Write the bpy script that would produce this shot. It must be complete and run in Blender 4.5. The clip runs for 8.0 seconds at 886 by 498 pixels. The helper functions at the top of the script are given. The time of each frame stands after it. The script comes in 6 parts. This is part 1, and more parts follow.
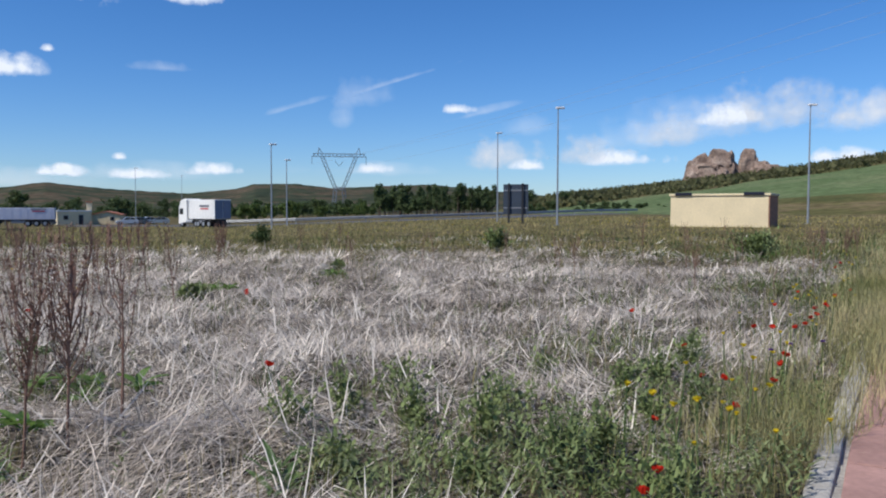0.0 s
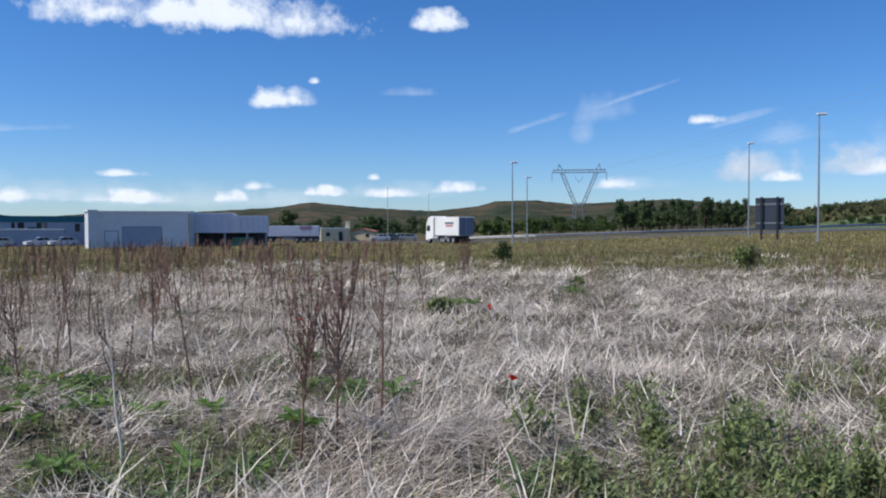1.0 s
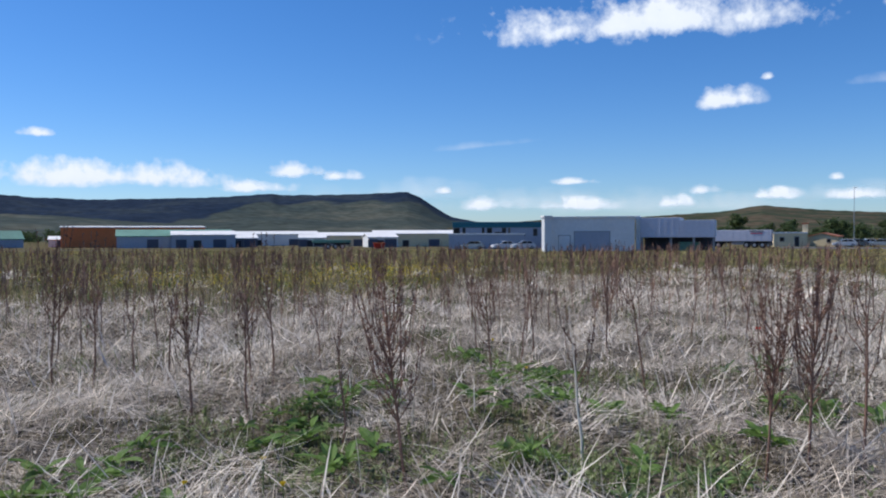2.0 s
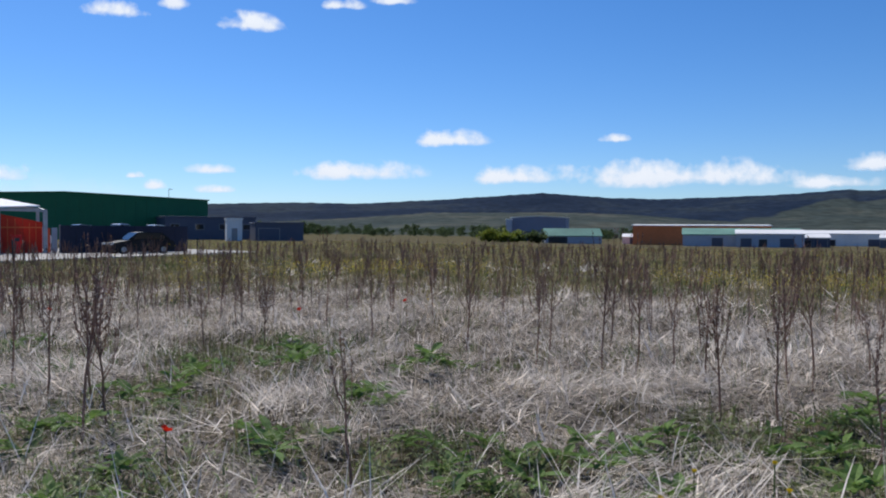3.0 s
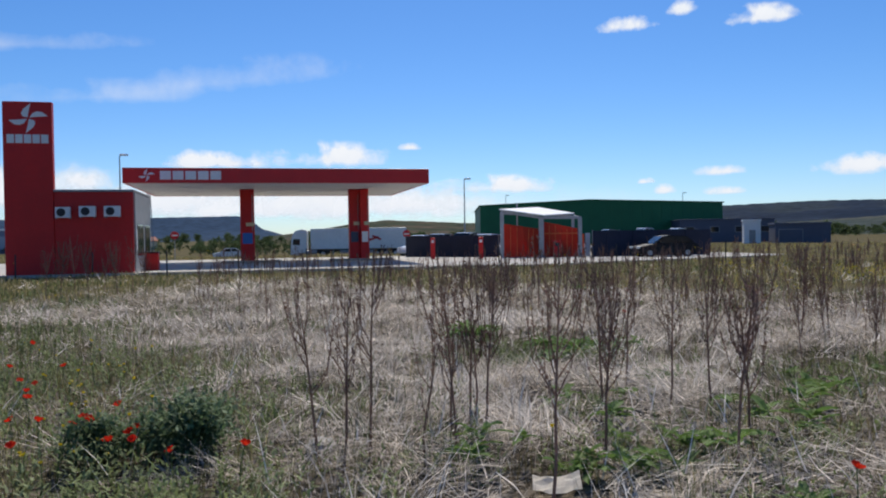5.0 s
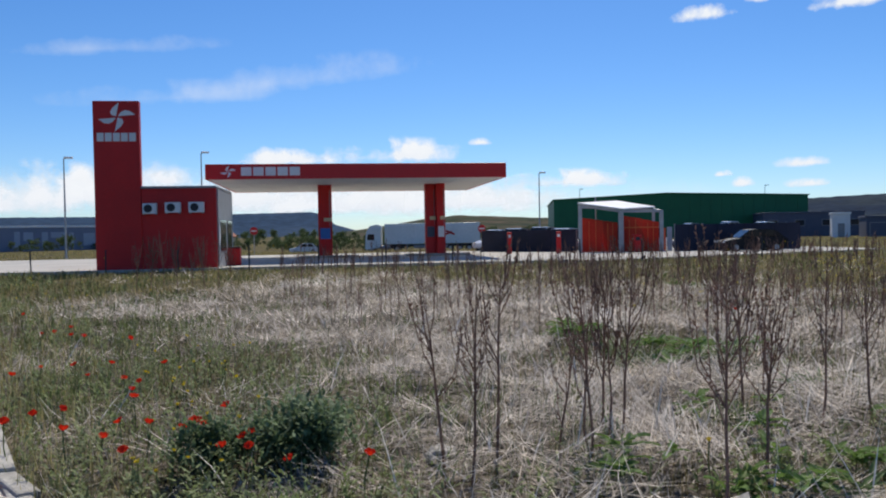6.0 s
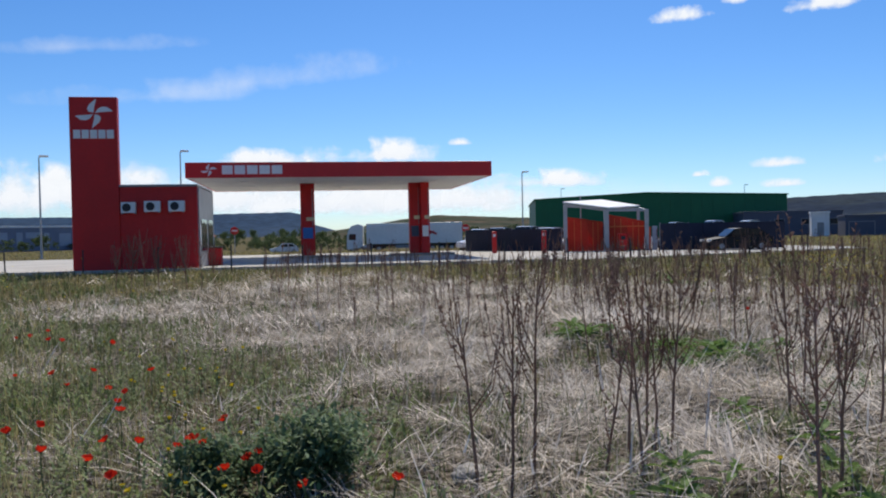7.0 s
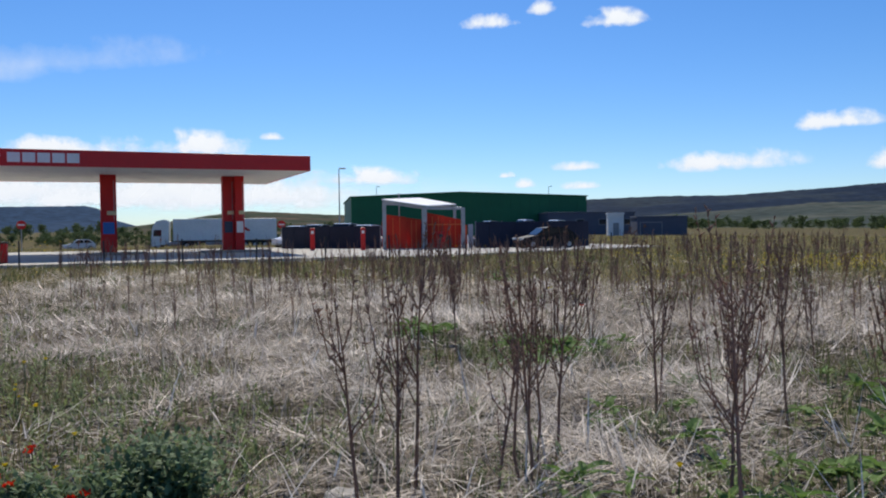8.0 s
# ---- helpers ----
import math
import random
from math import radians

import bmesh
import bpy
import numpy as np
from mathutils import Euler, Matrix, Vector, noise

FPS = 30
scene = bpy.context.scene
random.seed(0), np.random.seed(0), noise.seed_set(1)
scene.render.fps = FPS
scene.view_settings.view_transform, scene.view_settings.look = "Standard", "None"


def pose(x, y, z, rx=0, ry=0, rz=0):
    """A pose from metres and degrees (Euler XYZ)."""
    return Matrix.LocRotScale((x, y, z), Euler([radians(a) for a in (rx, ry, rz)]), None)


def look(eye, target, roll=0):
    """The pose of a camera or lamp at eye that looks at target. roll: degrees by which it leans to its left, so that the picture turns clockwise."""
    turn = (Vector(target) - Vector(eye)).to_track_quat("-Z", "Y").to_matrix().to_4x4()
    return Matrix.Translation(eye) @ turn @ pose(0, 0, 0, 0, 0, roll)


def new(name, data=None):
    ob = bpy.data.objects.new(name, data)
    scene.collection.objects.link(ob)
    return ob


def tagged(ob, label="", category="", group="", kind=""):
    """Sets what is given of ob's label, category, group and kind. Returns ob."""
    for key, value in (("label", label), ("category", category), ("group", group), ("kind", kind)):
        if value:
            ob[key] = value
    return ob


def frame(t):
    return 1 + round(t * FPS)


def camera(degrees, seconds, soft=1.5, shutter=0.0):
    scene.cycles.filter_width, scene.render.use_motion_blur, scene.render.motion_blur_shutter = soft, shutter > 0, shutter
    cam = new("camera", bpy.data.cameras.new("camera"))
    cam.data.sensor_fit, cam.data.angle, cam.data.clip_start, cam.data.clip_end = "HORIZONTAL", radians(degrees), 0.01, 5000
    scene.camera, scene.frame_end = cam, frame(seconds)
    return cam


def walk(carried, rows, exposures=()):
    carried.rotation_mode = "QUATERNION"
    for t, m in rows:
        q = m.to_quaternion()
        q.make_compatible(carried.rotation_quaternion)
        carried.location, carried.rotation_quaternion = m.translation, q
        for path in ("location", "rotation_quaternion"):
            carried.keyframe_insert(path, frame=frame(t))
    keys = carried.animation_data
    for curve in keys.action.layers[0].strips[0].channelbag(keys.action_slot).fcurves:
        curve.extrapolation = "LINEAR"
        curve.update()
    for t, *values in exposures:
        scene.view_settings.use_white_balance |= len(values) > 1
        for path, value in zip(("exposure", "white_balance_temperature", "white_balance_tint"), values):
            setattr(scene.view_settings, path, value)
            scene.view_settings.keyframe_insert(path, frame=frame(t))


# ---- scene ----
cam = camera(58.1, 8.0, soft=2.0, shutter=0.0)
# seconds, x, y, z, heading to the left of +y, pitch, roll
PATH = [
    (0, 0.001, 0.005, 1.568, 0.00, -2.74, 0.12),
    (0.1, 0.012, 0.012, 1.570, -0.76, -2.77, 0.12),
    (0.2, 0.024, 0.020, 1.572, -1.29, -2.69, 0.11),
    (0.3, 0.034, 0.028, 1.573, -1.54, -2.63, 0.10),
    (0.4, 0.040, 0.034, 1.575, -1.54, -2.50, 0.08),
    (0.5, 0.038, 0.036, 1.576, -1.20, -2.34, 0.06),
    (0.6, 0.025, 0.034, 1.579, 0.00, -2.20, 0.05),
    (0.7, 0.012, 0.022, 1.582, 2.93, -1.97, 0.02),
    (0.8, 0.018, -0.030, 1.587, 7.05, -1.90, -0.07),
    (0.9, 0.030, -0.100, 1.594, 12.7, -1.74, -0.14),
    (1, 0.009, -0.169, 1.602, 17.08, -1.58, -0.18),
    (1.1, -0.028, -0.188, 1.604, 21.64, -1.52, -0.12),
    (1.2, -0.055, -0.178, 1.603, 25.20, -1.42, -0.09),
    (1.5, -0.174, -0.142, 1.579, 33.45, -1.24, -0.28),
    (1.6, -0.213, -0.143, 1.576, 35.37, -1.24, -0.22),
    (1.7, -0.249, -0.145, 1.576, 37.39, -1.15, -0.28),
    (2.8, 0.282, 0.123, 1.588, 83.85, -1.40, 0.19),
    (2.9, 0.267, 0.079, 1.603, 85.69, -1.21, 0.18),
    (3, 0.247, 0.031, 1.617, 87.32, -1.26, 0.27),
    (3.5, 0.139, -0.183, 1.625, 94.33, -1.45, 0.29),
    (4, 0.041, -0.521, 1.644, 99.77, -1.34, 0.06),
    (4.3, 0.047, -0.692, 1.631, 105.31, -1.08, -0.06),
    (4.5, 0.046, -0.801, 1.623, 110.61, -1.22, -0.35),
    (5, -0.064, -1.063, 1.624, 122.74, -0.87, -0.86),
    (5.2, -0.127, -1.179, 1.621, 125.01, -0.88, -0.70),
    (6.3, -0.319, -1.890, 1.593, 127.92, -1.15, -1.11),
    (6.5, -0.382, -2.006, 1.587, 127.73, -1.04, -1.11),
    (7, -0.555, -2.320, 1.565, 126.38, -1.17, -1.15),
    (7.3, -0.661, -2.518, 1.530, 123.27, -0.98, -0.49),
    (7.5, -0.729, -2.650, 1.512, 120.92, -1.30, -0.69),
    (7.8, -0.815, -2.819, 1.527, 116.33, -0.81, -0.40),
    (8, -0.872, -2.934, 1.541, 113.04, -1.55, -0.63),
]


def aim(x, y, z, yaw, pitch, roll):
    b, p = radians(yaw), radians(pitch)
    way = Vector((-math.sin(b) * math.cos(p), math.cos(b) * math.cos(p), math.sin(p)))
    return look((x, y, z), Vector((x, y, z)) + way * 2, roll)


EXPOSURE = [(0.0, 0.06, 6400, 10), (1.5, 0.08, 6350, 10), (3.5, -0.03, 6600, 10), (4.5, 0.0, 6750, 10), (6.5, 0.05, 6880, 9), (7.5, 0.10, 6880, 9), (8.0, 0.06, 6800, 9)]
walk(cam, [(t, aim(*row)) for t, *row in PATH], EXPOSURE)

# ---- light ----
SUN_BEARING, SUN_HEIGHT = 120.0, 49.0
world = bpy.data.worlds.new("sky")
scene.world = world
world.use_nodes = True
wt = world.node_tree
sky = wt.nodes.new("ShaderNodeTexSky")
sky.sky_type, sky.sun_disc = "NISHITA", False
sky.sun_elevation, sky.sun_rotation = radians(SUN_HEIGHT), radians(-SUN_BEARING)
sky.altitude, sky.air_density, sky.dust_density, sky.ozone_density = 900, 1.0, 0.4, 2.2
tint = wt.nodes.new("ShaderNodeMix")
tint.data_type, tint.blend_type = "RGBA", "MULTIPLY"
tint.inputs["Factor"].default_value, tint.inputs["B"].default_value = 1.0, (0.76, 0.94, 1.24, 1)
deep = wt.nodes.new("ShaderNodeHueSaturation")
deep.inputs["Saturation"].default_value = 1.14
wt.links.new(sky.outputs[0], tint.inputs["A"])
wt.links.new(tint.outputs["Result"], deep.inputs["Color"])
wt.links.new(deep.outputs["Color"], wt.nodes["Background"].inputs[0])
wt.nodes["Background"].inputs[1].default_value = 0.095

sun_data = bpy.data.lights.new("sun", "SUN")
sun_data.energy, sun_data.angle, sun_data.color = 4.1, radians(0.6), (1.0, 0.955, 0.88)
sun = new("sun", sun_data)
_b, _e = radians(SUN_BEARING), radians(SUN_HEIGHT)
sun.matrix_world = look((-math.sin(_b) * math.cos(_e) * 50, math.cos(_b) * math.cos(_e) * 50, math.sin(_e) * 50), (0, 0, 0))


# ---- materials ----
def mat(name, color, rough=0.8, var=0.25, scale=3.0, metal=0.0, bump=0.0, color2=None, island=0.0, each=0.0, spec=0.4):
    """Noise at two sizes between two colours; island and each: variation per loose piece or per object."""
    m = bpy.data.materials.new(name)
    m.use_nodes = True
    nt = m.node_tree
    n, li = nt.nodes, nt.links
    bsdf = n["Principled BSDF"]
    co = n.new("ShaderNodeTexCoord")
    big, fine = n.new("ShaderNodeTexNoise"), n.new("ShaderNodeTexNoise")
    big.inputs["Scale"].default_value, big.inputs["Detail"].default_value = scale, 4.0
    fine.inputs["Scale"].default_value, fine.inputs["Detail"].default_value = scale * 11, 3.0
    for t in (big, fine):
        li.new(co.outputs["Object"], t.inputs["Vector"])
    mix = n.new("ShaderNodeMix")
    mix.data_type = "RGBA"
    mix.inputs["A"].default_value = (*color, 1)
    c2 = color2 or tuple(c * (1 - var) for c in color)
    mix.inputs["B"].default_value = (*c2, 1)
    ramp = n.new("ShaderNodeMapRange")
    ramp.inputs["From Min"].default_value, ramp.inputs["From Max"].default_value = 0.38, 0.64
    li.new(big.outputs["Fac"], ramp.inputs["Value"])
    li.new(ramp.outputs["Result"], mix.inputs["Factor"])
    hsv = n.new("ShaderNodeHueSaturation")
    li.new(mix.outputs["Result"], hsv.inputs["Color"])
    val = n.new("ShaderNodeMapRange")
    val.inputs["From Min"].default_value, val.inputs["From Max"].default_value = 0.3, 0.7
    val.inputs["To Min"].default_value, val.inputs["To Max"].default_value = 1 - var * 0.5, 1 + var * 0.5
    li.new(fine.outputs["Fac"], val.inputs["Value"])
    last = val.outputs["Result"]
    for amount, kind in ((island, "geo"), (each, "ob")):
        if amount:
            src = n.new("ShaderNodeNewGeometry").outputs["Random Per Island"] if kind == "geo" else n.new("ShaderNodeObjectInfo").outputs["Random"]
            r = n.new("ShaderNodeMapRange")
            r.inputs["To Min"].default_value, r.inputs["To Max"].default_value = 1 - amount, 1 + amount
            li.new(src, r.inputs["Value"])
            mul = n.new("ShaderNodeMath")
            mul.operation = "MULTIPLY"
            li.new(last, mul.inputs[0])
            li.new(r.outputs["Result"], mul.inputs[1])
            last = mul.outputs[0]
    li.new(last, hsv.inputs["Value"])
    li.new(hsv.outputs["Color"], bsdf.inputs["Base Color"])
    bsdf.inputs["Roughness"].default_value, bsdf.inputs["Metallic"].default_value = rough, metal
    bsdf.inputs["Specular IOR Level"].default_value = spec
    if bump:
        bp = n.new("ShaderNodeBump")
        bp.inputs["Strength"].default_value, bp.inputs["Distance"].default_value = bump, 0.02
        li.new(fine.outputs["Fac"], bp.inputs["Height"])
        li.new(bp.outputs["Normal"], bsdf.inputs["Normal"])
    return m


def leafy(name, color, color2, var=0.3, scale=1.5, island=0.35, glow=0.35):
    """Thin plant matter that lets light through."""
    m = mat(name, color, rough=0.7, var=var, scale=scale, color2=color2, island=island, spec=0.25)
    nt = m.node_tree
    n, li = nt.nodes, nt.links
    bsdf, out = n["Principled BSDF"], n["Material Output"]
    tr, add = n.new("ShaderNodeBsdfTranslucent"), n.new("ShaderNodeMixShader")
    hue = next(x for x in n if x.bl_idname == "ShaderNodeHueSaturation")
    li.new(hue.outputs["Color"], tr.inputs["Color"])
    add.inputs[0].default_value = glow
    li.new(bsdf.outputs[0], add.inputs[1])
    li.new(tr.outputs[0], add.inputs[2])
    li.new(add.outputs[0], out.inputs["Surface"])
    return m


def ground_mat(name, stops, scale, fine_scale=9.0, rough=0.95, bump=0.6):
    """Earth and low growth: several colours laid over one another by noise."""
    m = bpy.data.materials.new(name)
    m.use_nodes = True
    nt = m.node_tree
    n, li = nt.nodes, nt.links
    bsdf = n["Principled BSDF"]
    co = n.new("ShaderNodeTexCoord")
    a, b = n.new("ShaderNodeTexNoise"), n.new("ShaderNodeTexNoise")
    a.inputs["Scale"].default_value, a.inputs["Detail"].default_value, a.inputs["Roughness"].default_value = scale, 6.0, 0.65
    b.inputs["Scale"].default_value, b.inputs["Detail"].default_value = fine_scale, 5.0
    for t in (a, b):
        li.new(co.outputs["Object"], t.inputs["Vector"])
    ramp = n.new("ShaderNodeValToRGB")
    e = ramp.color_ramp.elements
    e[0].position, e[0].color = stops[0][0], (*stops[0][1], 1)
    e[1].position, e[1].color = stops[-1][0], (*stops[-1][1], 1)
    for p, c in stops[1:-1]:
        e.new(p).color = (*c, 1)
    li.new(a.outputs["Fac"], ramp.inputs["Fac"])
    v = n.new("ShaderNodeMapRange")
    v.inputs["From Min"].default_value, v.inputs["From Max"].default_value = 0.3, 0.7
    v.inputs["To Min"].default_value, v.inputs["To Max"].default_value = 0.62, 1.35
    li.new(b.outputs["Fac"], v.inputs["Value"])
    hsv = n.new("ShaderNodeHueSaturation")
    li.new(ramp.outputs["Color"], hsv.inputs["Color"])
    li.new(v.outputs["Result"], hsv.inputs["Value"])
    li.new(hsv.outputs["Color"], bsdf.inputs["Base Color"])
    bsdf.inputs["Roughness"].default_value = rough
    bsdf.inputs["Specular IOR Level"].default_value = 0.02
    bp = n.new("ShaderNodeBump")
    bp.inputs["Strength"].default_value, bp.inputs["Distance"].default_value = bump, 0.15
    li.new(b.outputs["Fac"], bp.inputs["Height"])
    li.new(bp.outputs["Normal"], bsdf.inputs["Normal"])
    return m


def litter_near(m, stops, r0, r1):
    """Grey plant litter round the path, passing into the material's own colours farther out."""
    nt = m.node_tree
    n, li = nt.nodes, nt.links
    co, dist = n.new("ShaderNodeTexCoord"), n.new("ShaderNodeVectorMath")
    dist.operation = "LENGTH"
    li.new(co.outputs["Object"], dist.inputs[0])
    far = n.new("ShaderNodeMapRange")
    far.inputs["From Min"].default_value, far.inputs["From Max"].default_value = r0, r1
    li.new(dist.outputs["Value"], far.inputs["Value"])
    grain = n.new("ShaderNodeTexNoise")
    grain.inputs["Scale"].default_value, grain.inputs["Detail"].default_value, grain.inputs["Roughness"].default_value = 14.0, 6.0, 0.7
    li.new(co.outputs["Object"], grain.inputs["Vector"])
    ramp = n.new("ShaderNodeValToRGB")
    e = ramp.color_ramp.elements
    (e[0].position, c0), (e[1].position, c1) = stops[0], stops[-1]
    e[0].color, e[1].color = (*c0, 1), (*c1, 1)
    for p, c in stops[1:-1]:
        e.new(p).color = (*c, 1)
    li.new(grain.outputs["Fac"], ramp.inputs["Fac"])
    mix = n.new("ShaderNodeMix")
    mix.data_type = "RGBA"
    hsv = next(x for x in n if x.bl_idname == "ShaderNodeHueSaturation")
    old = next(x for x in n if x.bl_idname == "ShaderNodeValToRGB" and x is not ramp)
    li.new(far.outputs["Result"], mix.inputs["Factor"])
    li.new(ramp.outputs["Color"], mix.inputs["A"])
    li.new(old.outputs["Color"], mix.inputs["B"])
    li.new(mix.outputs["Result"], hsv.inputs["Color"])


def glass_mat(name, color=(0.02, 0.025, 0.03)):
    m = mat(name, color, rough=0.06, var=0.1, scale=1.0, spec=0.6)
    return m


def cloud_mat(name, soft, strength, thick, size):
    """Far cloud: white water mist with a ragged edge, on a card kilometres off."""
    m = bpy.data.materials.new(name)
    m.use_nodes = True
    nt = m.node_tree
    n, li = nt.nodes, nt.links
    n.remove(n["Principled BSDF"])
    co, info = n.new("ShaderNodeTexCoord"), n.new("ShaderNodeObjectInfo")
    sep = n.new("ShaderNodeSeparateXYZ")
    li.new(co.outputs["Generated"], sep.inputs[0])

    def op(kind, a, b=None, clamp=False):
        q = n.new("ShaderNodeMath")
        q.operation, q.use_clamp = kind, clamp
        for k, s in enumerate((a, b)):
            if s is None:
                continue
            if isinstance(s, (int, float)):
                q.inputs[k].default_value = s
            else:
                li.new(s, q.inputs[k])
        return q.outputs[0]

    seed = op("MULTIPLY", info.outputs["Random"], 400.0)
    u = op("MULTIPLY", op("SUBTRACT", sep.outputs[0], 0.5), 2.0)
    v = op("MULTIPLY", op("SUBTRACT", sep.outputs[1], 0.36), 1.7)
    below = op("MULTIPLY", op("MINIMUM", v, 0.0), 2.1)
    above = op("MAXIMUM", v, 0.0)
    vv = op("ADD", op("MULTIPLY", below, below), op("MULTIPLY", above, above))
    r = op("SQRT", op("ADD", op("MULTIPLY", u, u), vv))

    def lumps(scale, detail):
        t = n.new("ShaderNodeTexNoise")
        t.noise_dimensions = "4D"
        t.inputs["Scale"].default_value, t.inputs["Detail"].default_value, t.inputs["Roughness"].default_value = scale, detail, 0.58
        li.new(co.outputs["Object"], t.inputs["Vector"])
        li.new(seed, t.inputs["W"])
        return t.outputs["Fac"]

    shape = op("ADD", op("MULTIPLY", op("SUBTRACT", lumps(size, 5.0), 0.5), 2.3), op("MULTIPLY", op("SUBTRACT", lumps(size * 4.5, 6.0), 0.5), 0.9))
    body = op("ADD", op("SUBTRACT", 0.80, r), shape)
    edge = op("MINIMUM", op("MULTIPLY", op("SUBTRACT", 1.0, r), 5.0), 1.0)
    alpha = op("MULTIPLY", op("MULTIPLY", body, 1.0 / soft, True), op("MAXIMUM", edge, 0.0))
    alpha = op("MULTIPLY", alpha, thick, True)
    tone = op("ADD", op("MULTIPLY", body, 0.35), op("ADD", op("MULTIPLY", v, 0.28), 0.62), True)
    mix = n.new("ShaderNodeMix")
    mix.data_type = "RGBA"
    mix.inputs["A"].default_value, mix.inputs["B"].default_value = (0.62, 0.74, 0.94, 1), (0.93, 0.985, 1.08, 1)
    li.new(tone, mix.inputs["Factor"])
    em, clear, ms = n.new("ShaderNodeEmission"), n.new("ShaderNodeBsdfTransparent"), n.new("ShaderNodeMixShader")
    li.new(mix.outputs["Result"], em.inputs["Color"])
    em.inputs["Strength"].default_value = strength
    li.new(alpha, ms.inputs[0])
    li.new(clear.outputs[0], ms.inputs[1])
    li.new(em.outputs[0], ms.inputs[2])
    li.new(ms.outputs[0], n["Material Output"].inputs["Surface"])
    return m


M = {}
M["soil"] = ground_mat("soil", [(0.3, (0.065, 0.056, 0.032)), (0.45, (0.11, 0.095, 0.052)), (0.55, (0.15, 0.122, 0.060)), (0.7, (0.078, 0.082, 0.036))], 0.35, 7.0)
litter_near(M["soil"], [(0.36, (0.028, 0.022, 0.015)), (0.47, (0.085, 0.070, 0.052)), (0.58, (0.22, 0.185, 0.145)), (0.72, (0.10, 0.095, 0.055))], 18, 32)
M["slope"] = ground_mat("slope", [(0.3, (0.026, 0.040, 0.026)), (0.47, (0.050, 0.058, 0.034)), (0.59, (0.110, 0.080, 0.054)), (0.68, (0.036, 0.052, 0.030))], 0.022, 0.12)
M["scrub"] = ground_mat("scrub", [(0.3, (0.06, 0.075, 0.028)), (0.5, (0.115, 0.105, 0.042)), (0.6, (0.17, 0.13, 0.07)), (0.72, (0.075, 0.088, 0.032))], 0.05, 0.5)
# Trees on the ridge: distance haze is mixed into the colours as navy.
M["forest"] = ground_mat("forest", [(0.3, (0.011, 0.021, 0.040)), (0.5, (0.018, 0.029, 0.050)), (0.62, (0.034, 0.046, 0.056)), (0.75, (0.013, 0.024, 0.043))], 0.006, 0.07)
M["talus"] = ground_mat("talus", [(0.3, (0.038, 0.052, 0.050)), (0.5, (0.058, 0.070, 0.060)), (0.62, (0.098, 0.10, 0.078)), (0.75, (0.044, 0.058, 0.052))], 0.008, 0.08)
M["crop"] = ground_mat("crop", [(0.35, (0.095, 0.135, 0.055)), (0.5, (0.12, 0.16, 0.07)), (0.65, (0.15, 0.175, 0.085))], 0.03, 0.6)
# The far hill's blue is air haze put into its base colour.
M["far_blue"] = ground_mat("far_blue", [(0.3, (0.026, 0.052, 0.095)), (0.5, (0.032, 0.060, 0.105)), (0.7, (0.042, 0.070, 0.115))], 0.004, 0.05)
M["rock"] = ground_mat("rock", [(0.3, (0.15, 0.105, 0.08)), (0.5, (0.26, 0.19, 0.15)), (0.7, (0.38, 0.30, 0.24))], 0.15, 1.1, bump=1.0)
def cover_mat(name, under, over, grain):
    """Two growths on one hill, the second where the mesh's cover says so, with a ragged border."""
    m = bpy.data.materials[over].copy()
    m.name = name
    nt = m.node_tree
    n, li = nt.nodes, nt.links
    first = next(x for x in n if x.bl_idname == "ShaderNodeValToRGB")
    second = n.new("ShaderNodeValToRGB")
    e = second.color_ramp.elements
    src = next(x for x in bpy.data.materials[under].node_tree.nodes if x.bl_idname == "ShaderNodeValToRGB").color_ramp.elements
    e[0].position, e[0].color = src[0].position, src[0].color
    e[1].position, e[1].color = src[-1].position, src[-1].color
    for k in range(1, len(src) - 1):
        e.new(src[k].position).color = src[k].color
    spots = next(x for x in n if x.bl_idname == "ShaderNodeTexNoise")
    li.new(spots.outputs["Fac"], second.inputs["Fac"])
    att, co, rag = n.new("ShaderNodeAttribute"), n.new("ShaderNodeTexCoord"), n.new("ShaderNodeTexNoise")
    att.attribute_name = "cover"
    rag.inputs["Scale"].default_value, rag.inputs["Detail"].default_value = grain, 6.0
    li.new(co.outputs["Object"], rag.inputs["Vector"])
    off, add, edge = n.new("ShaderNodeMath"), n.new("ShaderNodeMath"), n.new("ShaderNodeMapRange")
    off.operation = "MULTIPLY_ADD"
    off.inputs[1].default_value, off.inputs[2].default_value = 1.6, -0.8
    li.new(rag.outputs["Fac"], off.inputs[0])
    li.new(att.outputs["Fac"], add.inputs[0])
    li.new(off.outputs[0], add.inputs[1])
    edge.inputs["From Min"].default_value, edge.inputs["From Max"].default_value = 0.35, 0.65
    li.new(add.outputs[0], edge.inputs["Value"])
    mix = n.new("ShaderNodeMix")
    mix.data_type = "RGBA"
    li.new(edge.outputs["Result"], mix.inputs["Factor"])
    li.new(second.outputs["Color"], mix.inputs["A"])
    li.new(first.outputs["Color"], mix.inputs["B"])
    hsv = next(x for x in n if x.bl_idname == "ShaderNodeHueSaturation")
    li.new(mix.outputs["Result"], hsv.inputs["Color"])
    return m


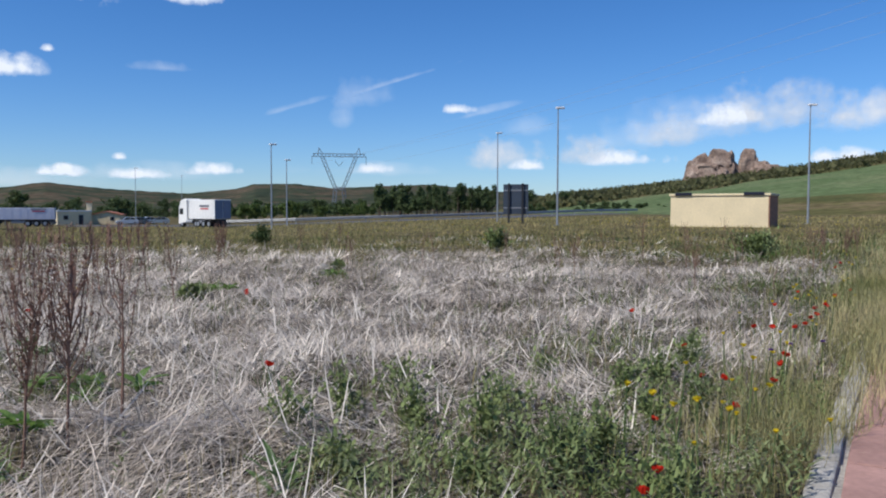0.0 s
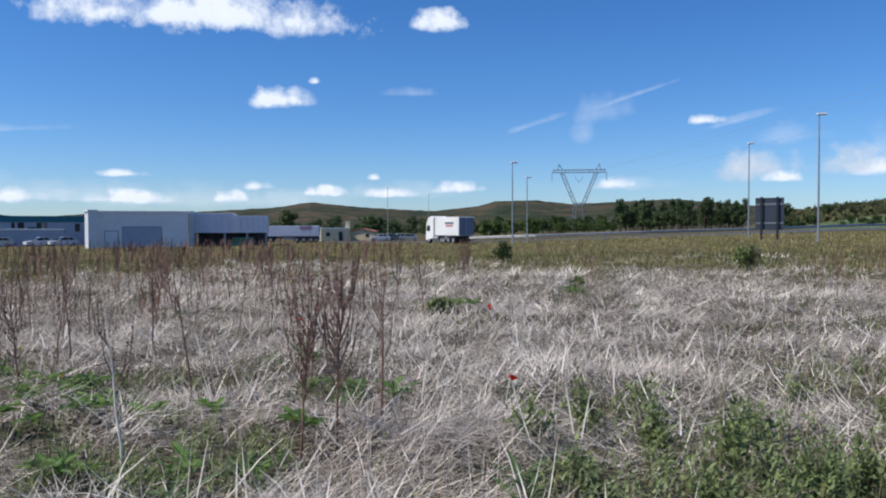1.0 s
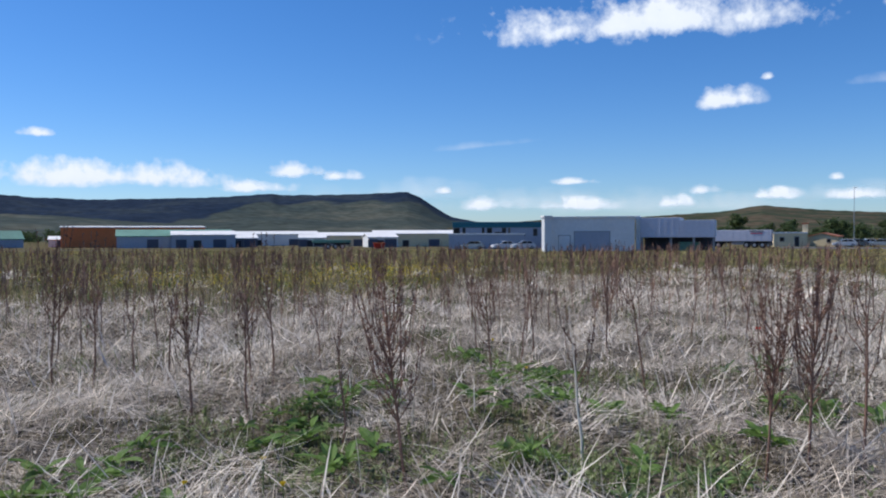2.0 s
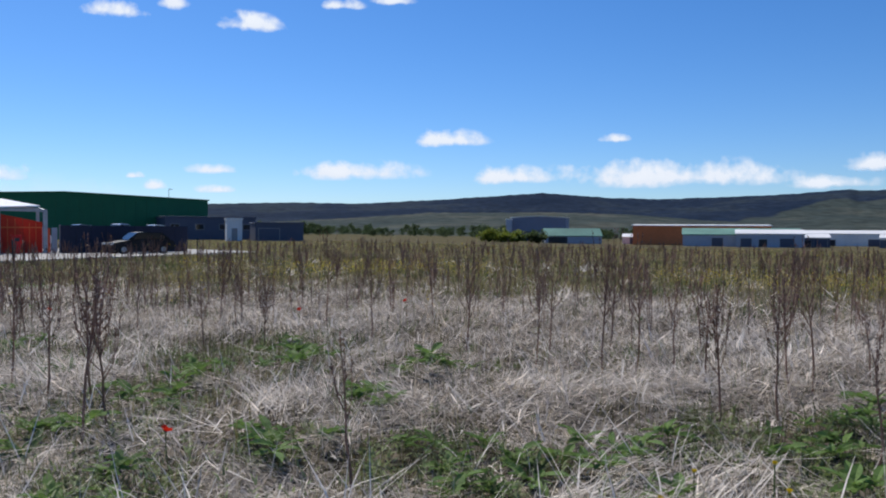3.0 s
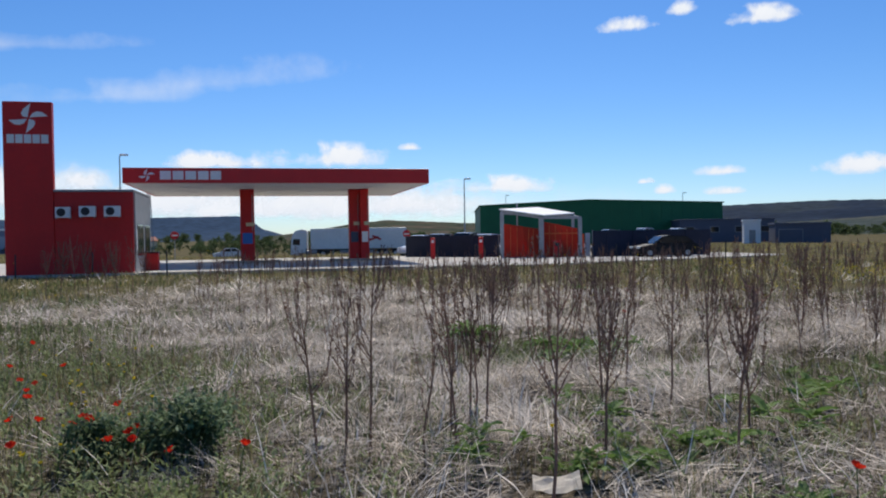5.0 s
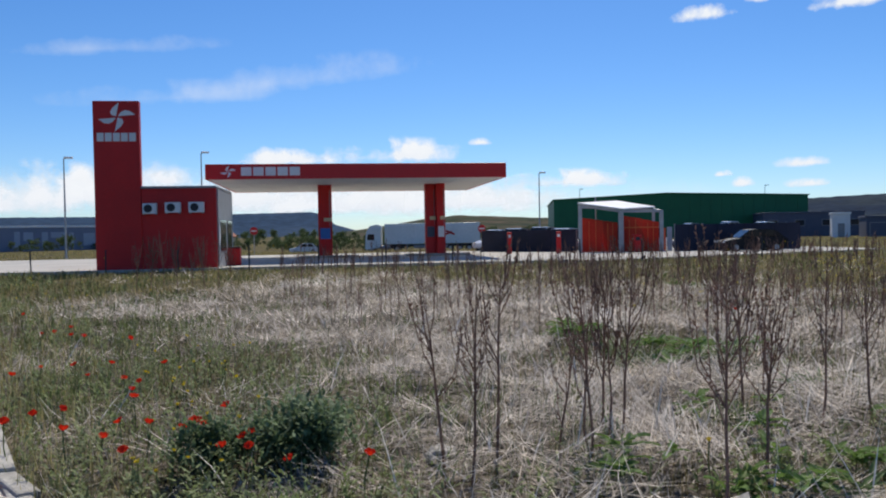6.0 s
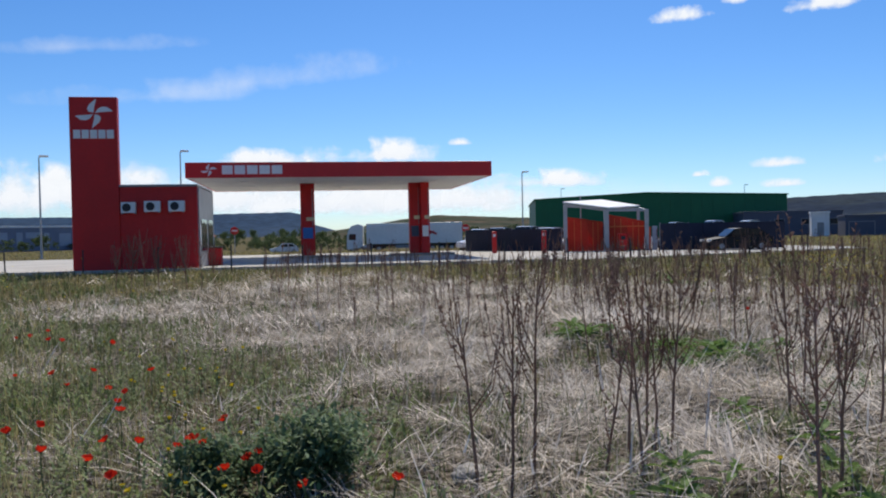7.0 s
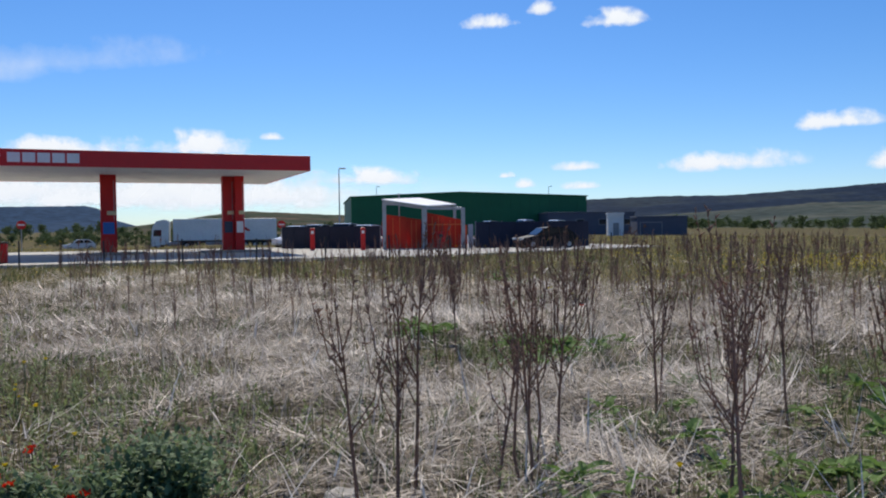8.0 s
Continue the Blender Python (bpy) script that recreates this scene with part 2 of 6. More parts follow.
M["slope_cover"] = cover_mat("slope_cover", "crop", "scrub", 0.02)
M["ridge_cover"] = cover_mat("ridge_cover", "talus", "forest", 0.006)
M["concrete"] = mat("concrete", (0.50, 0.47, 0.42), 0.9, 0.2, 0.3, bump=0.2)
M["asphalt"] = mat("asphalt", (0.10, 0.10, 0.105), 0.9, 0.25, 0.4)
M["kerb"] = mat("kerb", (0.46, 0.43, 0.38), 0.9, 0.35, 3.0, bump=0.5, each=0.12)
M["paver"] = mat("paver", (0.47, 0.27, 0.22), 0.9, 0.22, 2.0, bump=0.3, each=0.1)
M["red"] = mat("red_panel", (0.60, 0.012, 0.011), 0.5, 0.12, 0.7)
M["red_metal"] = mat("red_fascia", (0.60, 0.018, 0.02), 0.4, 0.08, 0.5)
M["white"] = mat("white_paint", (0.80, 0.80, 0.79), 0.5, 0.08, 0.8)
M["soffit"] = mat("soffit", (0.78, 0.78, 0.76), 0.6, 0.08, 0.5)
M["grey"] = mat("grey_metal", (0.30, 0.30, 0.31), 0.5, 0.15, 1.0, metal=0.3)
M["galv"] = mat("galvanised", (0.42, 0.43, 0.44), 0.5, 0.15, 2.0, metal=0.6)
M["pylon"] = mat("pylon_steel", (0.22, 0.25, 0.28), 0.6, 0.1, 0.2, metal=0.3)
M["dark"] = mat("dark_plastic", (0.025, 0.025, 0.03), 0.5, 0.2, 3.0)
M["navy"] = mat("navy_sheet", (0.012, 0.016, 0.042), 0.6, 0.25, 0.6)
M["green"] = mat("green_cladding", (0.010, 0.15, 0.058), 0.55, 0.12, 0.05)
M["orange"] = leafy("orange_panel", (0.66, 0.07, 0.035), (0.56, 0.055, 0.028), 0.12, 0.8, 0.05, 0.3)
M["brick_orange"] = mat("orange_wall", (0.78, 0.21, 0.07), 0.8, 0.15, 0.2)
M["bluegrey"] = mat("bluegrey_cladding", (0.40, 0.43, 0.50), 0.5, 0.12, 0.2)
M["slate_pale"] = mat("slate_pale_cladding", (0.21, 0.23, 0.30), 0.6, 0.12, 0.1)
M["slate"] = mat("slate_cladding", (0.085, 0.095, 0.135), 0.6, 0.12, 0.1)
M["greenroof"] = mat("green_roof", (0.16, 0.32, 0.24), 0.6, 0.2, 0.2)
M["teal"] = mat("teal_cladding", (0.02, 0.16, 0.20), 0.5, 0.15, 0.1)
M["lightgrey"] = mat("pale_cladding", (0.84, 0.82, 0.79), 0.6, 0.1, 0.2)
M["trailer"] = mat("trailer_white", (0.88, 0.86, 0.81), 0.45, 0.1, 0.3)
M["trailer_lav"] = mat("trailer_lavender", (0.68, 0.67, 0.74), 0.5, 0.1, 0.3)
M["beige"] = mat("hut_render", (0.78, 0.64, 0.40), 0.9, 0.1, 0.6, bump=0.15)
M["hutbrick"] = mat("hut_brick", (0.44, 0.22, 0.13), 0.9, 0.3, 4.0)
M["tile"] = mat("roof_tile", (0.36, 0.14, 0.08), 0.9, 0.25, 1.0)
M["rubber"] = mat("tyre_rubber", (0.02, 0.02, 0.02), 0.85, 0.2, 4.0)
M["carblack"] = mat("black_car_paint", (0.006, 0.006, 0.009), 0.55, 0.1, 1.0, spec=0.3)
M["carwhite"] = mat("white_car_paint", (0.75, 0.75, 0.76), 0.2, 0.05, 1.0, spec=0.6)
M["carsilver"] = mat("silver_car_paint", (0.38, 0.40, 0.42), 0.25, 0.08, 1.0, metal=0.6, each=0.5)
M["glass"] = glass_mat("dark_glass")
M["signback"] = mat("sign_back", (0.045, 0.06, 0.085), 0.55, 0.15, 0.6)
M["blue_sign"] = mat("blue_sign", (0.03, 0.17, 0.52), 0.4, 0.08, 2.0)
M["bark"] = mat("bark", (0.10, 0.075, 0.05), 0.95, 0.35, 3.0, bump=0.5)
M["leaf_dark"] = leafy("leaf_dark", (0.080, 0.118, 0.044), (0.105, 0.138, 0.054), island=0.4)
M["leaf_scrub"] = leafy("leaf_scrub", (0.15, 0.135, 0.058), (0.09, 0.105, 0.04), island=0.4)
M["leaf_bright"] = leafy("leaf_bright", (0.17, 0.22, 0.03), (0.26, 0.28, 0.045), island=0.3)
M["leaf_mid"] = leafy("leaf_mid", (0.085, 0.13, 0.035), (0.12, 0.16, 0.04), island=0.35)
M["straw"] = leafy("straw", (0.86, 0.77, 0.65), (0.60, 0.51, 0.41), 0.3, 0.6, 0.6, 0.22)
M["straw_grey"] = leafy("straw_grey", (0.58, 0.515, 0.45), (0.30, 0.25, 0.205), 0.3, 0.5, 0.6, 0.2)
M["oats"] = leafy("oats", (0.46, 0.36, 0.165), (0.25, 0.24, 0.075), 0.3, 0.22, 0.45, 0.3)
M["verge"] = leafy("verge", (0.56, 0.47, 0.25), (0.27, 0.27, 0.10), 0.3, 0.9, 0.45, 0.4)
M["grass"] = leafy("grass", (0.085, 0.135, 0.034), (0.21, 0.165, 0.075), 0.3, 0.7, 0.45, 0.25)
M["weed"] = leafy("weed", (0.19, 0.24, 0.08), (0.24, 0.275, 0.125), 0.3, 1.5, 0.45, 0.3)
M["broad"] = leafy("broad", (0.23, 0.36, 0.08), (0.15, 0.25, 0.07), 0.25, 6.0, 0.4, 0.35)
M["strap"] = leafy("strap", (0.20, 0.28, 0.11), (0.13, 0.21, 0.075), 0.25, 5.0, 0.4, 0.35)
M["thistle"] = leafy("thistle", (0.15, 0.21, 0.105), (0.10, 0.16, 0.07), 0.3, 3.0, 0.4, 0.3)
M["stalk"] = mat("stalk", (0.25, 0.14, 0.10), 0.9, 0.3, 4.0, island=0.3, each=0.25)
M["stalk_pale"] = mat("stalk_pale", (0.82, 0.74, 0.63), 0.9, 0.25, 4.0, island=0.2)
M["poppy"] = leafy("poppy", (0.72, 0.035, 0.012), (0.60, 0.02, 0.01), 0.1, 9.0, 0.15, 0.45)
M["yellow"] = leafy("yellow_petal", (0.75, 0.56, 0.02), (0.66, 0.50, 0.03), 0.1, 9.0, 0.2, 0.4)
M["mauve"] = leafy("mauve_petal", (0.22, 0.10, 0.36), (0.18, 0.09, 0.30), 0.1, 9.0, 0.2, 0.4)
M["stem"] = mat("stem", (0.10, 0.15, 0.045), 0.8, 0.2, 4.0)
M["cloud"] = cloud_mat("cloud", 0.55, 0.93, 1.0, 0.0036)
M["cloud_soft"] = cloud_mat("cloud_soft", 0.9, 0.74, 0.9, 0.0042)
M["cloud_thin"] = cloud_mat("cloud_thin", 1.6, 0.90, 0.5, 0.0026)


# ---- building blocks ----
def ring(bm, p, axis, side, r, seg):
    up = axis.cross(side)
    return [bm.verts.new(p + (side * math.cos(a) + up * math.sin(a)) * r) for a in (2 * math.pi * k / seg for k in range(seg))]


def rod(bm, points, radii, seg=6, caps=True):
    """A round bar along points."""
    points = [Vector(p) for p in points]
    last = None
    for k, p in enumerate(points):
        axis = (points[min(k + 1, len(points) - 1)] - points[max(k - 1, 0)]).normalized()
        side = axis.orthogonal().normalized() if abs(axis.z) < 0.9 else (Vector((1, 0, 0)) - axis * axis.x).normalized()
        now = ring(bm, p, axis, side, radii[k] if hasattr(radii, "__len__") else radii, seg)
        if last:
            for i in range(seg):
                bm.faces.new((last[i], last[(i + 1) % seg], now[(i + 1) % seg], now[i]))
        elif caps:
            bm.faces.new(now[::-1])
        last = now
    if caps:
        bm.faces.new(last)
    return bm


def block(bm, x0, x1, y0, y1, z0, z1, bevel=0.0):
    vs = [bm.verts.new((x, y, z)) for z in (z0, z1) for y in (y0, y1) for x in (x0, x1)]
    fs = [bm.faces.new([vs[i] for i in q]) for q in ((0, 2, 3, 1), (4, 5, 7, 6), (0, 1, 5, 4), (2, 6, 7, 3), (0, 4, 6, 2), (1, 3, 7, 5))]
    if bevel:
        es = list({e for f in fs for e in f.edges})
        bmesh.ops.bevel(bm, geom=es, offset=bevel, segments=2, affect="EDGES", profile=0.5)
    return bm


def prism(bm, outline, y0, y1):
    """An outline of (x, z), pushed from y0 to y1."""
    a = [bm.verts.new((x, y0, z)) for x, z in outline]
    b = [bm.verts.new((x, y1, z)) for x, z in outline]
    k = len(a)
    bm.faces.new(a)
    bm.faces.new(b[::-1])
    for i in range(k):
        bm.faces.new((a[i], b[i], b[(i + 1) % k], a[(i + 1) % k]))
    bmesh.ops.recalc_face_normals(bm, faces=bm.faces)
    return bm


def box(*size, bevel=0.0):
    return block(bmesh.new(), *size, bevel=bevel)


def pole(points, radii, seg=8):
    return rod(bmesh.new(), points, radii, seg)


def mesh_of(name, bm, material):
    me = bpy.data.meshes.new(name)
    bm.to_mesh(me)
    bm.free()
    me.materials.append(material)
    return me


def part(name, bm, material, parent, label="", m=None):
    ob = new(name, mesh_of(name, bm, material) if isinstance(bm, bmesh.types.BMesh) else bm)
    ob.parent = parent
    if m is not None:
        ob.matrix_basis = m
    if label:
        ob["label"] = label
    return ob


def thing(name, m, label, category, group="", kind=""):
    ob = new(name)
    ob.matrix_basis = m
    return tagged(ob, label, category, group, kind)


def raw_mesh(name, verts, faces, material, smooth=False):
    """A mesh from arrays: all faces with the same number of corners."""
    me = bpy.data.meshes.new(name)
    verts, faces = np.asarray(verts, np.float32), np.asarray(faces, np.int32)
    nf, c = faces.shape
    me.vertices.add(len(verts))
    me.vertices.foreach_set("co", verts.ravel())
    me.loops.add(nf * c)
    me.loops.foreach_set("vertex_index", faces.ravel())
    me.polygons.add(nf)
    me.polygons.foreach_set("loop_start", np.arange(0, nf * c, c, dtype=np.int32))
    me.polygons.foreach_set("loop_total", np.full(nf, c, np.int32))
    me.polygons.foreach_set("use_smooth", np.full(nf, smooth))
    for one in material if isinstance(material, (list, tuple)) else (material,):
        me.materials.append(one)
    me.update(calc_edges=True)
    me.validate()
    return me


def waves(x, y, size, seed):
    """Smooth uneven numbers about -1 to 1, with bumps of about that size in metres."""
    rng = np.random.RandomState(seed)
    out = 0.0
    for k in range(7):
        a, w, p = rng.uniform(0, 6.28), rng.uniform(0.7, 1.9) * 3.1 / size, rng.uniform(0, 6.28)
        out = out + np.sin((x * np.cos(a) + y * np.sin(a)) * w + p)
    return out / 3.2


def ramp01(v, a, b):
    t = np.clip((v - a) / (b - a), 0, 1)
    return t * t * (3 - 2 * t)


def land(x, y):
    """Height of the ground: level near the path, falling away to the west, rising a little to the north-east."""
    x, y = np.asarray(x, float), np.asarray(y, float)
    r = np.hypot(x, y)
    b = np.degrees(np.arctan2(-x, y))
    fall = np.interp(b, [-180, -60, -40, -10, 3, 15, 45, 75, 95, 180], [0, 0, 0.009, 0.007, 0.0, -0.008, -0.0105, -0.0085, -0.0005, 0])
    near = 0.05 * waves(x, y, 5.0, 3) * ramp01(r, 1.5, 5) * (1 - ramp01(r, 40, 90))
    dip = -0.95 * ramp01(r, 76, 106) * ramp01(b, 116, 123) * (1 - ramp01(b, 139, 146)) * (1 - ramp01(r, 150, 260))
    return fall * np.clip(r - 20, 0, 210) + near + dip


def spot(b, d):
    return -math.sin(radians(b)) * d, math.cos(radians(b)) * d


def at(b, d, turn=0.0, z=None):
    """A pose b degrees to the left of north and d metres off, its y axis pointing away, turned by turn."""
    x, y = spot(b, d)
    return pose(x, y, float(land(x, y)) if z is None else z, 0, 0, b + turn)


# ---- ground, hills, sky ----
def make_ground():
    rs = np.concatenate([[0.0], np.geomspace(0.6, 4800, 110)])
    na = 180
    an = np.arange(na) * 2 * np.pi / na
    x, y = rs[:, None] * np.cos(an), rs[:, None] * np.sin(an)
    z = land(x, y) - 0.02
    verts = np.stack([x, y, z], -1).reshape(-1, 3)
    i, j = np.meshgrid(np.arange(len(rs) - 1), np.arange(na), indexing="ij")
    a, b = i * na + j, i * na + (j + 1) % na
    faces = np.stack([a, a + na, b + na, b], -1).reshape(-1, 4)
    ob = new("ground", raw_mesh("ground", verts, faces, M["soil"], True))
    tagged(ob, "dry uneven open field of bare soil and dead growth", "ground", kind="structure")


def make_hill(name, label, b0, b1, d0, d1, crest, material, rough=1.0, power=1.3, wide=0.55, seed=1, foot=0.0, extra=None):
    """A long hill: its crest lies d1 metres off, at the heights in degrees that crest gives by bearing."""
    nb, ns = int((b1 - b0) * (7 if b0 < 180 else 1.5)) + 8, 48
    bs = np.linspace(b0, b1, nb)
    s = np.linspace(0, 1 + wide, ns)
    high = np.interp(bs, [c[0] for c in crest], [c[1] for c in crest])
    top = 1.6 + d1 * np.tan(np.radians(high))
    S, B = np.meshgrid(s, bs, indexing="ij")
    D = d0 + (d1 - d0) * S
    X, Y = -np.sin(np.radians(B)) * D, np.cos(np.radians(B)) * D
    base = land(-np.sin(np.radians(bs)) * d0, np.cos(np.radians(bs)) * d0) - 1.0 + foot
    up = np.where(S <= 1, np.clip(S, 0, 1) ** power, 1 - ((S - 1) / wide) ** 2 * 1.0)
    bump = (waves(X, Y, (d1 - d0) * 0.35, seed) * 0.10 + waves(X, Y, (d1 - d0) * 0.1, seed + 5) * 0.05) * np.sin(np.clip(S, 0, 1) * np.pi)
    Z = base + (top - base) * np.clip(up + bump * rough * 0.6, -0.2, 1.2) + waves(X, Y, d1 * 0.012, seed + 9) * d1 * 0.00045 * rough * (S > 0.5)
    verts = np.stack([X, Y, Z], -1).reshape(-1, 3)
    i, j = np.meshgrid(np.arange(ns - 1), np.arange(nb - 1), indexing="ij")
    a = i * nb + j
    faces = np.stack([a, a + 1, a + nb + 1, a + nb], -1).reshape(-1, 4)
    me = raw_mesh(name, verts, faces, material, True)
    if extra is not None:
        cover = me.attributes.new("cover", "FLOAT", "POINT")
        cover.data.foreach_set("value", np.asarray(extra(S, B), np.float32).ravel())
    ob = new(name, me)
    return tagged(ob, label, "hill", kind="structure")


make_ground()
make_hill("hillside_slope", "hillside with a green crop field and scrub above it", -60, -3, 130, 520,
          [(-60, 5), (-45, 4.6), (-29, 3.5), (-23.5, 2.75), (-16.75, 1.95), (-12, 1.35), (-9, 1.1), (-6, 0.5), (-3, -0.1)],
          M["slope_cover"], 0.5, 1.0, seed=11, extra=lambda s, b: np.maximum(ramp01(s - np.interp(b, [-30, -23, -18, -12, -6], [0.68, 0.64, 0.42, 0.32, 0.2]), -0.02, 0.02), 1 - ramp01(s, np.where(b < -22, 0.16, 0.04), np.where(b < -22, 0.20, 0.08))))
make_hill("low_hills", "low scrubby hills of brown earth and dark bushes", -14, 48, 420, 1000,
          [(-14, 0.6), (-10, 0.9), (-7, 1.1), (-3, 1.5), (1, 1.9), (3.4, 1.8), (7.8, 1.6), (10.6, 1.9), (13.3, 1.85), (14.5, 1.5), (17.8, 1.15), (22.5, 1.4), (25.6, 1.7), (26.5, 1.8), (29, 1.4), (36, 1.0), (41, 0.95), (48, 0.4)],
          M["slope"], 0.8, 1.2, seed=21)
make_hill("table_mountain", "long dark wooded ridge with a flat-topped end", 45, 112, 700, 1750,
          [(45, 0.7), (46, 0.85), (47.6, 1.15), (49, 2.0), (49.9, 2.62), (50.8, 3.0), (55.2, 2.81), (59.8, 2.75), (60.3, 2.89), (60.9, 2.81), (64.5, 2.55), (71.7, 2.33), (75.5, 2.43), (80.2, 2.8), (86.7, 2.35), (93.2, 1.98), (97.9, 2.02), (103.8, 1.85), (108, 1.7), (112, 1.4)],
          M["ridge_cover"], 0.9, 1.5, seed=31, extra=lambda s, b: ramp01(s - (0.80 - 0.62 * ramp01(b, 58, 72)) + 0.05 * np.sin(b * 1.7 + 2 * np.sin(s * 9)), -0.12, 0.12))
make_hill("olive_foothill", "olive-green rounded foothill below the ridge", 64, 106, 420, 900,
          [(64, 0.5), (70, 0.9), (74, 1.25), (80, 1.4), (88, 1.35), (95, 0.85), (101, 0.55), (106, 0.2)], M["talus"], 1.0, 1.0, seed=41)
make_hill("brown_rise", "low rise of brown grassland behind the filling station", 108, 135, 350, 650,
          [(108, 0.3), (114, 0.8), (120.6, 0.96), (127, 1.28), (129.5, 1.0), (132, 0.6), (135, 0.2)], M["slope"], 0.7, 1.0, seed=51)
make_hill("distant_mesa", "distant table hill, its blue standing for haze", 134, 185, 1900, 2700,
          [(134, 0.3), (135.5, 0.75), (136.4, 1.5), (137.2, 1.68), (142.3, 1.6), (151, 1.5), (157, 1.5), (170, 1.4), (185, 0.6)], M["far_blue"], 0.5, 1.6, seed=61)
make_hill("rear_hills", "plain low hills closing the horizon", 180, 305, 900, 1900, [(180, 0.8), (210, 1.4), (250, 2.0), (290, 2.6), (305, 3.0)], M["slope"], 0.7, 1.2, seed=71)


def make_cloud(b, e, w, h, thin=False, tilt=0.0, d=4300.0):
    """A cloud b degrees to the left and e degrees up, w by h degrees across."""
    x, y = spot(b, d * math.cos(radians(e)))
    z = 1.6 + d * math.sin(radians(e))
    W, H = d * math.tan(radians(w / 2)) * (1.12 if thin else 1.35), d * math.tan(radians(h / 2)) * 1.45
    bm = bmesh.new()
    bm.faces.new([bm.verts.new(v) for v in ((-W, -H, 0), (W, -H, 0), (W, H, 0), (-W, H, 0))])
    ob = new("cloud", mesh_of("cloud", bm, M["cloud_soft" if thin == "soft" else "cloud_thin" if thin else "cloud"]))
    ob.matrix_basis = look((x, y, z), (0, 0, 1.6)) @ pose(0, 0, 0, 0, 180, 0) @ pose(0, 0, 0, 0, 0, tilt)
    ob.visible_shadow = False
    tagged(ob, "soft grey-white fair-weather cumulus cloud" if thin == "soft" else "thin streak of high white cloud" if thin else "small fair-weather cumulus cloud with a flat base", "cloud", "clouds", "structure")


# bearing, height, width, tallness in degrees
CUMULUS = [
    (-21.0, 7.0, 13, 3.4, "soft"), (-16.8, 5.7, 8, 2.4, "soft"), (-27, 6.4, 10, 2.4, "soft"), (-4.4, 4.3, 6.4, 2.6, "soft"), (-10.6, 4.5, 5.6, 2.4, "soft"), (-20.0, 6.6, 5, 1.6), (-12.6, 3.8, 6, 1.2), (-1.0, 7.3, 2.3, 0.8), (-25.8, 3.7, 4.5, 1.0), (-6.2, 3.3, 2.6, 0.8),
    (15.7, 2.9, 4.3, 1.0), (22.0, 3.6, 1.0, 0.5), (5.0, 3.1, 2.5, 0.9), (29.0, 9.1, 4.6, 1.7), (26.1, 10.3, 1.0, 0.6), (20.6, 2.5, 4.3, 0.8),
    (35.2, 14.7, 22, 3.2), (17, 14.6, 4, 1.8), (58.6, 4.6, 4.4, 1.2), (55.7, 4.2, 3.0, 0.8), (38.9, 3.7, 3.6, 0.6), (30.2, 3.0, 2.0, 0.8),
    (61.5, 3.4, 5.5, 1.0), (48.1, 3.1, 1.4, 0.6), (45.2, 2.2, 4, 1.1), (39.5, 2.1, 8, 1.0), (32.4, 2.2, 2.8, 1.0), (26.3, 2.6, 4.2, 0.9)]
CUMULUS += [
    (109.2, 14.4, 4.6, 1.2), (105.7, 15.2, 2.3, 1.1), (101.3, 14.2, 4.9, 1.3), (94.9, 15.7, 3.2, 0.8), (90.7, 16.1, 3.0, 0.8), (87.5, 6.7, 5.8, 1.3),
    (75.0, 6.6, 2.3, 0.7), (102.9, 4.3, 4.2, 0.9), (94.1, 4.4, 9.2, 1.5), (102.9, 2.9, 3.2, 0.7), (107.1, 3.1, 1.4, 0.8), (108.6, 3.7, 1.3, 0.5),
    (83.2, 4.1, 6.5, 1.4), (71.9, 4.2, 16, 2.0), (119.0, 3.7, 9.0, 1.3), (138.6, 5.6, 8, 1.4), (130.9, 5.9, 8, 1.8), (125.0, 6.5, 1.6, 0.6),
    (133.1, 3.0, 22, 3.0), (141, 3.2, 12, 2.6), (128, 2.6, 14, 2.4), (138, 2.4, 16, 1.8), (154.0, 3.3, 14, 3.2), (160, 2.8, 14, 2.6), (146.3, 4.3, 5, 2.2), (125, 2.6, 10, 1.5)]
for row in CUMULUS:
    make_cloud(*row)
for row in ((6.0, 8.4, 5.0, 2.4), (3.0, 9.3, 9, 0.35, 17), (11, 7.2, 6, 0.5, 17), (7.0, 6.9, 2.4, 2.0), (-6.5, 6.2, 6, 1.6), (-18, 6.6, 14, 3.4), (-28, 6.6, 10, 3.2), (-12, 5.2, 8, 2.4), (-2, 6.9, 8, 0.6, 14), (133, 2.9, 34, 3.6), (150, 3.1, 30, 3.8), (118, 2.6, 22, 2.2), (136, 3.6, 26, 1.4), (152, 4.2, 18, 1.6), (150.8, 12.6, 16, 1.2, 6), (139.4, 11.0, 22, 2.2, 9), (146, 9.8, 18, 1.6, 4), (19, 9.6, 5, 0.7), (46, 6.3, 9, 0.6, 5), (22, 2.7, 16, 1.3), (6, 3.0, 12, 1.0), (52, 3.2, 18, 1.6), (43, 2.6, 12, 1.6), (38, 2.3, 26, 1.8), (30, 2.0, 20, 1.4)):
    make_cloud(row[0], row[1], row[2], row[3], True, row[4] if len(row) > 4 else 0.0)


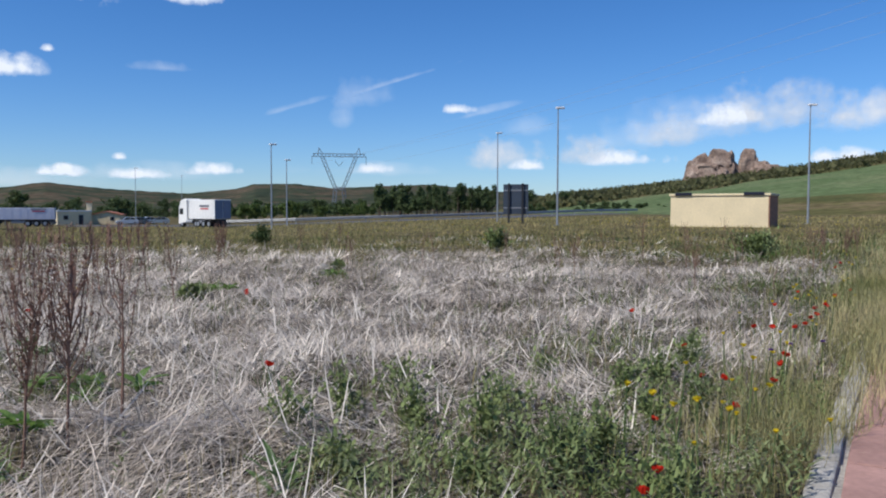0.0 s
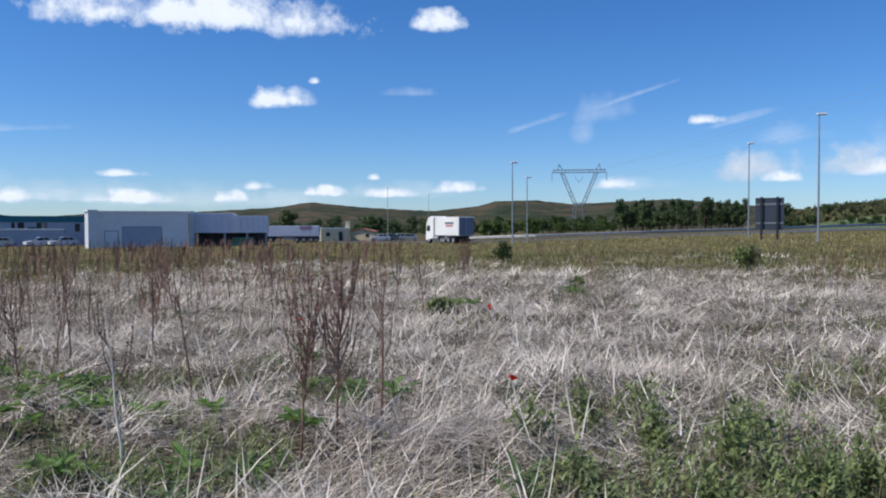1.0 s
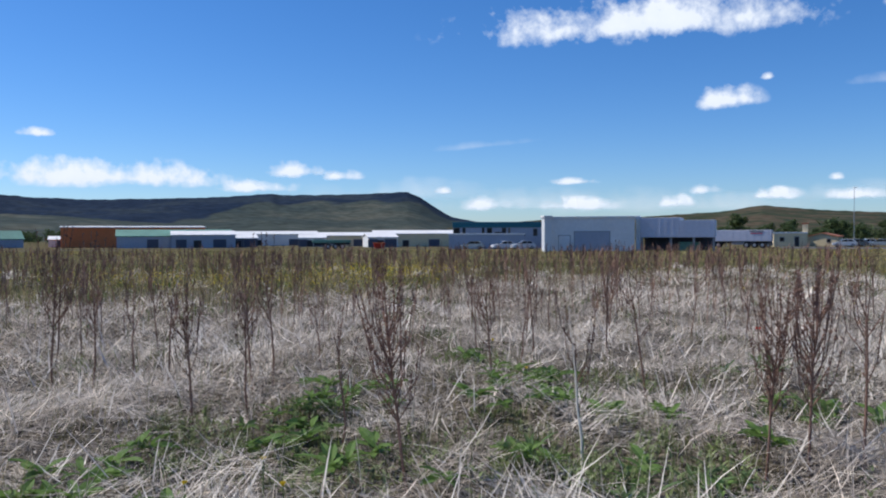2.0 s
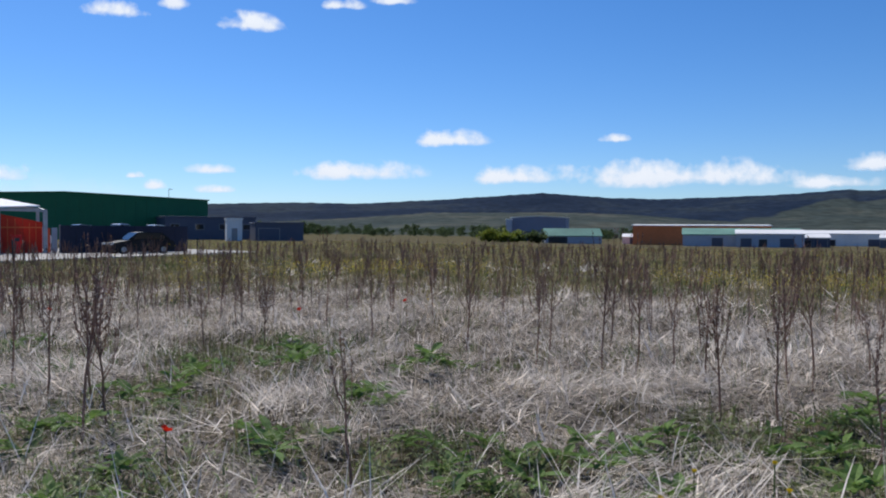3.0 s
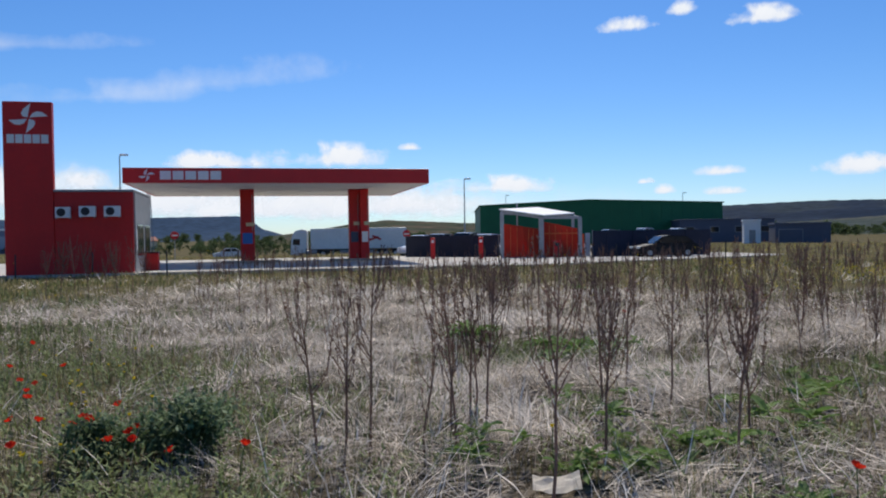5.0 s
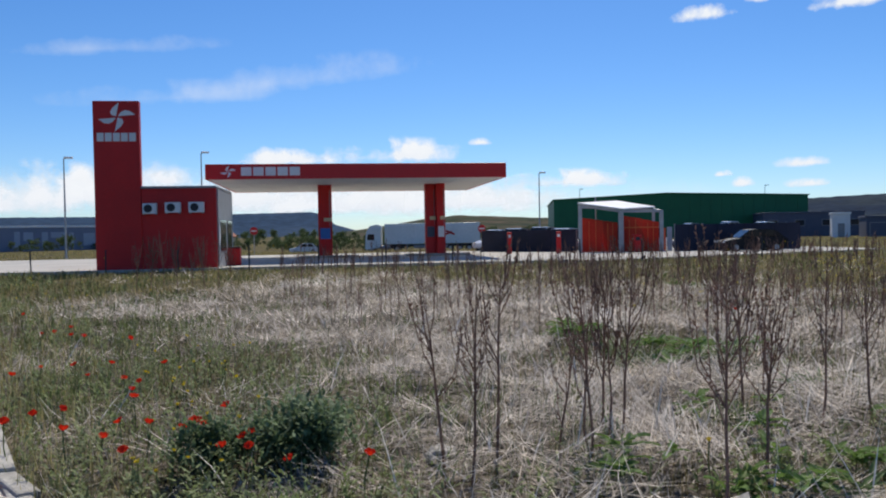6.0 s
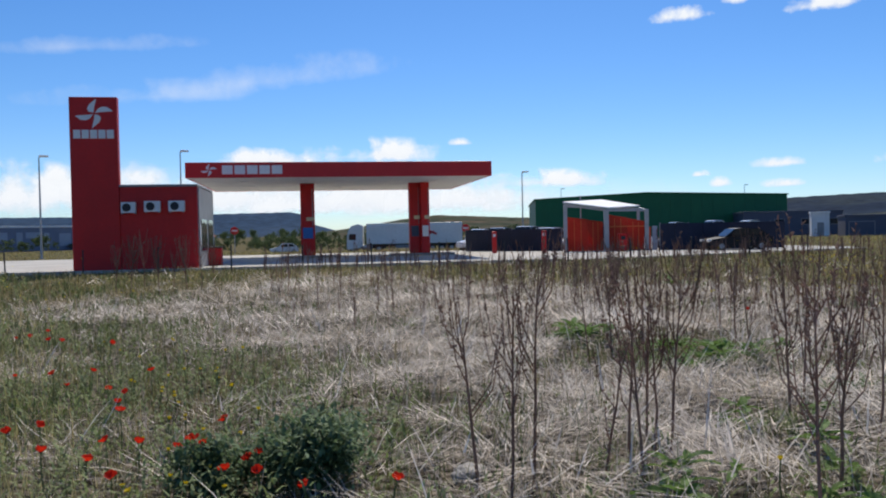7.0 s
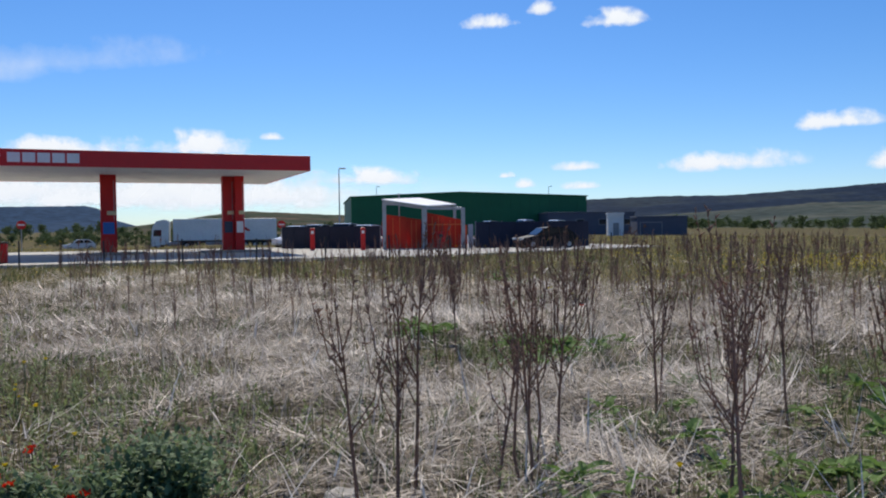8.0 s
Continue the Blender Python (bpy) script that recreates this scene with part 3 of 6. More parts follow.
# ---- kinds of things: buildings ----
def hall(name, label, m, w, dep, h, wall, roof, rise=0.0, ridge=0.5, openings=(), category="warehouse", parapet=0.0):
    """A hall, w wide and h high. openings: (kind, x, z, width, height, material) on its front."""
    ob = thing(name, m, label, category)
    x0, x1 = -w / 2, w / 2
    part("wall", prism(bmesh.new(), [(x0, 0), (x1, 0), (x1, h), (x0 + w * ridge, h + rise), (x0, h)] if rise else [(x0, 0), (x1, 0), (x1, h), (x0, h)], 0, dep), wall, ob)
    o = 0.25
    if rise:
        t = 0.16
        rb = prism(bmesh.new(), [(x0 - o, h - 0.03), (x0 + w * ridge, h + rise + 0.004), (x1 + o, h - 0.03), (x1 + o, h + t), (x0 + w * ridge, h + rise + t), (x0 - o, h + t)], -o, dep + o)
        part("roof", rb, roof, ob)
    else:
        part("roof", box(x0 - 0.12, x1 + 0.12, -0.12, dep + 0.12, h + 0.004, h + 0.28 + parapet, bevel=0.03), roof, ob)
    for kind, x, z, ww, hh, material in openings:
        f = part(kind, box(x - ww / 2, x + ww / 2, -0.06, 0.12, z, z + hh, bevel=0.015), M["grey"], ob)
        part("pane" if kind == "window" else "panel", box(x - ww / 2 + 0.09, x + ww / 2 - 0.09, -0.085, -0.058, z + 0.09, z + hh - 0.09), material, f)
    return ob


def lamp_post(b, d, h, z=None, arm=0.3, turn=0.0, double=False):
    ob = thing("street_lamp", at(b, d, turn, z), "tall galvanised street lamp with a flat lantern", "street lamp", "street lamps")
    part("base_plate", box(-0.25, 0.25, -0.25, 0.25, 0, 0.05, bevel=0.01), M["galv"], ob)
    part("pole", pole([(0, 0, 0.04), (0, 0, h * 0.5), (0, 0, h)], [0.10, 0.075, 0.05]), M["galv"], ob)
    for side in (1, -1) if double else (1,):
        a = part("arm", pole([(0, 0, h - 0.02), (side * arm * 0.5, 0, h + 0.10), (side * arm, 0, h + 0.12)], [0.05, 0.045, 0.04], 6), M["galv"], ob)
        part("lantern", box(side * arm - 0.3, side * arm + 0.45, -0.17, 0.17, h + 0.05, h + 0.21, bevel=0.05), M["lightgrey"], a, "pale grey lantern head")
    return ob


def wheel(parent, x, y, r, w):
    bm = bmesh.new()
    rod(bm, [(x, y - w / 2, r), (x, y + w / 2, r)], r, 18)
    ty = part("wheel", bm, M["rubber"], parent)
    part("rim", pole([(x, y - w / 2 - 0.012, r), (x, y + w / 2 + 0.012, r)], r * 0.58, 12), M["galv"], ty)
    return ty


def car(m, paint, label, length=4.3, tall=1.48, wide=1.76, group=""):
    """A car along x, facing -x."""
    ob = thing("car", m, label, "car", group)
    L, H = length / 2, tall
    low = [(-L, 0.35), (-L + 0.06, 0.62), (-L + 0.25, 0.76), (-L * 0.46, 0.92), (L * 0.86, 0.98), (L, 0.80), (L, 0.36), (L - 0.2, 0.24), (-L + 0.2, 0.24)]
    bm = prism(bmesh.new(), low, -wide / 2, wide / 2)
    bmesh.ops.bevel(bm, geom=list(bm.edges), offset=0.05, segments=2, affect="EDGES")
    body = part("body", bm, paint, ob)
    cab = [(-L * 0.46, 0.93), (-L * 0.16, H - 0.06), (L * 0.05, H), (L * 0.6, H - 0.05), (L * 0.9, 0.99)]
    bm = prism(bmesh.new(), cab, -wide / 2 + 0.12, wide / 2 - 0.12)
    bmesh.ops.bevel(bm, geom=list(bm.edges), offset=0.05, segments=2, affect="EDGES")
    part("cabin", bm, paint, ob)
    for s in (-1, 1):
        y = s * (wide / 2 - 0.115)
        part("side_window", prism(bmesh.new(), [(-L * 0.36, 0.98), (-L * 0.13, H - 0.13), (L * 0.05, H - 0.08), (L * 0.22, H - 0.08), (L * 0.22, 0.98)], y - 0.01, y + 0.01), M["glass"], ob)
        part("side_window", prism(bmesh.new(), [(L * 0.27, 0.98), (L * 0.27, H - 0.09), (L * 0.55, H - 0.11), (L * 0.74, 1.02)], y - 0.01, y + 0.01), M["glass"], ob)
        part("headlight", box(-L - 0.005, -L + 0.2, s * wide * 0.36 - 0.18, s * wide * 0.36 + 0.18, 0.62, 0.76, bevel=0.03), M["white"], body)
        part("mirror", box(-L * 0.34, -L * 0.28, s * (wide / 2) - 0.05, s * (wide / 2 + 0.14), 0.98, 1.10, bevel=0.02), paint, ob)
    part("windscreen", prism(bmesh.new(), [(-L * 0.455, 0.955), (-L * 0.165, H - 0.075), (-L * 0.175, H - 0.06), (-L * 0.47, 0.955)], -wide / 2 + 0.2, wide / 2 - 0.2), M["glass"], ob)
    for x in (-L * 0.62, L * 0.62):
        for s in (-1, 1):
            wheel(ob, x, s * (wide / 2 - 0.1), 0.31, 0.2)
    return ob


def lorry(m, label, box_len=13.6, marks="", cabbed=True, skin=None, body_h=4.0):
    """An articulated lorry along x, its cab towards -x; the origin is under the trailer's middle."""
    ob = thing("lorry" if cabbed else "semi_trailer", m, label, "truck" if cabbed else "trailer")
    x0, x1 = -box_len / 2, box_len / 2
    tb = part("trailer_box", box(x0, x1, -1.25, 1.25, 1.15, body_h, bevel=0.05), skin or M["trailer"], ob)
    for k in range(9):
        xx = x0 + (k + 0.5) * box_len / 9
        part("side_rib", box(xx - 0.03, xx + 0.03, -1.272, -1.248, 1.25, body_h - 0.08), skin or M["trailer"], tb)
    # Rear-end shade is put into the doors' colour, darker than the box.
    for s in (-1, 1):
        part("rear_door", box(x1 - 0.002, x1 + 0.05, s * 0.62 - 0.58, s * 0.62 + 0.58, 1.22, body_h - 0.1, bevel=0.01), M["slate_pale"], tb, "rear door, darker grey for the shaded end")
    part("chassis", box(x0 + 0.3, x1 - 0.05, -0.55, 0.55, 0.8, 1.148), M["dark"], ob)
    part("side_skirt", box(x0 + 4, x1 - 4.4, -1.2, -1.12, 0.55, 1.0, bevel=0.01), M["grey"], ob)
    part("bumper", box(x1 - 0.12, x1 + 0.02, -1.2, 1.2, 0.45, 0.62, bevel=0.02), M["dark"], ob)
    part("landing_leg", box(x0 + 3.0, x0 + 3.15, -0.9, -0.75, 0.0 if not cabbed else 0.3, 1.14), M["grey"], ob)
    for k in range(3):
        for s in (-1, 1):
            wheel(ob, x1 - 1.5 - 1.3 * k, s * 1.05, 0.5, 0.36)
    if marks == "bird":
        for k, (dx, dz, ll, tilt) in enumerate(((0, 0, 1.6, -18), (0.5, 0.15, 1.3, 24), (-0.7, -0.05, 1.0, 8))):
            part("logo_stripe", box(-ll / 2, ll / 2, -0.012, 0.0, -0.13, 0.13), M["red_metal"], tb, "red logo stripe", pose(x1 - 4.6 + dx, -1.275, 2.5 + dz, 0, tilt, 0))
    if marks == "bars":
        part("lettering_bar", box(x1 - 3.6, x1 - 1.3, -1.29, -1.274, 2.75, 3.05), M["grey"], tb, "grey bar of lettering")
        part("lettering_bar", box(x1 - 3.4, x1 - 1.5, -1.29, -1.274, 2.45, 2.6), M["red_metal"], tb, "red bar of lettering")
    if cabbed:
        c1 = x0 - 0.5
        outline = [(c1, 0.75), (c1, 3.75), (c1 - 0.6, 3.95), (c1 - 1.6, 3.72), (c1 - 2.1, 2.85), (c1 - 2.2, 1.6), (c1 - 2.25, 0.5), (c1 - 1.9, 0.4)]
        bm = prism(bmesh.new(), outline, -1.22, 1.22)
        bmesh.ops.bevel(bm, geom=list(bm.edges), offset=0.07, segments=2, affect="EDGES")
        cb = part("cab", bm, skin or M["trailer"], ob)
        part("windscreen", prism(bmesh.new(), [(c1 - 2.20, 1.75), (c1 - 2.07, 2.72), (c1 - 2.09, 2.74), (c1 - 2.24, 1.75)], -1.05, 1.05), M["glass"], cb)
        part("side_window", prism(bmesh.new(), [(c1 - 1.95, 1.8), (c1 - 1.85, 2.6), (c1 - 0.95, 2.6), (c1 - 0.95, 1.75)], -1.235, -1.21), M["glass"], cb)
        part("grille", box(c1 - 2.27, c1 - 2.2, -0.9, 0.9, 0.75, 1.5, bevel=0.01), M["dark"], cb)
        part("fuel_tank", pole([(c1 - 0.2, -0.95, 0.75), (c1 + 1.3, -0.95, 0.75)], 0.32, 12), M["galv"], ob)
        part("tractor_frame", box(c1 - 1.8, x0 + 2.6, -0.45, 0.45, 0.55, 0.95), M["dark"], ob)
        for x in (c1 - 1.35, c1 + 2.2):
            for s in (-1, 1):
                wheel(ob, x, s * 1.03, 0.5, 0.34)
    return ob


# ---- filling station ----
ST = pose(-29.35, -42.2, 0.0, 0, 0, 135.7)


def on_site(x, y, turn=0.0, z=0.0):
    return ST @ pose(x, y, z, 0, 0, turn)


def slab_outline():
    bm = bmesh.new()
    low, top = ([bm.verts.new((x, y, z)) for x, y in ((-46, -9.4), (20, -9.4), (44, -0.6), (44, 18), (-46, 18))] for z in (-0.5, 0.045))
    bm.faces.new(top)
    for k in range(5):
        bm.faces.new((low[k], low[(k + 1) % 5], top[(k + 1) % 5], top[k]))
    return bm


def forecourt():
    ob = new("pavement_forecourt", mesh_of("forecourt", slab_outline(), M["concrete"]))
    ob.matrix_basis = ST
    tagged(ob, "pale sunlit concrete forecourt slab with a low kerb", "pavement", kind="structure")
    bm = bmesh.new()
    for k in range(33):
        block(bm, -46 + 2 * k + 0.01, -44 + 2 * k - 0.01, -9.62, -9.402, -0.3, 0.13, 0.012)
    ke = part("kerb", bm, M["kerb"], ob)
    ke["kind"] = "stuff"


def star(bm, s):
    """Four swept arms of a plain star-like emblem, in the x-z plane."""
    for a in range(4):
        c, n = math.cos(a * math.pi / 2), math.sin(a * math.pi / 2)
        q = [(0.05, 0.05), (0.40, 0.10), (1.08, 0.16), (0.66, 0.46), (0.36, 0.50), (0.14, 0.36)]
        f = [bm.verts.new((((x * c - z * n) + 0.28 * (x * n + z * c)) * s, 0, (x * n + z * c) * s * 0.85)) for x, z in q]
        g = bmesh.ops.extrude_face_region(bm, geom=[bm.faces.new(f)])
        bmesh.ops.translate(bm, vec=(0, -0.02, 0), verts=[v for v in g["geom"] if isinstance(v, bmesh.types.BMVert)])
    bmesh.ops.recalc_face_normals(bm, faces=bm.faces)
    return bm


def wordmark(parent, x, y, z, w, h, count=5):
    """A word of the brand as plain white blocks."""
    step = w / count
    for k in range(count):
        part("letter_block", box(x + k * step, x + k * step + step * 0.86, y - 0.025, y, z, z + h, bevel=0.01), M["white"], parent, "white letter-sized block")


def canopy():
    ob = thing("station_canopy", on_site(0, 0), "filling station canopy with a red fascia and white underside", "canopy")
    W, D, z0, z1 = 18.4, 15.0, 5.07, 5.98
    part("soffit", box(0.05, W - 0.05, 0.05, D - 0.05, z0 + 0.02, z0 + 0.2), M["soffit"], ob)
    for k in range(23):
        part("soffit_joint", box(0.8 * k + 0.38, 0.8 * k + 0.41, 0.1, D - 0.1, z0 + 0.012, z0 + 0.0195), M["lightgrey"], ob)
    for name, s in (("front_fascia", (0, W, -0.02, 0.1)), ("back_fascia", (0, W, D - 0.1, D + 0.02)), ("side_fascia", (-0.02, 0.1, 0.1, D - 0.1)), ("side_fascia", (W - 0.1, W + 0.02, 0.1, D - 0.1))):
        f = part(name, box(*s, z0, z1, bevel=0.02), M["red_metal"], ob)
        if name == "front_fascia":
            part("emblem", star(bmesh.new(), 0.42), M["white"], f, "white star-like emblem", pose(1.35, -0.022, (z0 + z1) / 2))
            wordmark(f, 2.1, -0.022, z0 + 0.2, 3.6, 0.52)
    part("roof_sheet", box(0.11, W - 0.11, 0.11, D - 0.11, z1 - 0.3, z1 - 0.2), M["lightgrey"], ob)
    for k in range(3):
        for j in range(2):
            part("downlight", box(3.2 + 6 * k - 0.3, 3.2 + 6 * k + 0.3, 3.6 + 7 * j, 4.2 + 7 * j, z0 - 0.02, z0 + 0.011, bevel=0.01), M["white"], ob)
    for x, w in ((7.0, 0.95), (14.35, 0.74), (15.02, 0.60)):
        y = 6.4 if x < 15 else 6.0
        c = part("column", box(x - w / 2, x + w / 2, y, y + 0.7, 0.05, z0 + 0.02, bevel=0.03), M["red"], ob)
        part("cladding_strip", box(x + w * 0.32, x + w * 0.37, y - 0.012, y + 0.001, 2.2, z0 - 0.35), M["grey"], c)
        part("poster", box(x - w * 0.36, x + w * 0.36, y - 0.03, y - 0.002, 1.35, 2.1, bevel=0.008), M["blue_sign"] if x < 10 else M["lightgrey"] if x > 15 else M["slate"], c, "blue notice" if x < 10 else "pale notice" if x > 15 else "grey notice")
        part("bracket", box(x - w * 0.1, x + w * 0.46, y - 0.05, y - 0.003, 2.55, 2.8, bevel=0.02), M["beige"], c)
    return ob


def island(x0, x1, y):
    ob = thing("pump_island", on_site((x0 + x1) / 2, y), "raised concrete pump island with a pale kerb", "pump island", "pump islands")
    part("slab", box(-(x1 - x0) / 2, (x1 - x0) / 2, -0.7, 0.95, 0.046, 0.2, bevel=0.03), M["kerb"], ob)


def shop():
    ob = thing("station_shop", on_site(-3.96, -8.05), "dark red filling station shop with a tall sign tower", "shop building")
    tower = part("sign_tower", box(-0.12, 2.07, 0, 0.4, -0.3, 8.42, bevel=0.03), M["red"], ob)
    for k in range(9):
        part("panel_joint", box(0.02, 2.05, -0.006, 0.001, 0.85 * k + 0.6, 0.85 * k + 0.615), M["red"], tower)
    part("emblem", star(bmesh.new(), 0.78), M["white"], tower, "white star-like emblem", pose(1.03, -0.004, 7.62))
    wordmark(tower, 0.06, -0.004, 6.42, 1.9, 0.42)
    wall = part("wall", box(2.075, 5.67, 0.06, 6.1, -0.3, 4.08, bevel=0.02), M["red"], ob)
    part("roof_edge", box(2.06, 5.72, 0.0, 6.15, 4.084, 4.2, bevel=0.02), M["grey"], ob)
    for k in range(1, 5):
        part("panel_joint", box(2.08 + 0.72 * k, 2.09 + 0.72 * k, 0.053, 0.061, 0, 4.05), M["red"], wall)
    side = part("side_wall", box(5.672, 5.74, 0.3, 6.05, -0.2, 4.05), M["galv"], ob, "grey side wall")
    part("door", box(5.742, 5.77, 3.6, 5.4, 0.05, 2.5, bevel=0.01), M["glass"], side)
    part("window", box(5.742, 5.765, 0.9, 3.0, 0.9, 2.5, bevel=0.01), M["glass"], side)
    part("notice", box(5.742, 5.76, 0.45, 0.8, 1.2, 2.2, bevel=0.006), M["white"], side)
    for x, z, w in ((2.52, 2.82, 0.66), (3.62, 2.86, 0.74), (4.75, 2.86, 0.74)):
        ac = part("air_conditioner", box(x - w / 2, x + w / 2, -0.32, 0.0, z, z + 0.52, bevel=0.02), M["white"], ob, "white air-conditioning unit")
        part("fan_grille", pole([(x - w * 0.1, -0.335, z + 0.26), (x - w * 0.1, -0.319, z + 0.26)], 0.2, 16), M["dark"], ac, "black round fan grille")
        for dx in (-0.3, 0.3):
            part("bracket", box(x + dx - 0.02, x + dx + 0.02, -0.3, 0.055, z - 0.05, z - 0.003), M["grey"], ac)
    return ob


def wash():
    here = pose(-52.9, -26.5, 0, 0, 0, 121.0)
    ob = thing("car_wash_bay", here, "self-service car wash bays with orange panels and grey frame", "car wash")
    for x, y, h, w in ((-2.85, 0, 3.36, 0.13), (0.0, -0.1, 2.92, 0.17), (2.85, 0.2, 2.86, 0.13), (-2.6, 4.4, 3.4, 0.1), (2.9, 4.4, 3.1, 0.1)):
        post = part("post", box(x - w, x + w, y - w, y + w, 0.04, h, bevel=0.015), M["galv"], ob)
        part("foot_plate", box(x - w - 0.08, x + w + 0.08, y - w - 0.08, y + w + 0.08, 0.046, 0.07, bevel=0.005), M["galv"], post)
    for a, b, w in (((-2.95, 0, 3.40), (0.1, -0.1, 2.90), 0.11), ((-0.05, -0.1, 2.92), (2.95, 0.2, 2.88), 0.12), ((-2.75, 0, 3.42), (0.5, 4.4, 3.62), 0.07), ((2.85, 0.2, 2.9), (2.95, 4.4, 3.14), 0.07), ((-2.6, 4.4, 3.36), (2.9, 4.4, 3.12), 0.07)):
        part("beam", pole([a, b], w, 4), M["galv"], ob)
    roof = bmesh.new()
    q = [[roof.verts.new((x, y, z + e)) for x, y, z in ((-3.05, -0.35, 3.50), (0.15, -0.45, 3.02), (3.05, 4.6, 3.26), (0.2, 4.7, 3.78))] for e in (0.0, 0.09)]
    roof.faces.new(q[0][::-1])
    roof.faces.new(q[1])
    for k in range(4):
        roof.faces.new((q[0][k], q[0][(k + 1) % 4], q[1][(k + 1) % 4], q[1][k]))
    part("roof", roof, M["white"], ob, "white sheet roof")
    for x0, x1, za, zb, y in ((-2.7, -1.25, 2.5, 2.3, 0.3), (-1.22, -0.18, 2.27, 2.12, 0.5), (0.18, 1.5, 2.62, 2.36, 0.3), (1.53, 2.7, 2.34, 2.1, 0.4), (-2.75, 2.75, 2.1, 1.9, 4.3), (2.98, 3.2, 1.7, 1.7, 0.6)):
        sheet = part("panel", prism(bmesh.new(), [(x0, 0.05), (x1, 0.05), (x1, zb), (x0, za)], y, y + 0.06), M["orange"], ob)
        for k in range(1, 3):
            xx = x0 + (x1 - x0) * k / 3
            part("panel_stud", box(xx - 0.018, xx + 0.018, y - 0.04, y - 0.002, 0.06, min(za, zb) - 0.03), M["brick_orange"], sheet)
    part("rail", box(0.2, 2.65, 0.20, 0.25, 1.72, 1.79), M["brick_orange"], ob)
    part("mast", pole([(-1.6, 2.2, 0.05), (-1.6, 2.2, 4.1)], 0.05, 6), M["galv"], ob)
    part("end_board", box(3.25, 3.6, 0.3, 0.36, 0.05, 1.75, bevel=0.01), M["bluegrey"], ob, "pale grey end board")
    w = thing("wash_console", here @ pose(1.0, -1.3, 0.045), "small red coin console in front of the wash bay", "console")
    part("cabinet", box(-0.25, 0.25, -0.15, 0.15, 0, 1.15, bevel=0.03), M["red"], w)
    part("screen", box(-0.15, 0.15, -0.16, -0.149, 0.8, 1.05), M["dark"], w)
    part("cap", box(-0.36, 0.36, -0.2, 0.2, 1.153, 1.22, bevel=0.02), M["red"], w)


def navy_fence(x0, y0, x1, y1, h, label):
    d = math.hypot(x1 - x0, y1 - y0)
    ob = thing("sheet_fence", pose(x0, y0, float(land(x0, y0)), 0, 0, math.degrees(math.atan2(y1 - y0, x1 - x0))), label, "fence", "navy fences")
    n = max(2, round(d / 1.0))
    for k in range(n):
        part("panel", box(k * d / n, (k + 1) * d / n - 0.015, -0.03 - 0.02 * (k % 2), 0.03, 0.05, h), M["navy"], ob)
    for k in range(0, n + 1, 2):
        part("post", box(k * d / n - 0.05, k * d / n + 0.05, 0.031, 0.12, 0, h + 0.05), M["grey"], ob)


forecourt()
canopy()
shop()
island(5.2, 9.2, 6.6)
island(12.6, 17.0, 6.4)
wash()
navy_fence(-52.9, -38.6, -53.3, -30.3, 1.72, "navy blue sheet-metal fence beside the car wash")
navy_fence(-54.4, -23.1, -60.7, -16.4, 1.95, "tall navy blue sheet-metal fence behind a parked car")
car(pose(-55.2, -18.2, 0.0, 0, 0, 131), M["carblack"], "black hatchback parked by the navy fence", 4.4, 1.5)
for k in range(7):
    car(pose(-57.6 + 0.5 * (k % 2), -40.5 + 2.3 * k, 0.0, 0, 0, 176 + (k % 3) * 4), M["carsilver"] if k % 3 else M["carwhite"], "parked car behind the navy fence, roof showing", 4.2, 1.82 + 0.08 * (k % 3), group="cars behind the fence")
for k, (t, lift) in enumerate(((0.10, 2.02), (0.42, 2.1), (0.72, 2.04))):
    car(pose(-54.4 - 6.3 * t - 3.6, -23.1 + 6.7 * t - 1.3, 0.0, 0, 0, 133), M["carwhite"] if k == 1 else M["carsilver"], "tall parked van behind the navy fence, roof showing", 2.0 + 0.1 * k, lift, group="cars behind the fence")
for b, d, lab in ((122.86, 57, "red air and water post on the forecourt"), (119.35, 56, "red fire point cabinet beside the fence")):
    p = thing("service_post", pose(-0.38 - math.sin(radians(b)) * d, -2.0 + math.cos(radians(b)) * d, 0.045, 0, 0, b), lab, "service post", "service posts")
    part("cabinet", box(-0.16, 0.16, -0.14, 0.14, 0, 1.55, bevel=0.03), M["red"], p)
    part("label_plate", box(-0.09, 0.09, -0.152, -0.139, 1.15, 1.35), M["white"], p)
bin_ = thing("waste_bin", on_site(2.1, -4.2, 0, 0.045), "squat dark red waste bin by the shop door", "bin")
part("body", box(-0.35, 0.35, -0.3, 0.3, 0, 0.95, bevel=0.05), M["red"], bin_)
part("lid", box(-0.37, 0.37, -0.32, 0.32, 0.953, 1.03, bevel=0.02), M["dark"], bin_)


def no_entry(b, d, h=2.35):
    ob = thing("no_entry_sign", at(b, d, 0, 0.045), "round red no-entry sign on a grey post", "road sign", "no-entry signs")
    part("post", pole([(0, 0, 0), (0, 0, h)], 0.035), M["galv"], ob)
    disc = part("disc", pole([(0, -0.04, h - 0.3), (0, -0.055, h - 0.3)], 0.34, 20), M["red_metal"], ob)
    part("bar", box(-0.24, 0.24, -0.062, -0.0555, h - 0.36, h - 0.24), M["white"], disc)


no_entry(141.8, 73.5)
no_entry(126.0, 72.0, 2.2)
lorry(at(129.15, 113, -2), "white articulated lorry with a red logo behind the canopy", 13.2, "bird")
car(at(138.2, 118, 4), M["carwhite"], "small white car parked beyond the forecourt", 4.0)
lamp_post(153.5, 79, 8.7)
lamp_post(145.1, 80, 9.5)
lamp_post(121.7, 92, 8.6)
lamp_post(118.5, 170, 10.4)
lamp_post(106.3, 178, 10.2)


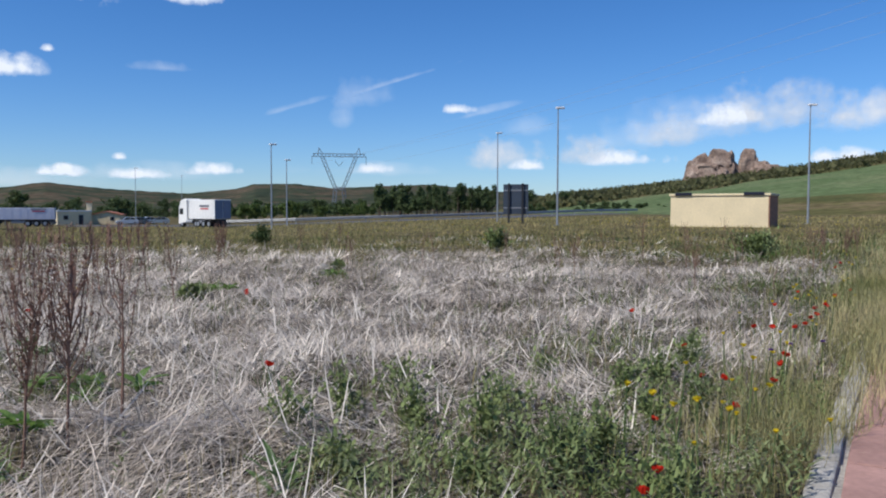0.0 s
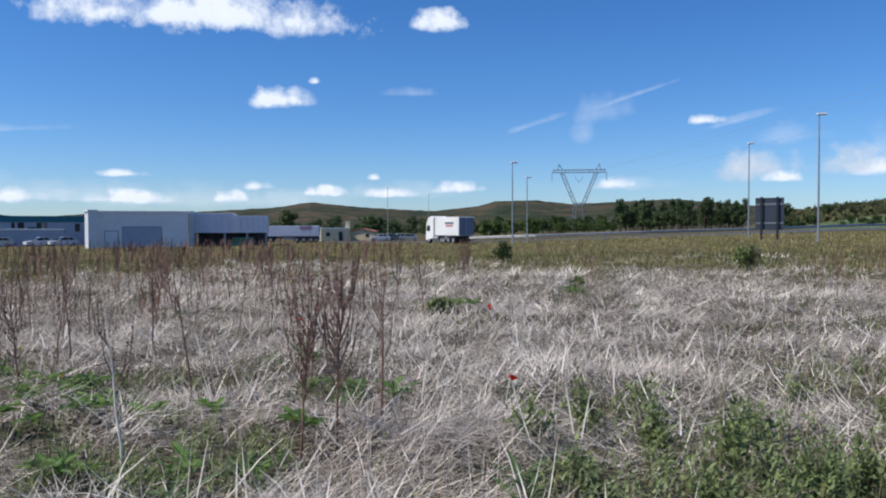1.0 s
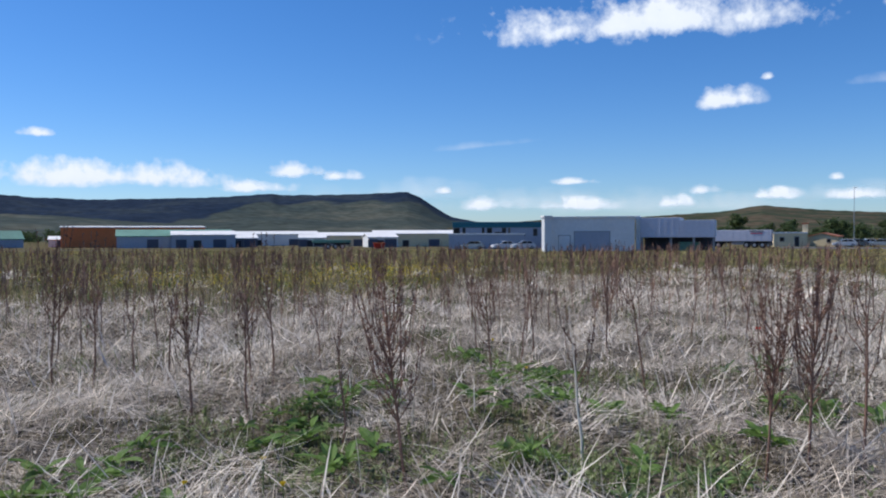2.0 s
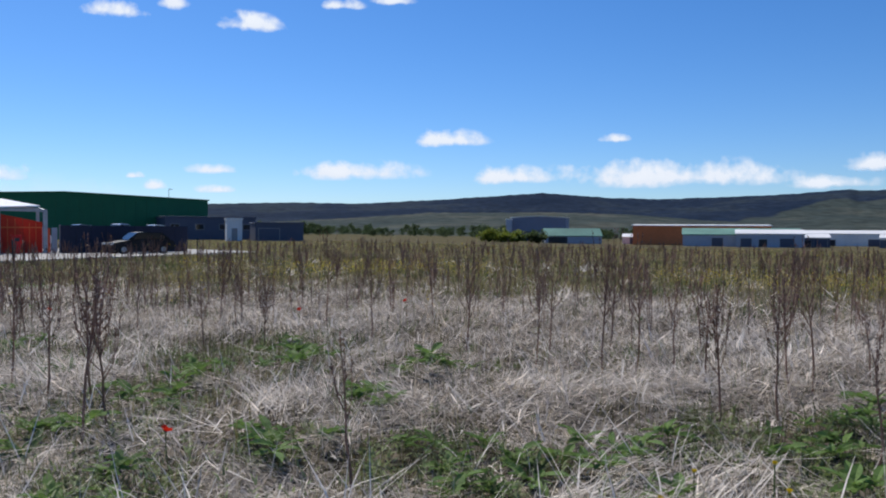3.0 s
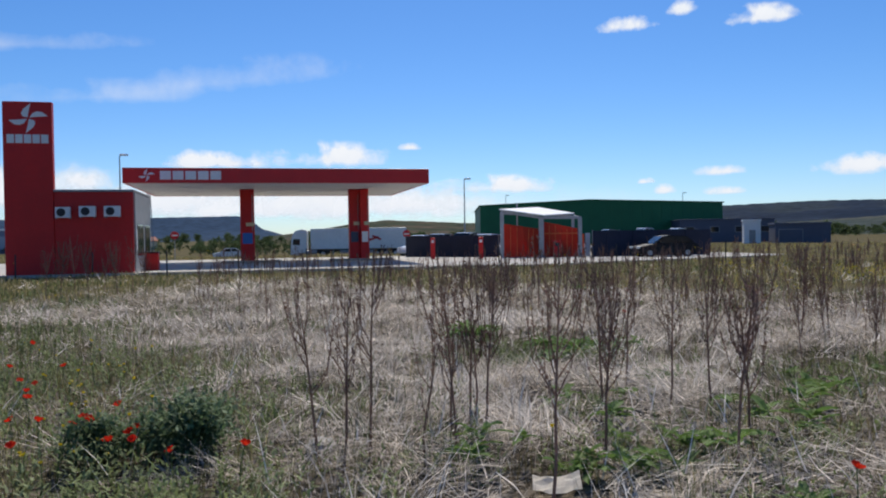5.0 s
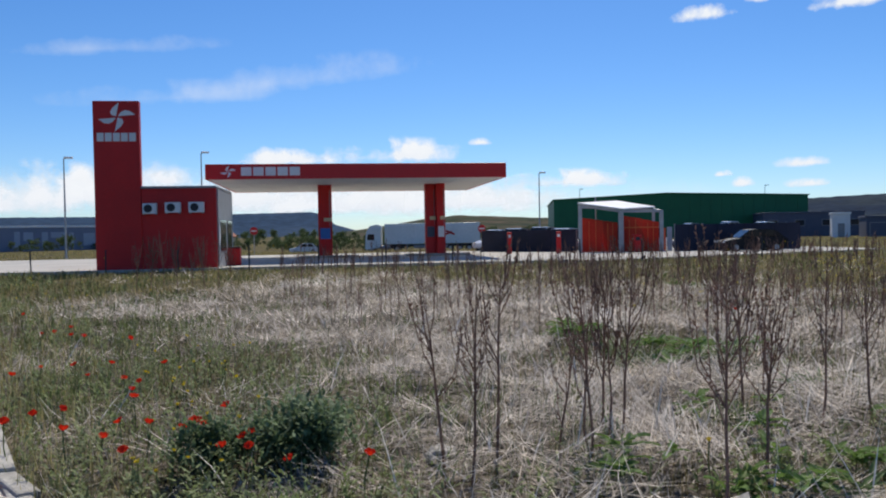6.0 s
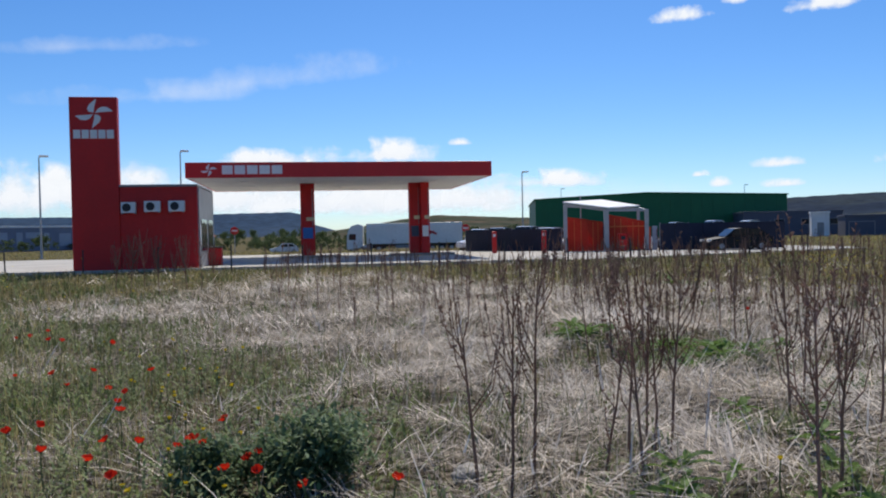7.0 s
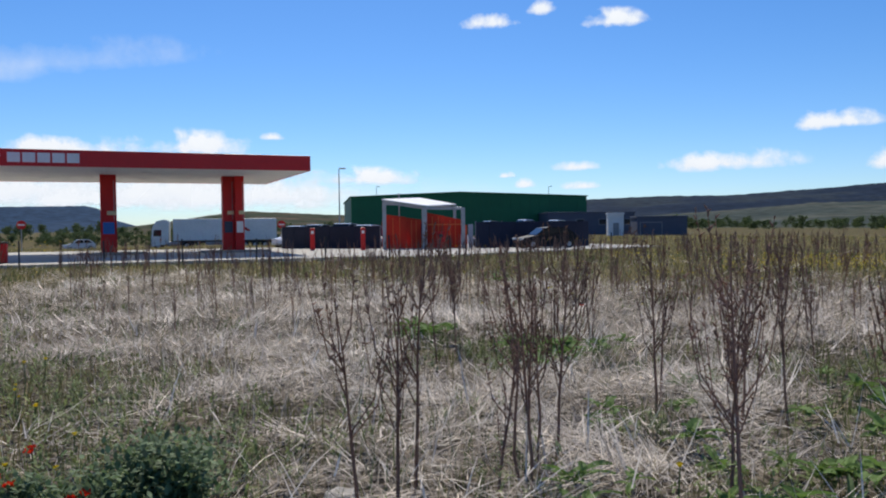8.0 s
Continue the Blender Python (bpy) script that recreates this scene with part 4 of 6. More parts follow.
def fence_post(x, y, h):
    ob = thing("fence_post", pose(x, y, float(land(x, y)) - 0.05, random.uniform(-2, 2), random.uniform(-2, 2), 0), "thin dark steel fence post at the field edge", "fence post", "field edge posts")
    part("post", pole([(0, 0, 0), (0, 0, h)], 0.035, 6), M["dark"], ob)
    part("cap", pole([(0, 0, h + 0.002), (0, 0, h + 0.04)], 0.045, 6), M["dark"], ob)


for k in range(13):
    q = ST @ Vector((-6 + 3.2 * k, -11.2, 0))
    fence_post(q.x, q.y, 1.15)


def lattice_mast(b, d, h):
    ob = thing("lattice_mast", at(b, d), "slender grey lattice mast behind the shop", "mast")
    for sx in (-1, 1):
        for sy in (-1, 1):
            part("leg", pole([(sx * 0.6, sy * 0.6, 0), (sx * 0.2, sy * 0.2, h)], 0.06, 5), M["pylon"], ob)
    for k in range(9):
        z, w = h * k / 9, 0.6 - 0.4 * k / 9
        z2, w2 = h * (k + 1) / 9, 0.6 - 0.4 * (k + 1) / 9
        part("brace", pole([(-w, -w, z), (w2, -w2, z2)], 0.035, 4), M["pylon"], ob)
        part("brace", pole([(w, -w, z), (-w2, -w2, z2)], 0.035, 4), M["pylon"], ob)


lattice_mast(143.2, 126, 9.2)

# ---- halls around ----
def long_hall(label, b, d, turn, w, dep, h, wall, roof, rise=1.2, doors=()):
    """A hall seen along its eaves, its roof sloping towards the viewer."""
    ob = hall("industrial_hall", label, at(b, d, turn) @ pose(w / 2, dep / 2, 0, 0, 0, 90), dep, w, h, wall, roof, rise)
    x = -dep / 2
    for y, ww, hh, material in doors:
        f = part("door", box(x - 0.06, x + 0.1, y * w - ww / 2, y * w + ww / 2, 0.02, hh, bevel=0.015), M["grey"], ob)
        part("panel", box(x - 0.085, x - 0.058, y * w - ww / 2 + 0.1, y * w + ww / 2 - 0.1, 0.1, hh - 0.1), material, f)
    return ob


gw = hall("green_warehouse", "large dark green warehouse with a low gable", at(111.85, 156, 10), 46.2, 40, 7.45, M["green"], M["green"], 0.85, 0.45)
for k in range(1, 24):
    x = -23.1 + 1.93 * k
    part("cladding_seam", box(x - 0.06, x + 0.06, -0.05, -0.002, 0.1, 7.35), M["green"], gw)
for b, d, w, dep, h, wall, lab, tn in (
    (103.5, 150, 16, 12, 3.9, M["slate"], "low dark slate-grey industrial building with a strip window", 12),
    (98.9, 130, 7.6, 8, 2.75, M["slate"], "low dark grey workshop with shuttered doors", 8),
    (154.3, 140, 24, 14, 3.6, M["slate_pale"], "long low blue-grey building with a painted wall beyond the forecourt", 20),
    (80.5, 257, 17.6, 14, 7.4, M["slate_pale"], "tall slate-grey agricultural building with a pale roof edge", -6),
    ):
    mural = b > 150
    ops = [] if mural else [("window", x, h * 0.45, w * 0.1, h * 0.28, M["glass"]) for x in np.linspace(-w * 0.4, w * 0.4, 4)] if wall is M["bluegrey"] and b > 100 or b > 103 and b < 104 else [("door", -w * 0.22, 0.02, 3.4, min(3.2, h * 0.75), M["slate"])] if b < 100 else []
    one = hall("industrial_hall", lab, at(b, d, tn), w, dep, h, wall, M["slate"] if 95 < b < 110 else M["lightgrey"], 0.5 if b < 82 else 0.0, openings=ops)
    if mural:
        for x, ww, z, hh in ((-10.5, 0.8, 0.6, 2.4), (-8.2, 2.2, 0.6, 0.7), (-7.4, 0.7, 1.3, 1.7), (-4.6, 0.8, 0.5, 2.5), (-3.0, 1.4, 1.6, 1.3), (-0.6, 0.9, 0.5, 2.4), (1.4, 2.2, 2.0, 0.9), (3.4, 0.8, 0.5, 2.3), (6.2, 1.8, 0.7, 2.0), (9.4, 2.6, 0.4, 2.6)):
            part("painted_bar", box(x - ww / 2, x + ww / 2, -0.03, -0.003, z, z + hh), M["bluegrey"], one, "pale painted bar")
long_hall("long orange-walled industrial hall with a pale roof edge", 69.4, 222, 2, 35, 16, 5.2, M["brick_orange"], M["lightgrey"], 0.3, ((0.06, 1.2, 2.4, M["slate"]), (0.45, 3.2, 2.6, M["brick_orange"])))
long_hall("pale blue-grey shed with a pale green sloping roof", 66.8, 198, 3, 26, 10, 2.7, M["bluegrey"], M["greenroof"], 1.5, ((0.3, 2.6, 2.1, M["slate"]), (0.7, 2.6, 2.1, M["slate"])))
hall("utility_tower", "narrow white rendered utility block beside the low hall", at(101.98, 130.5, 6), 2.4, 2.6, 3.35, M["white"], M["lightgrey"], category="utility block", openings=[("door", 0, 0.02, 0.9, 2.0, M["grey"])])
long_hall("small open-fronted shed with a pale green sloping roof", 78.0, 208, 10, 14.5, 7, 1.9, M["bluegrey"], M["greenroof"], 1.9, ((0.78, 5.0, 1.8, M["dark"]),))
hall("pale_tower_annex", "pale narrow annex at the tower building's end", at(82.6, 256, -6), 1.8, 8, 6.6, M["bluegrey"], M["lightgrey"], category="annex")
hall("white_hall", "white flat-roofed industrial hall with a grey doorway", at(37.95, 104.3, -3), 11.3, 12, 4.25, M["lightgrey"], M["lightgrey"], openings=[("door", 0.3, 0.02, 4.6, 2.6, M["bluegrey"]), ("door", -3.2, 0.02, 1.6, 2.1, M["white"])])
hall("white_pier", "bright white end wall of the industrial hall", at(40.85, 103.4, 32), 1.1, 0.7, 4.35, M["white"], M["white"], category="wall")
teal = hall("teal_hall", "long pale industrial hall with a teal top band and dark windows", at(44.4, 154, 2), 17.2, 14, 4.85, M["bluegrey"], M["teal"], openings=[("window", x, 2.35, w, h, M["glass"]) for x, w, h in ((-7.9, 1.3, 1.7), (-6.5, 0.7, 1.7), (-4.8, 1.2, 0.7), (-2.8, 0.6, 1.7), (-1.6, 1.1, 1.7), (0.1, 1.5, 0.9), (1.2, 0.9, 1.7), (2.2, 0.5, 1.7), (4.6, 1.4, 0.7), (7.2, 0.9, 1.5))])
part("fascia", box(-8.7, 8.7, -0.14, -0.005, 4.05, 4.84, bevel=0.02), M["teal"], teal, "teal sheet fascia")
part("loading_door", box(-0.9, 0.9, -0.09, -0.004, 1.0, 2.3, bevel=0.01), M["dark"], teal)
hall("white_yard_wall", "white rendered yard wall in front of the teal hall", at(45.2, 148, 4), 14, 0.4, 2.6, M["bluegrey"], M["lightgrey"], category="yard wall")
def dock_hall():
    ob = thing("loading_dock_hall", at(32.1, 106, -4), "pale lavender loading dock hall raised over a dark open bay", "warehouse")
    for x0, x1, top in ((-4.4, 0.45, 4.3), (0.46, 4.75, 3.95)):
        upper = part("upper_wall", box(x0, x1, 0, 9, 1.75, top, bevel=0.02), M["trailer_lav"], ob)
        for k in range(1, 6):
            xx = x0 + (x1 - x0) * k / 6
            part("cladding_seam", box(xx - 0.02, xx + 0.02, -0.015, -0.002, 1.8, top - 0.05), M["trailer_lav"], upper)
    part("back_wall", box(-4.3, 4.7, 4.0, 4.2, 0, 1.748), M["slate"], ob, "dark wall at the back of the bay")
    for x in (-4.2, -0.6, 2.2, 4.6):
        part("post", box(x - 0.14, x + 0.14, 0.1, 0.4, 0, 1.748), M["grey"], ob)
    part("dock_skip", box(0.2, 2.9, 1.2, 3.0, 0, 1.15, bevel=0.05), M["greenroof"], ob, "green container in the bay")
    part("white_pier", box(-4.95, -4.42, -0.1, 1.2, 0, 4.55, bevel=0.02), M["white"], ob, "bright white end pier")


dock_hall()
lorry(at(27.9, 150, -6), "long pale grey lorry trailer parked in the yard", 10.5, "bars", True, M["trailer_lav"], 3.1)
hall("beige_house", "small beige house with a flat roof", at(24.8, 172, 5), 6, 6, 2.6, M["beige"], M["lightgrey"], category="house", openings=[("window", -1.5, 1.0, 0.9, 0.9, M["glass"]), ("door", 1.2, 0.02, 0.9, 2.0, M["dark"])])
hall("tiled_house", "small house with a red tiled roof", at(22.9, 178, -10), 5.6, 6, 1.9, M["beige"], M["tile"], 0.7, category="house", openings=[("window", 1.2, 0.8, 0.8, 0.8, M["glass"])])
hall("chimney_block", "narrow stone chimney stack beside the beige house", at(23.9, 174, 0), 1.0, 1.0, 4.4, M["beige"], M["tile"], category="chimney")
for b, d, w, h, wall, tn in ((60.6, 250, 30, 3.4, "lightgrey", 3), (55.4, 232, 17, 3.0, "beige", -4), (50.4, 216, 22, 3.4, "beige", 3), (65.0, 190, 14, 2.9, "bluegrey", 2), (57.6, 214, 7, 2.3, "lightgrey", 0), (72, 240, 22, 2.0, "lightgrey", 0), (52.6, 190, 7, 2.3, "lightgrey", 8), (47.8, 226, 9, 3.0, "slate", 0), (62.5, 205, 8, 2.2, "slate", 4)):
    long_hall("pale low industrial hall with a bright sheet roof", b, d, tn, w, 12, h, M[wall], M["lightgrey"], 0.9, ((0.25, 3.0, 2.0, M["slate"]), (0.6, 1.8, 1.8, M["dark"]), (0.85, 2.4, 2.0, M["slate"])))
for b, d, c in ((26.6, 165, "carsilver"), (21.6, 168, "carwhite"), (21.0, 172, "carsilver"), (20.4, 176, "carwhite"), (19.6, 176, "carsilver"), (44, 142, "carwhite"), (46.2, 143, "carsilver"), (42.6, 140, "carwhite")):
    car(at(b, d, random.uniform(-25, 25)), M[c], "car parked in the industrial yard", 4.3, group="cars in the yard")
tr = thing("skip", at(52.9, 156, 5), "small orange skip in the yard", "skip")
part("tub", prism(bmesh.new(), [(-0.8, 0), (0.8, 0), (1.15, 1.1), (-1.15, 1.1)], -0.7, 0.7), M["orange"], tr)
part("rim", box(-1.2, 1.2, -0.75, 0.75, 1.103, 1.18), M["brick_orange"], tr)
lorry(at(56.3, 150, 3), "flat green lorry trailer parked in the yard", 7.0, "", False, M["greenroof"], 1.7)

# ---- east side: road, lorry, lamps, hut, rock, pylon ----
for b, d, h in ((-8.14, 70.7, 10.1), (-24.56, 78, 10.4), (12.12, 84, 8.6), (11.07, 105, 8.4), (-3.89, 94.3, 10.3), (21.05, 214, 13.6), (18.1, 274, 14.4), (-29.4, 62, 10.9)):
    lamp_post(b, d, h, arm=0.12, turn=20)
lorry(at(16.3, 113, -58), "white box lorry on the road beside the field", 6.4, "bars", True, None, 3.75)


def road_sign_back(b, d):
    ob = thing("road_sign", at(b, d, -6), "large road sign seen from its dark back on two posts", "road sign")
    z = 0.95
    for k in range(6):
        part("board", box(-1.3, 1.3, -0.03, 0.03, z + 0.52 * k, z + 0.52 * k + 0.51, bevel=0.006), M["signback"], ob)
    for x in (-0.72, 0.72):
        part("post", box(x - 0.11, x + 0.11, -0.2, -0.032, -0.1, z + 3.2, bevel=0.01), M["dark"], ob)
    for k in range(2):
        part("rail", box(-1.25, 1.25, -0.06, -0.031, z + 0.6 + 1.8 * k, z + 0.72 + 1.8 * k), M["grey"], ob)


road_sign_back(-5.2, 83.5)


def hut():
    ob = thing("transformer_hut", at(-19.05, 66.5, -15), "beige rendered transformer hut with a brick end and dark vents", "hut")
    part("wall", box(-3.85, 3.7, 0, 3.0, -0.3, 2.45, bevel=0.02), M["beige"], ob)
    part("brick_end", box(3.705, 3.78, 0.0, 3.0, -0.3, 2.42), M["hutbrick"], ob, "brown brick end wall")
    part("roof", box(-3.95, 3.86, -0.1, 3.1, 2.453, 2.62, bevel=0.02), M["beige"], ob)
    for x0, x1 in ((-3.45, -2.1), (1.9, 3.4)):
        v = part("vent", box(x0, x1, -0.13, -0.102, 2.46, 2.72, bevel=0.008), M["navy"], ob, "dark blue vent grille")
        for k in range(3):
            part("slat", box(x0 + 0.03, x1 - 0.03, -0.15, -0.131, 2.48 + 0.08 * k, 2.51 + 0.08 * k), M["dark"], v)


hut()


def rocks():
    """Two weathered crags on the hill, each of a few cleft blocks."""
    d = 500.0
    for lab, seed, blocks in (
            ("broad craggy outcrop of reddish sandstone on the hilltop", 5, ((17.05, 18.55, 3.95), (18.25, 20.05, 4.32), (17.2, 19.6, 3.3))),
            ("smaller rounded sandstone crag tapering to one side", 9, ((20.25, 21.45, 4.28), (20.9, 22.3, 3.42), (21.6, 23.0, 3.15)))):
        mid = sum(b[0] + b[1] for b in blocks) / 6
        foot = 1.6 + d * math.tan(radians(1.7))
        ob = thing("rock_crag", at(-mid, d, 0, foot), lab, "rock", "rock crags")
        rng = random.Random(seed)
        for k, (b0, b1, high) in enumerate(blocks):
            W, H = d * math.tan(radians(b1 - b0)), 1.6 + d * math.tan(radians(high)) - foot
            bm = bmesh.new()
            bmesh.ops.create_icosphere(bm, subdivisions=5, radius=1.0)
            off = Vector((rng.uniform(0, 50), rng.uniform(0, 50), rng.uniform(0, 50)))
            for v in bm.verts:
                p = v.co.copy()
                boxy = Vector([math.copysign(abs(c) ** 0.5, c) for c in p])
                cleft = 0.16 * max(0.0, 1 - 7 * abs(noise.noise(Vector((p.x * 1.7, p.y * 1.7, p.z * 0.35)) + off)))
                ledge = 0.035 * math.sin(p.z * 9 + noise.noise(p * 2 + off) * 4)
                q = 1 + 0.22 * noise.noise(p * 1.5 + off) + 0.10 * noise.noise(p * 4 + off) + 0.05 * noise.noise(p * 11 + off) - cleft + ledge
                wide = 0.58 * (1.12 - 0.26 * max(boxy.z, 0))
                v.co = Vector((boxy.x * W * wide * q, boxy.y * W * 0.6 * q, max(boxy.z, -0.25) * H * (0.92 + 0.16 * noise.noise(p * 2.3 + off))))
            me = part("boulder", bm, M["rock"], ob, "", pose(((b0 + b1) / 2 - mid) * d * math.pi / 180, (2.0, 0.0, -5.0)[k], 0, 0, 0, rng.uniform(-12, 12)))
            me.data.polygons.foreach_set("use_smooth", [True] * len(me.data.polygons))


rocks()


def pylon():
    ob = thing("power_pylon", at(7.4, 372, 4), "steel lattice pylon with a wide crossarm and sloping legs", "pylon")
    mt, r = M["pylon"], 0.17

    def web(a0, a1, c0, c1, n, name):
        a0, a1, c0, c1 = map(Vector, (a0, a1, c0, c1))
        part(name, pole([a0, a1], r, 5), mt, ob)
        part(name, pole([c0, c1], r, 5), mt, ob)
        for k in range(n):
            p, q = a0.lerp(a1, k / n), c0.lerp(c1, (k + 1) / n)
            part("brace", pole([p, q], r * 0.55, 4), mt, ob)
            part("brace", pole([c0.lerp(c1, k / n), a0.lerp(a1, (k + 1) / n)], r * 0.55, 4), mt, ob)

    waist, arm_z, tip = 13.0, 27.0, 31.0
    for s in (-1, 1):
        web((s * 2.2, -1, 0), (s * 1.1, -1, waist), (s * 3.6, 0, 0), (s * 2.6, 0, waist), 5, "leg")
        web((s * 1.3, 0, waist), (s * 7.0, 0, arm_z), (s * 2.8, 0, waist), (s * 8.6, 0, arm_z), 7, "window_frame")
        part("peak", pole([(s * 7.6, 0, arm_z + 1.4), (s * 9.2, 0, tip)], r, 5), mt, ob)
        part("peak", pole([(s * 9.6, 0, arm_z + 1.4), (s * 9.2, 0, tip)], r, 5), mt, ob)
        part("stay", pole([(s * 1.9, 0, waist + 12), (0, 0, waist + 9.6)], r * 0.7, 4), mt, ob)
        part("insulator", pole([(s * 12.4, 0, arm_z), (s * 12.4, 0, arm_z - 3.6)], r * 0.8, 5), mt, ob)
    web((-12.5, 0, arm_z), (12.5, 0, arm_z), (-12.0, 0, arm_z + 1.3), (12.0, 0, arm_z + 1.3), 14, "crossarm")
    web((-2.6, 0, waist), (2.6, 0, waist), (-2.2, 0, waist - 1.2), (2.2, 0, waist - 1.2), 3, "waist_beam")
    for k, x in enumerate((-12.4, 0, 12.4)):
        w = thing("power_line", pose(0, 0, 0), "thin dark overhead power cable", "cable", "power lines")
        p = ob.matrix_basis @ Vector((x, 0, arm_z - 3.6 + (k == 1) * 3))
        q = Vector((130 + x, 120, 52))
        bm = rod(bmesh.new(), [p.lerp(q, t / 14) + Vector((0, 0, -16 * (t / 14) * (1 - t / 14))) for t in range(15)], 0.03, 3)
        part("cable", bm, M["pylon"], w)


pylon()


def make_road():
    """The road along the north, with a steel guard rail."""
    pts = [spot(b, d) for b, d in ((24, 148), (17, 126), (10, 122), (3, 124), (-4, 132), (-9, 150), (-14, 178))]
    n = len(pts)
    vs, fs = [], []
    for k, (x, y) in enumerate(pts):
        t = Vector((pts[min(k + 1, n - 1)][0] - pts[max(k - 1, 0)][0], pts[min(k + 1, n - 1)][1] - pts[max(k - 1, 0)][1], 0)).normalized()
        side = Vector((-t.y, t.x, 0))
        z = float(land(x, y))
        for o, dz in ((-5, -0.4), (-4.2, 0.12), (4.2, 0.12), (5, -0.4)):
            p = Vector((x, y, z)) + side * o
            vs.append((p.x, p.y, z + dz))
        if k:
            fs += [(4 * k - 4 + j, 4 * k - 3 + j, 4 * k + 1 + j, 4 * k + j) for j in range(3)]
    tagged(new("road", raw_mesh("road", vs, fs, M["asphalt"])), "grey asphalt road along the field's far edge", "road", kind="structure")
    ra = thing("guard_rail", pose(0, 0, 0), "galvanised steel guard rail along the road", "guard rail")
    fine = [Vector((*pts[k], 0)).lerp(Vector((*pts[k + 1], 0)), j / 6) for k in range(1, n - 1) for j in range(6)]
    line = [Vector((p.x, p.y - 5.4, float(land(p.x, p.y)) + 0.75)) for p in fine]
    bm = bmesh.new()
    rows = [[bm.verts.new(p + Vector((0, dy, dz))) for p in line] for dy, dz in ((0, -0.2), (-0.08, -0.1), (0, 0), (-0.08, 0.1), (0, 0.2), (0.05, 0.2), (0.05, -0.2))]
    for a, b in zip(rows, rows[1:] + rows[:1]):
        for k in range(len(line) - 1):
            bm.faces.new((a[k], a[k + 1], b[k + 1], b[k]))
    part("beam", bm, M["galv"], ra)
    for p in line[::2]:
        part("post", box(p.x - 0.05, p.x + 0.05, p.y + 0.06, p.y + 0.16, p.z - 1.0, p.z + 0.1), M["galv"], ra)


make_road()


# ---- pavement edge ----
EDGE = [(40, 66), (22, 38.5), (6.54, 11.91), (2.77, 5.54), (2.07, 4.3), (0.85, 2.2), (-0.4, 0.0), (-1.0, -2.0), (-2.55, -7.02), (-2.89, -8.06), (-7.5, -21), (-14, -39)]


def smooth_line(points, step):
    """Points about step metres apart along a soft curve through the given ones."""
    p = np.array(points, float)
    q = np.vstack([2 * p[0] - p[1], p, 2 * p[-1] - p[-2]])
    out = []
    for k in range(1, len(q) - 2):
        n = max(2, int(np.linalg.norm(q[k + 1] - q[k]) / 0.1))
        t = np.linspace(0, 1, n, endpoint=False)[:, None]
        a, b, c, d = q[k - 1], q[k], q[k + 1], q[k + 2]
        out.append(0.5 * (2 * b + (c - a) * t + (2 * a - 5 * b + 4 * c - d) * t * t + (3 * b - a - 3 * c + d) * t**3))
    fine = np.vstack(out)
    run = np.concatenate([[0], np.cumsum(np.linalg.norm(np.diff(fine, axis=0), axis=1))])
    s = np.arange(0, run[-1], step)
    return np.stack([np.interp(s, run, fine[:, 0]), np.interp(s, run, fine[:, 1])], 1)


EDGE_LINE = smooth_line(EDGE, 0.5)


def into_field(x, y):
    """Metres from the pavement's edge into the field (negative on the pavement)."""
    p = np.stack([np.ravel(x), np.ravel(y)], 1)
    best, sign = np.full(len(p), 1e9), np.zeros(len(p))
    for a, b in zip(EDGE_LINE[:-1], EDGE_LINE[1:]):
        ab = b - a
        t = np.clip(((p - a) @ ab) / (ab @ ab), 0, 1)
        off = p - a - t[:, None] * ab
        d = np.hypot(off[:, 0], off[:, 1])
        cross = ab[0] * (p[:, 1] - a[1]) - ab[1] * (p[:, 0] - a[0])
        closer = d < best
        best, sign = np.where(closer, d, best), np.where(closer, np.where(cross < 0, 1, -1), sign)
    return best * sign


ST_INV = ST.inverted()


def open_field(x, y):
    """True where things grow: off the pavement, the forecourt and the road."""
    i = np.array(ST_INV)
    sx, sy = i[0, 0] * x + i[0, 1] * y + i[0, 3], i[1, 0] * x + i[1, 1] * y + i[1, 3]
    return (np.hypot(x + 4.45, y + 3.1) > 0.42) & (into_field(x, y) > 0.06) & ~((sx > -46) & (sx < 44.5) & (sy < 18.2) & (sy > -9.75 + np.clip(sx - 20, 0, 40) * 0.37))


def scatter(n, r0, r1, b0, b1, seed, power=0.7, centre=(0.0, -1.0)):
    rng = np.random.RandomState(seed)
    u = rng.rand(n)
    r = (r0**power + (r1**power - r0**power) * u) ** (1 / power)
    b = np.radians(rng.uniform(b0, b1, n))
    x, y = -np.sin(b) * r + centre[0], np.cos(b) * r + centre[1]
    keep = open_field(x, y)
    return x[keep], y[keep], r[keep], rng


def bump_at(x, y, spots):
    out = np.zeros_like(x)
    for cx, cy, rad, amount in spots:
        out = np.maximum(out, amount * np.exp(-((x - cx) ** 2 + (y - cy) ** 2) / rad**2))
    return out


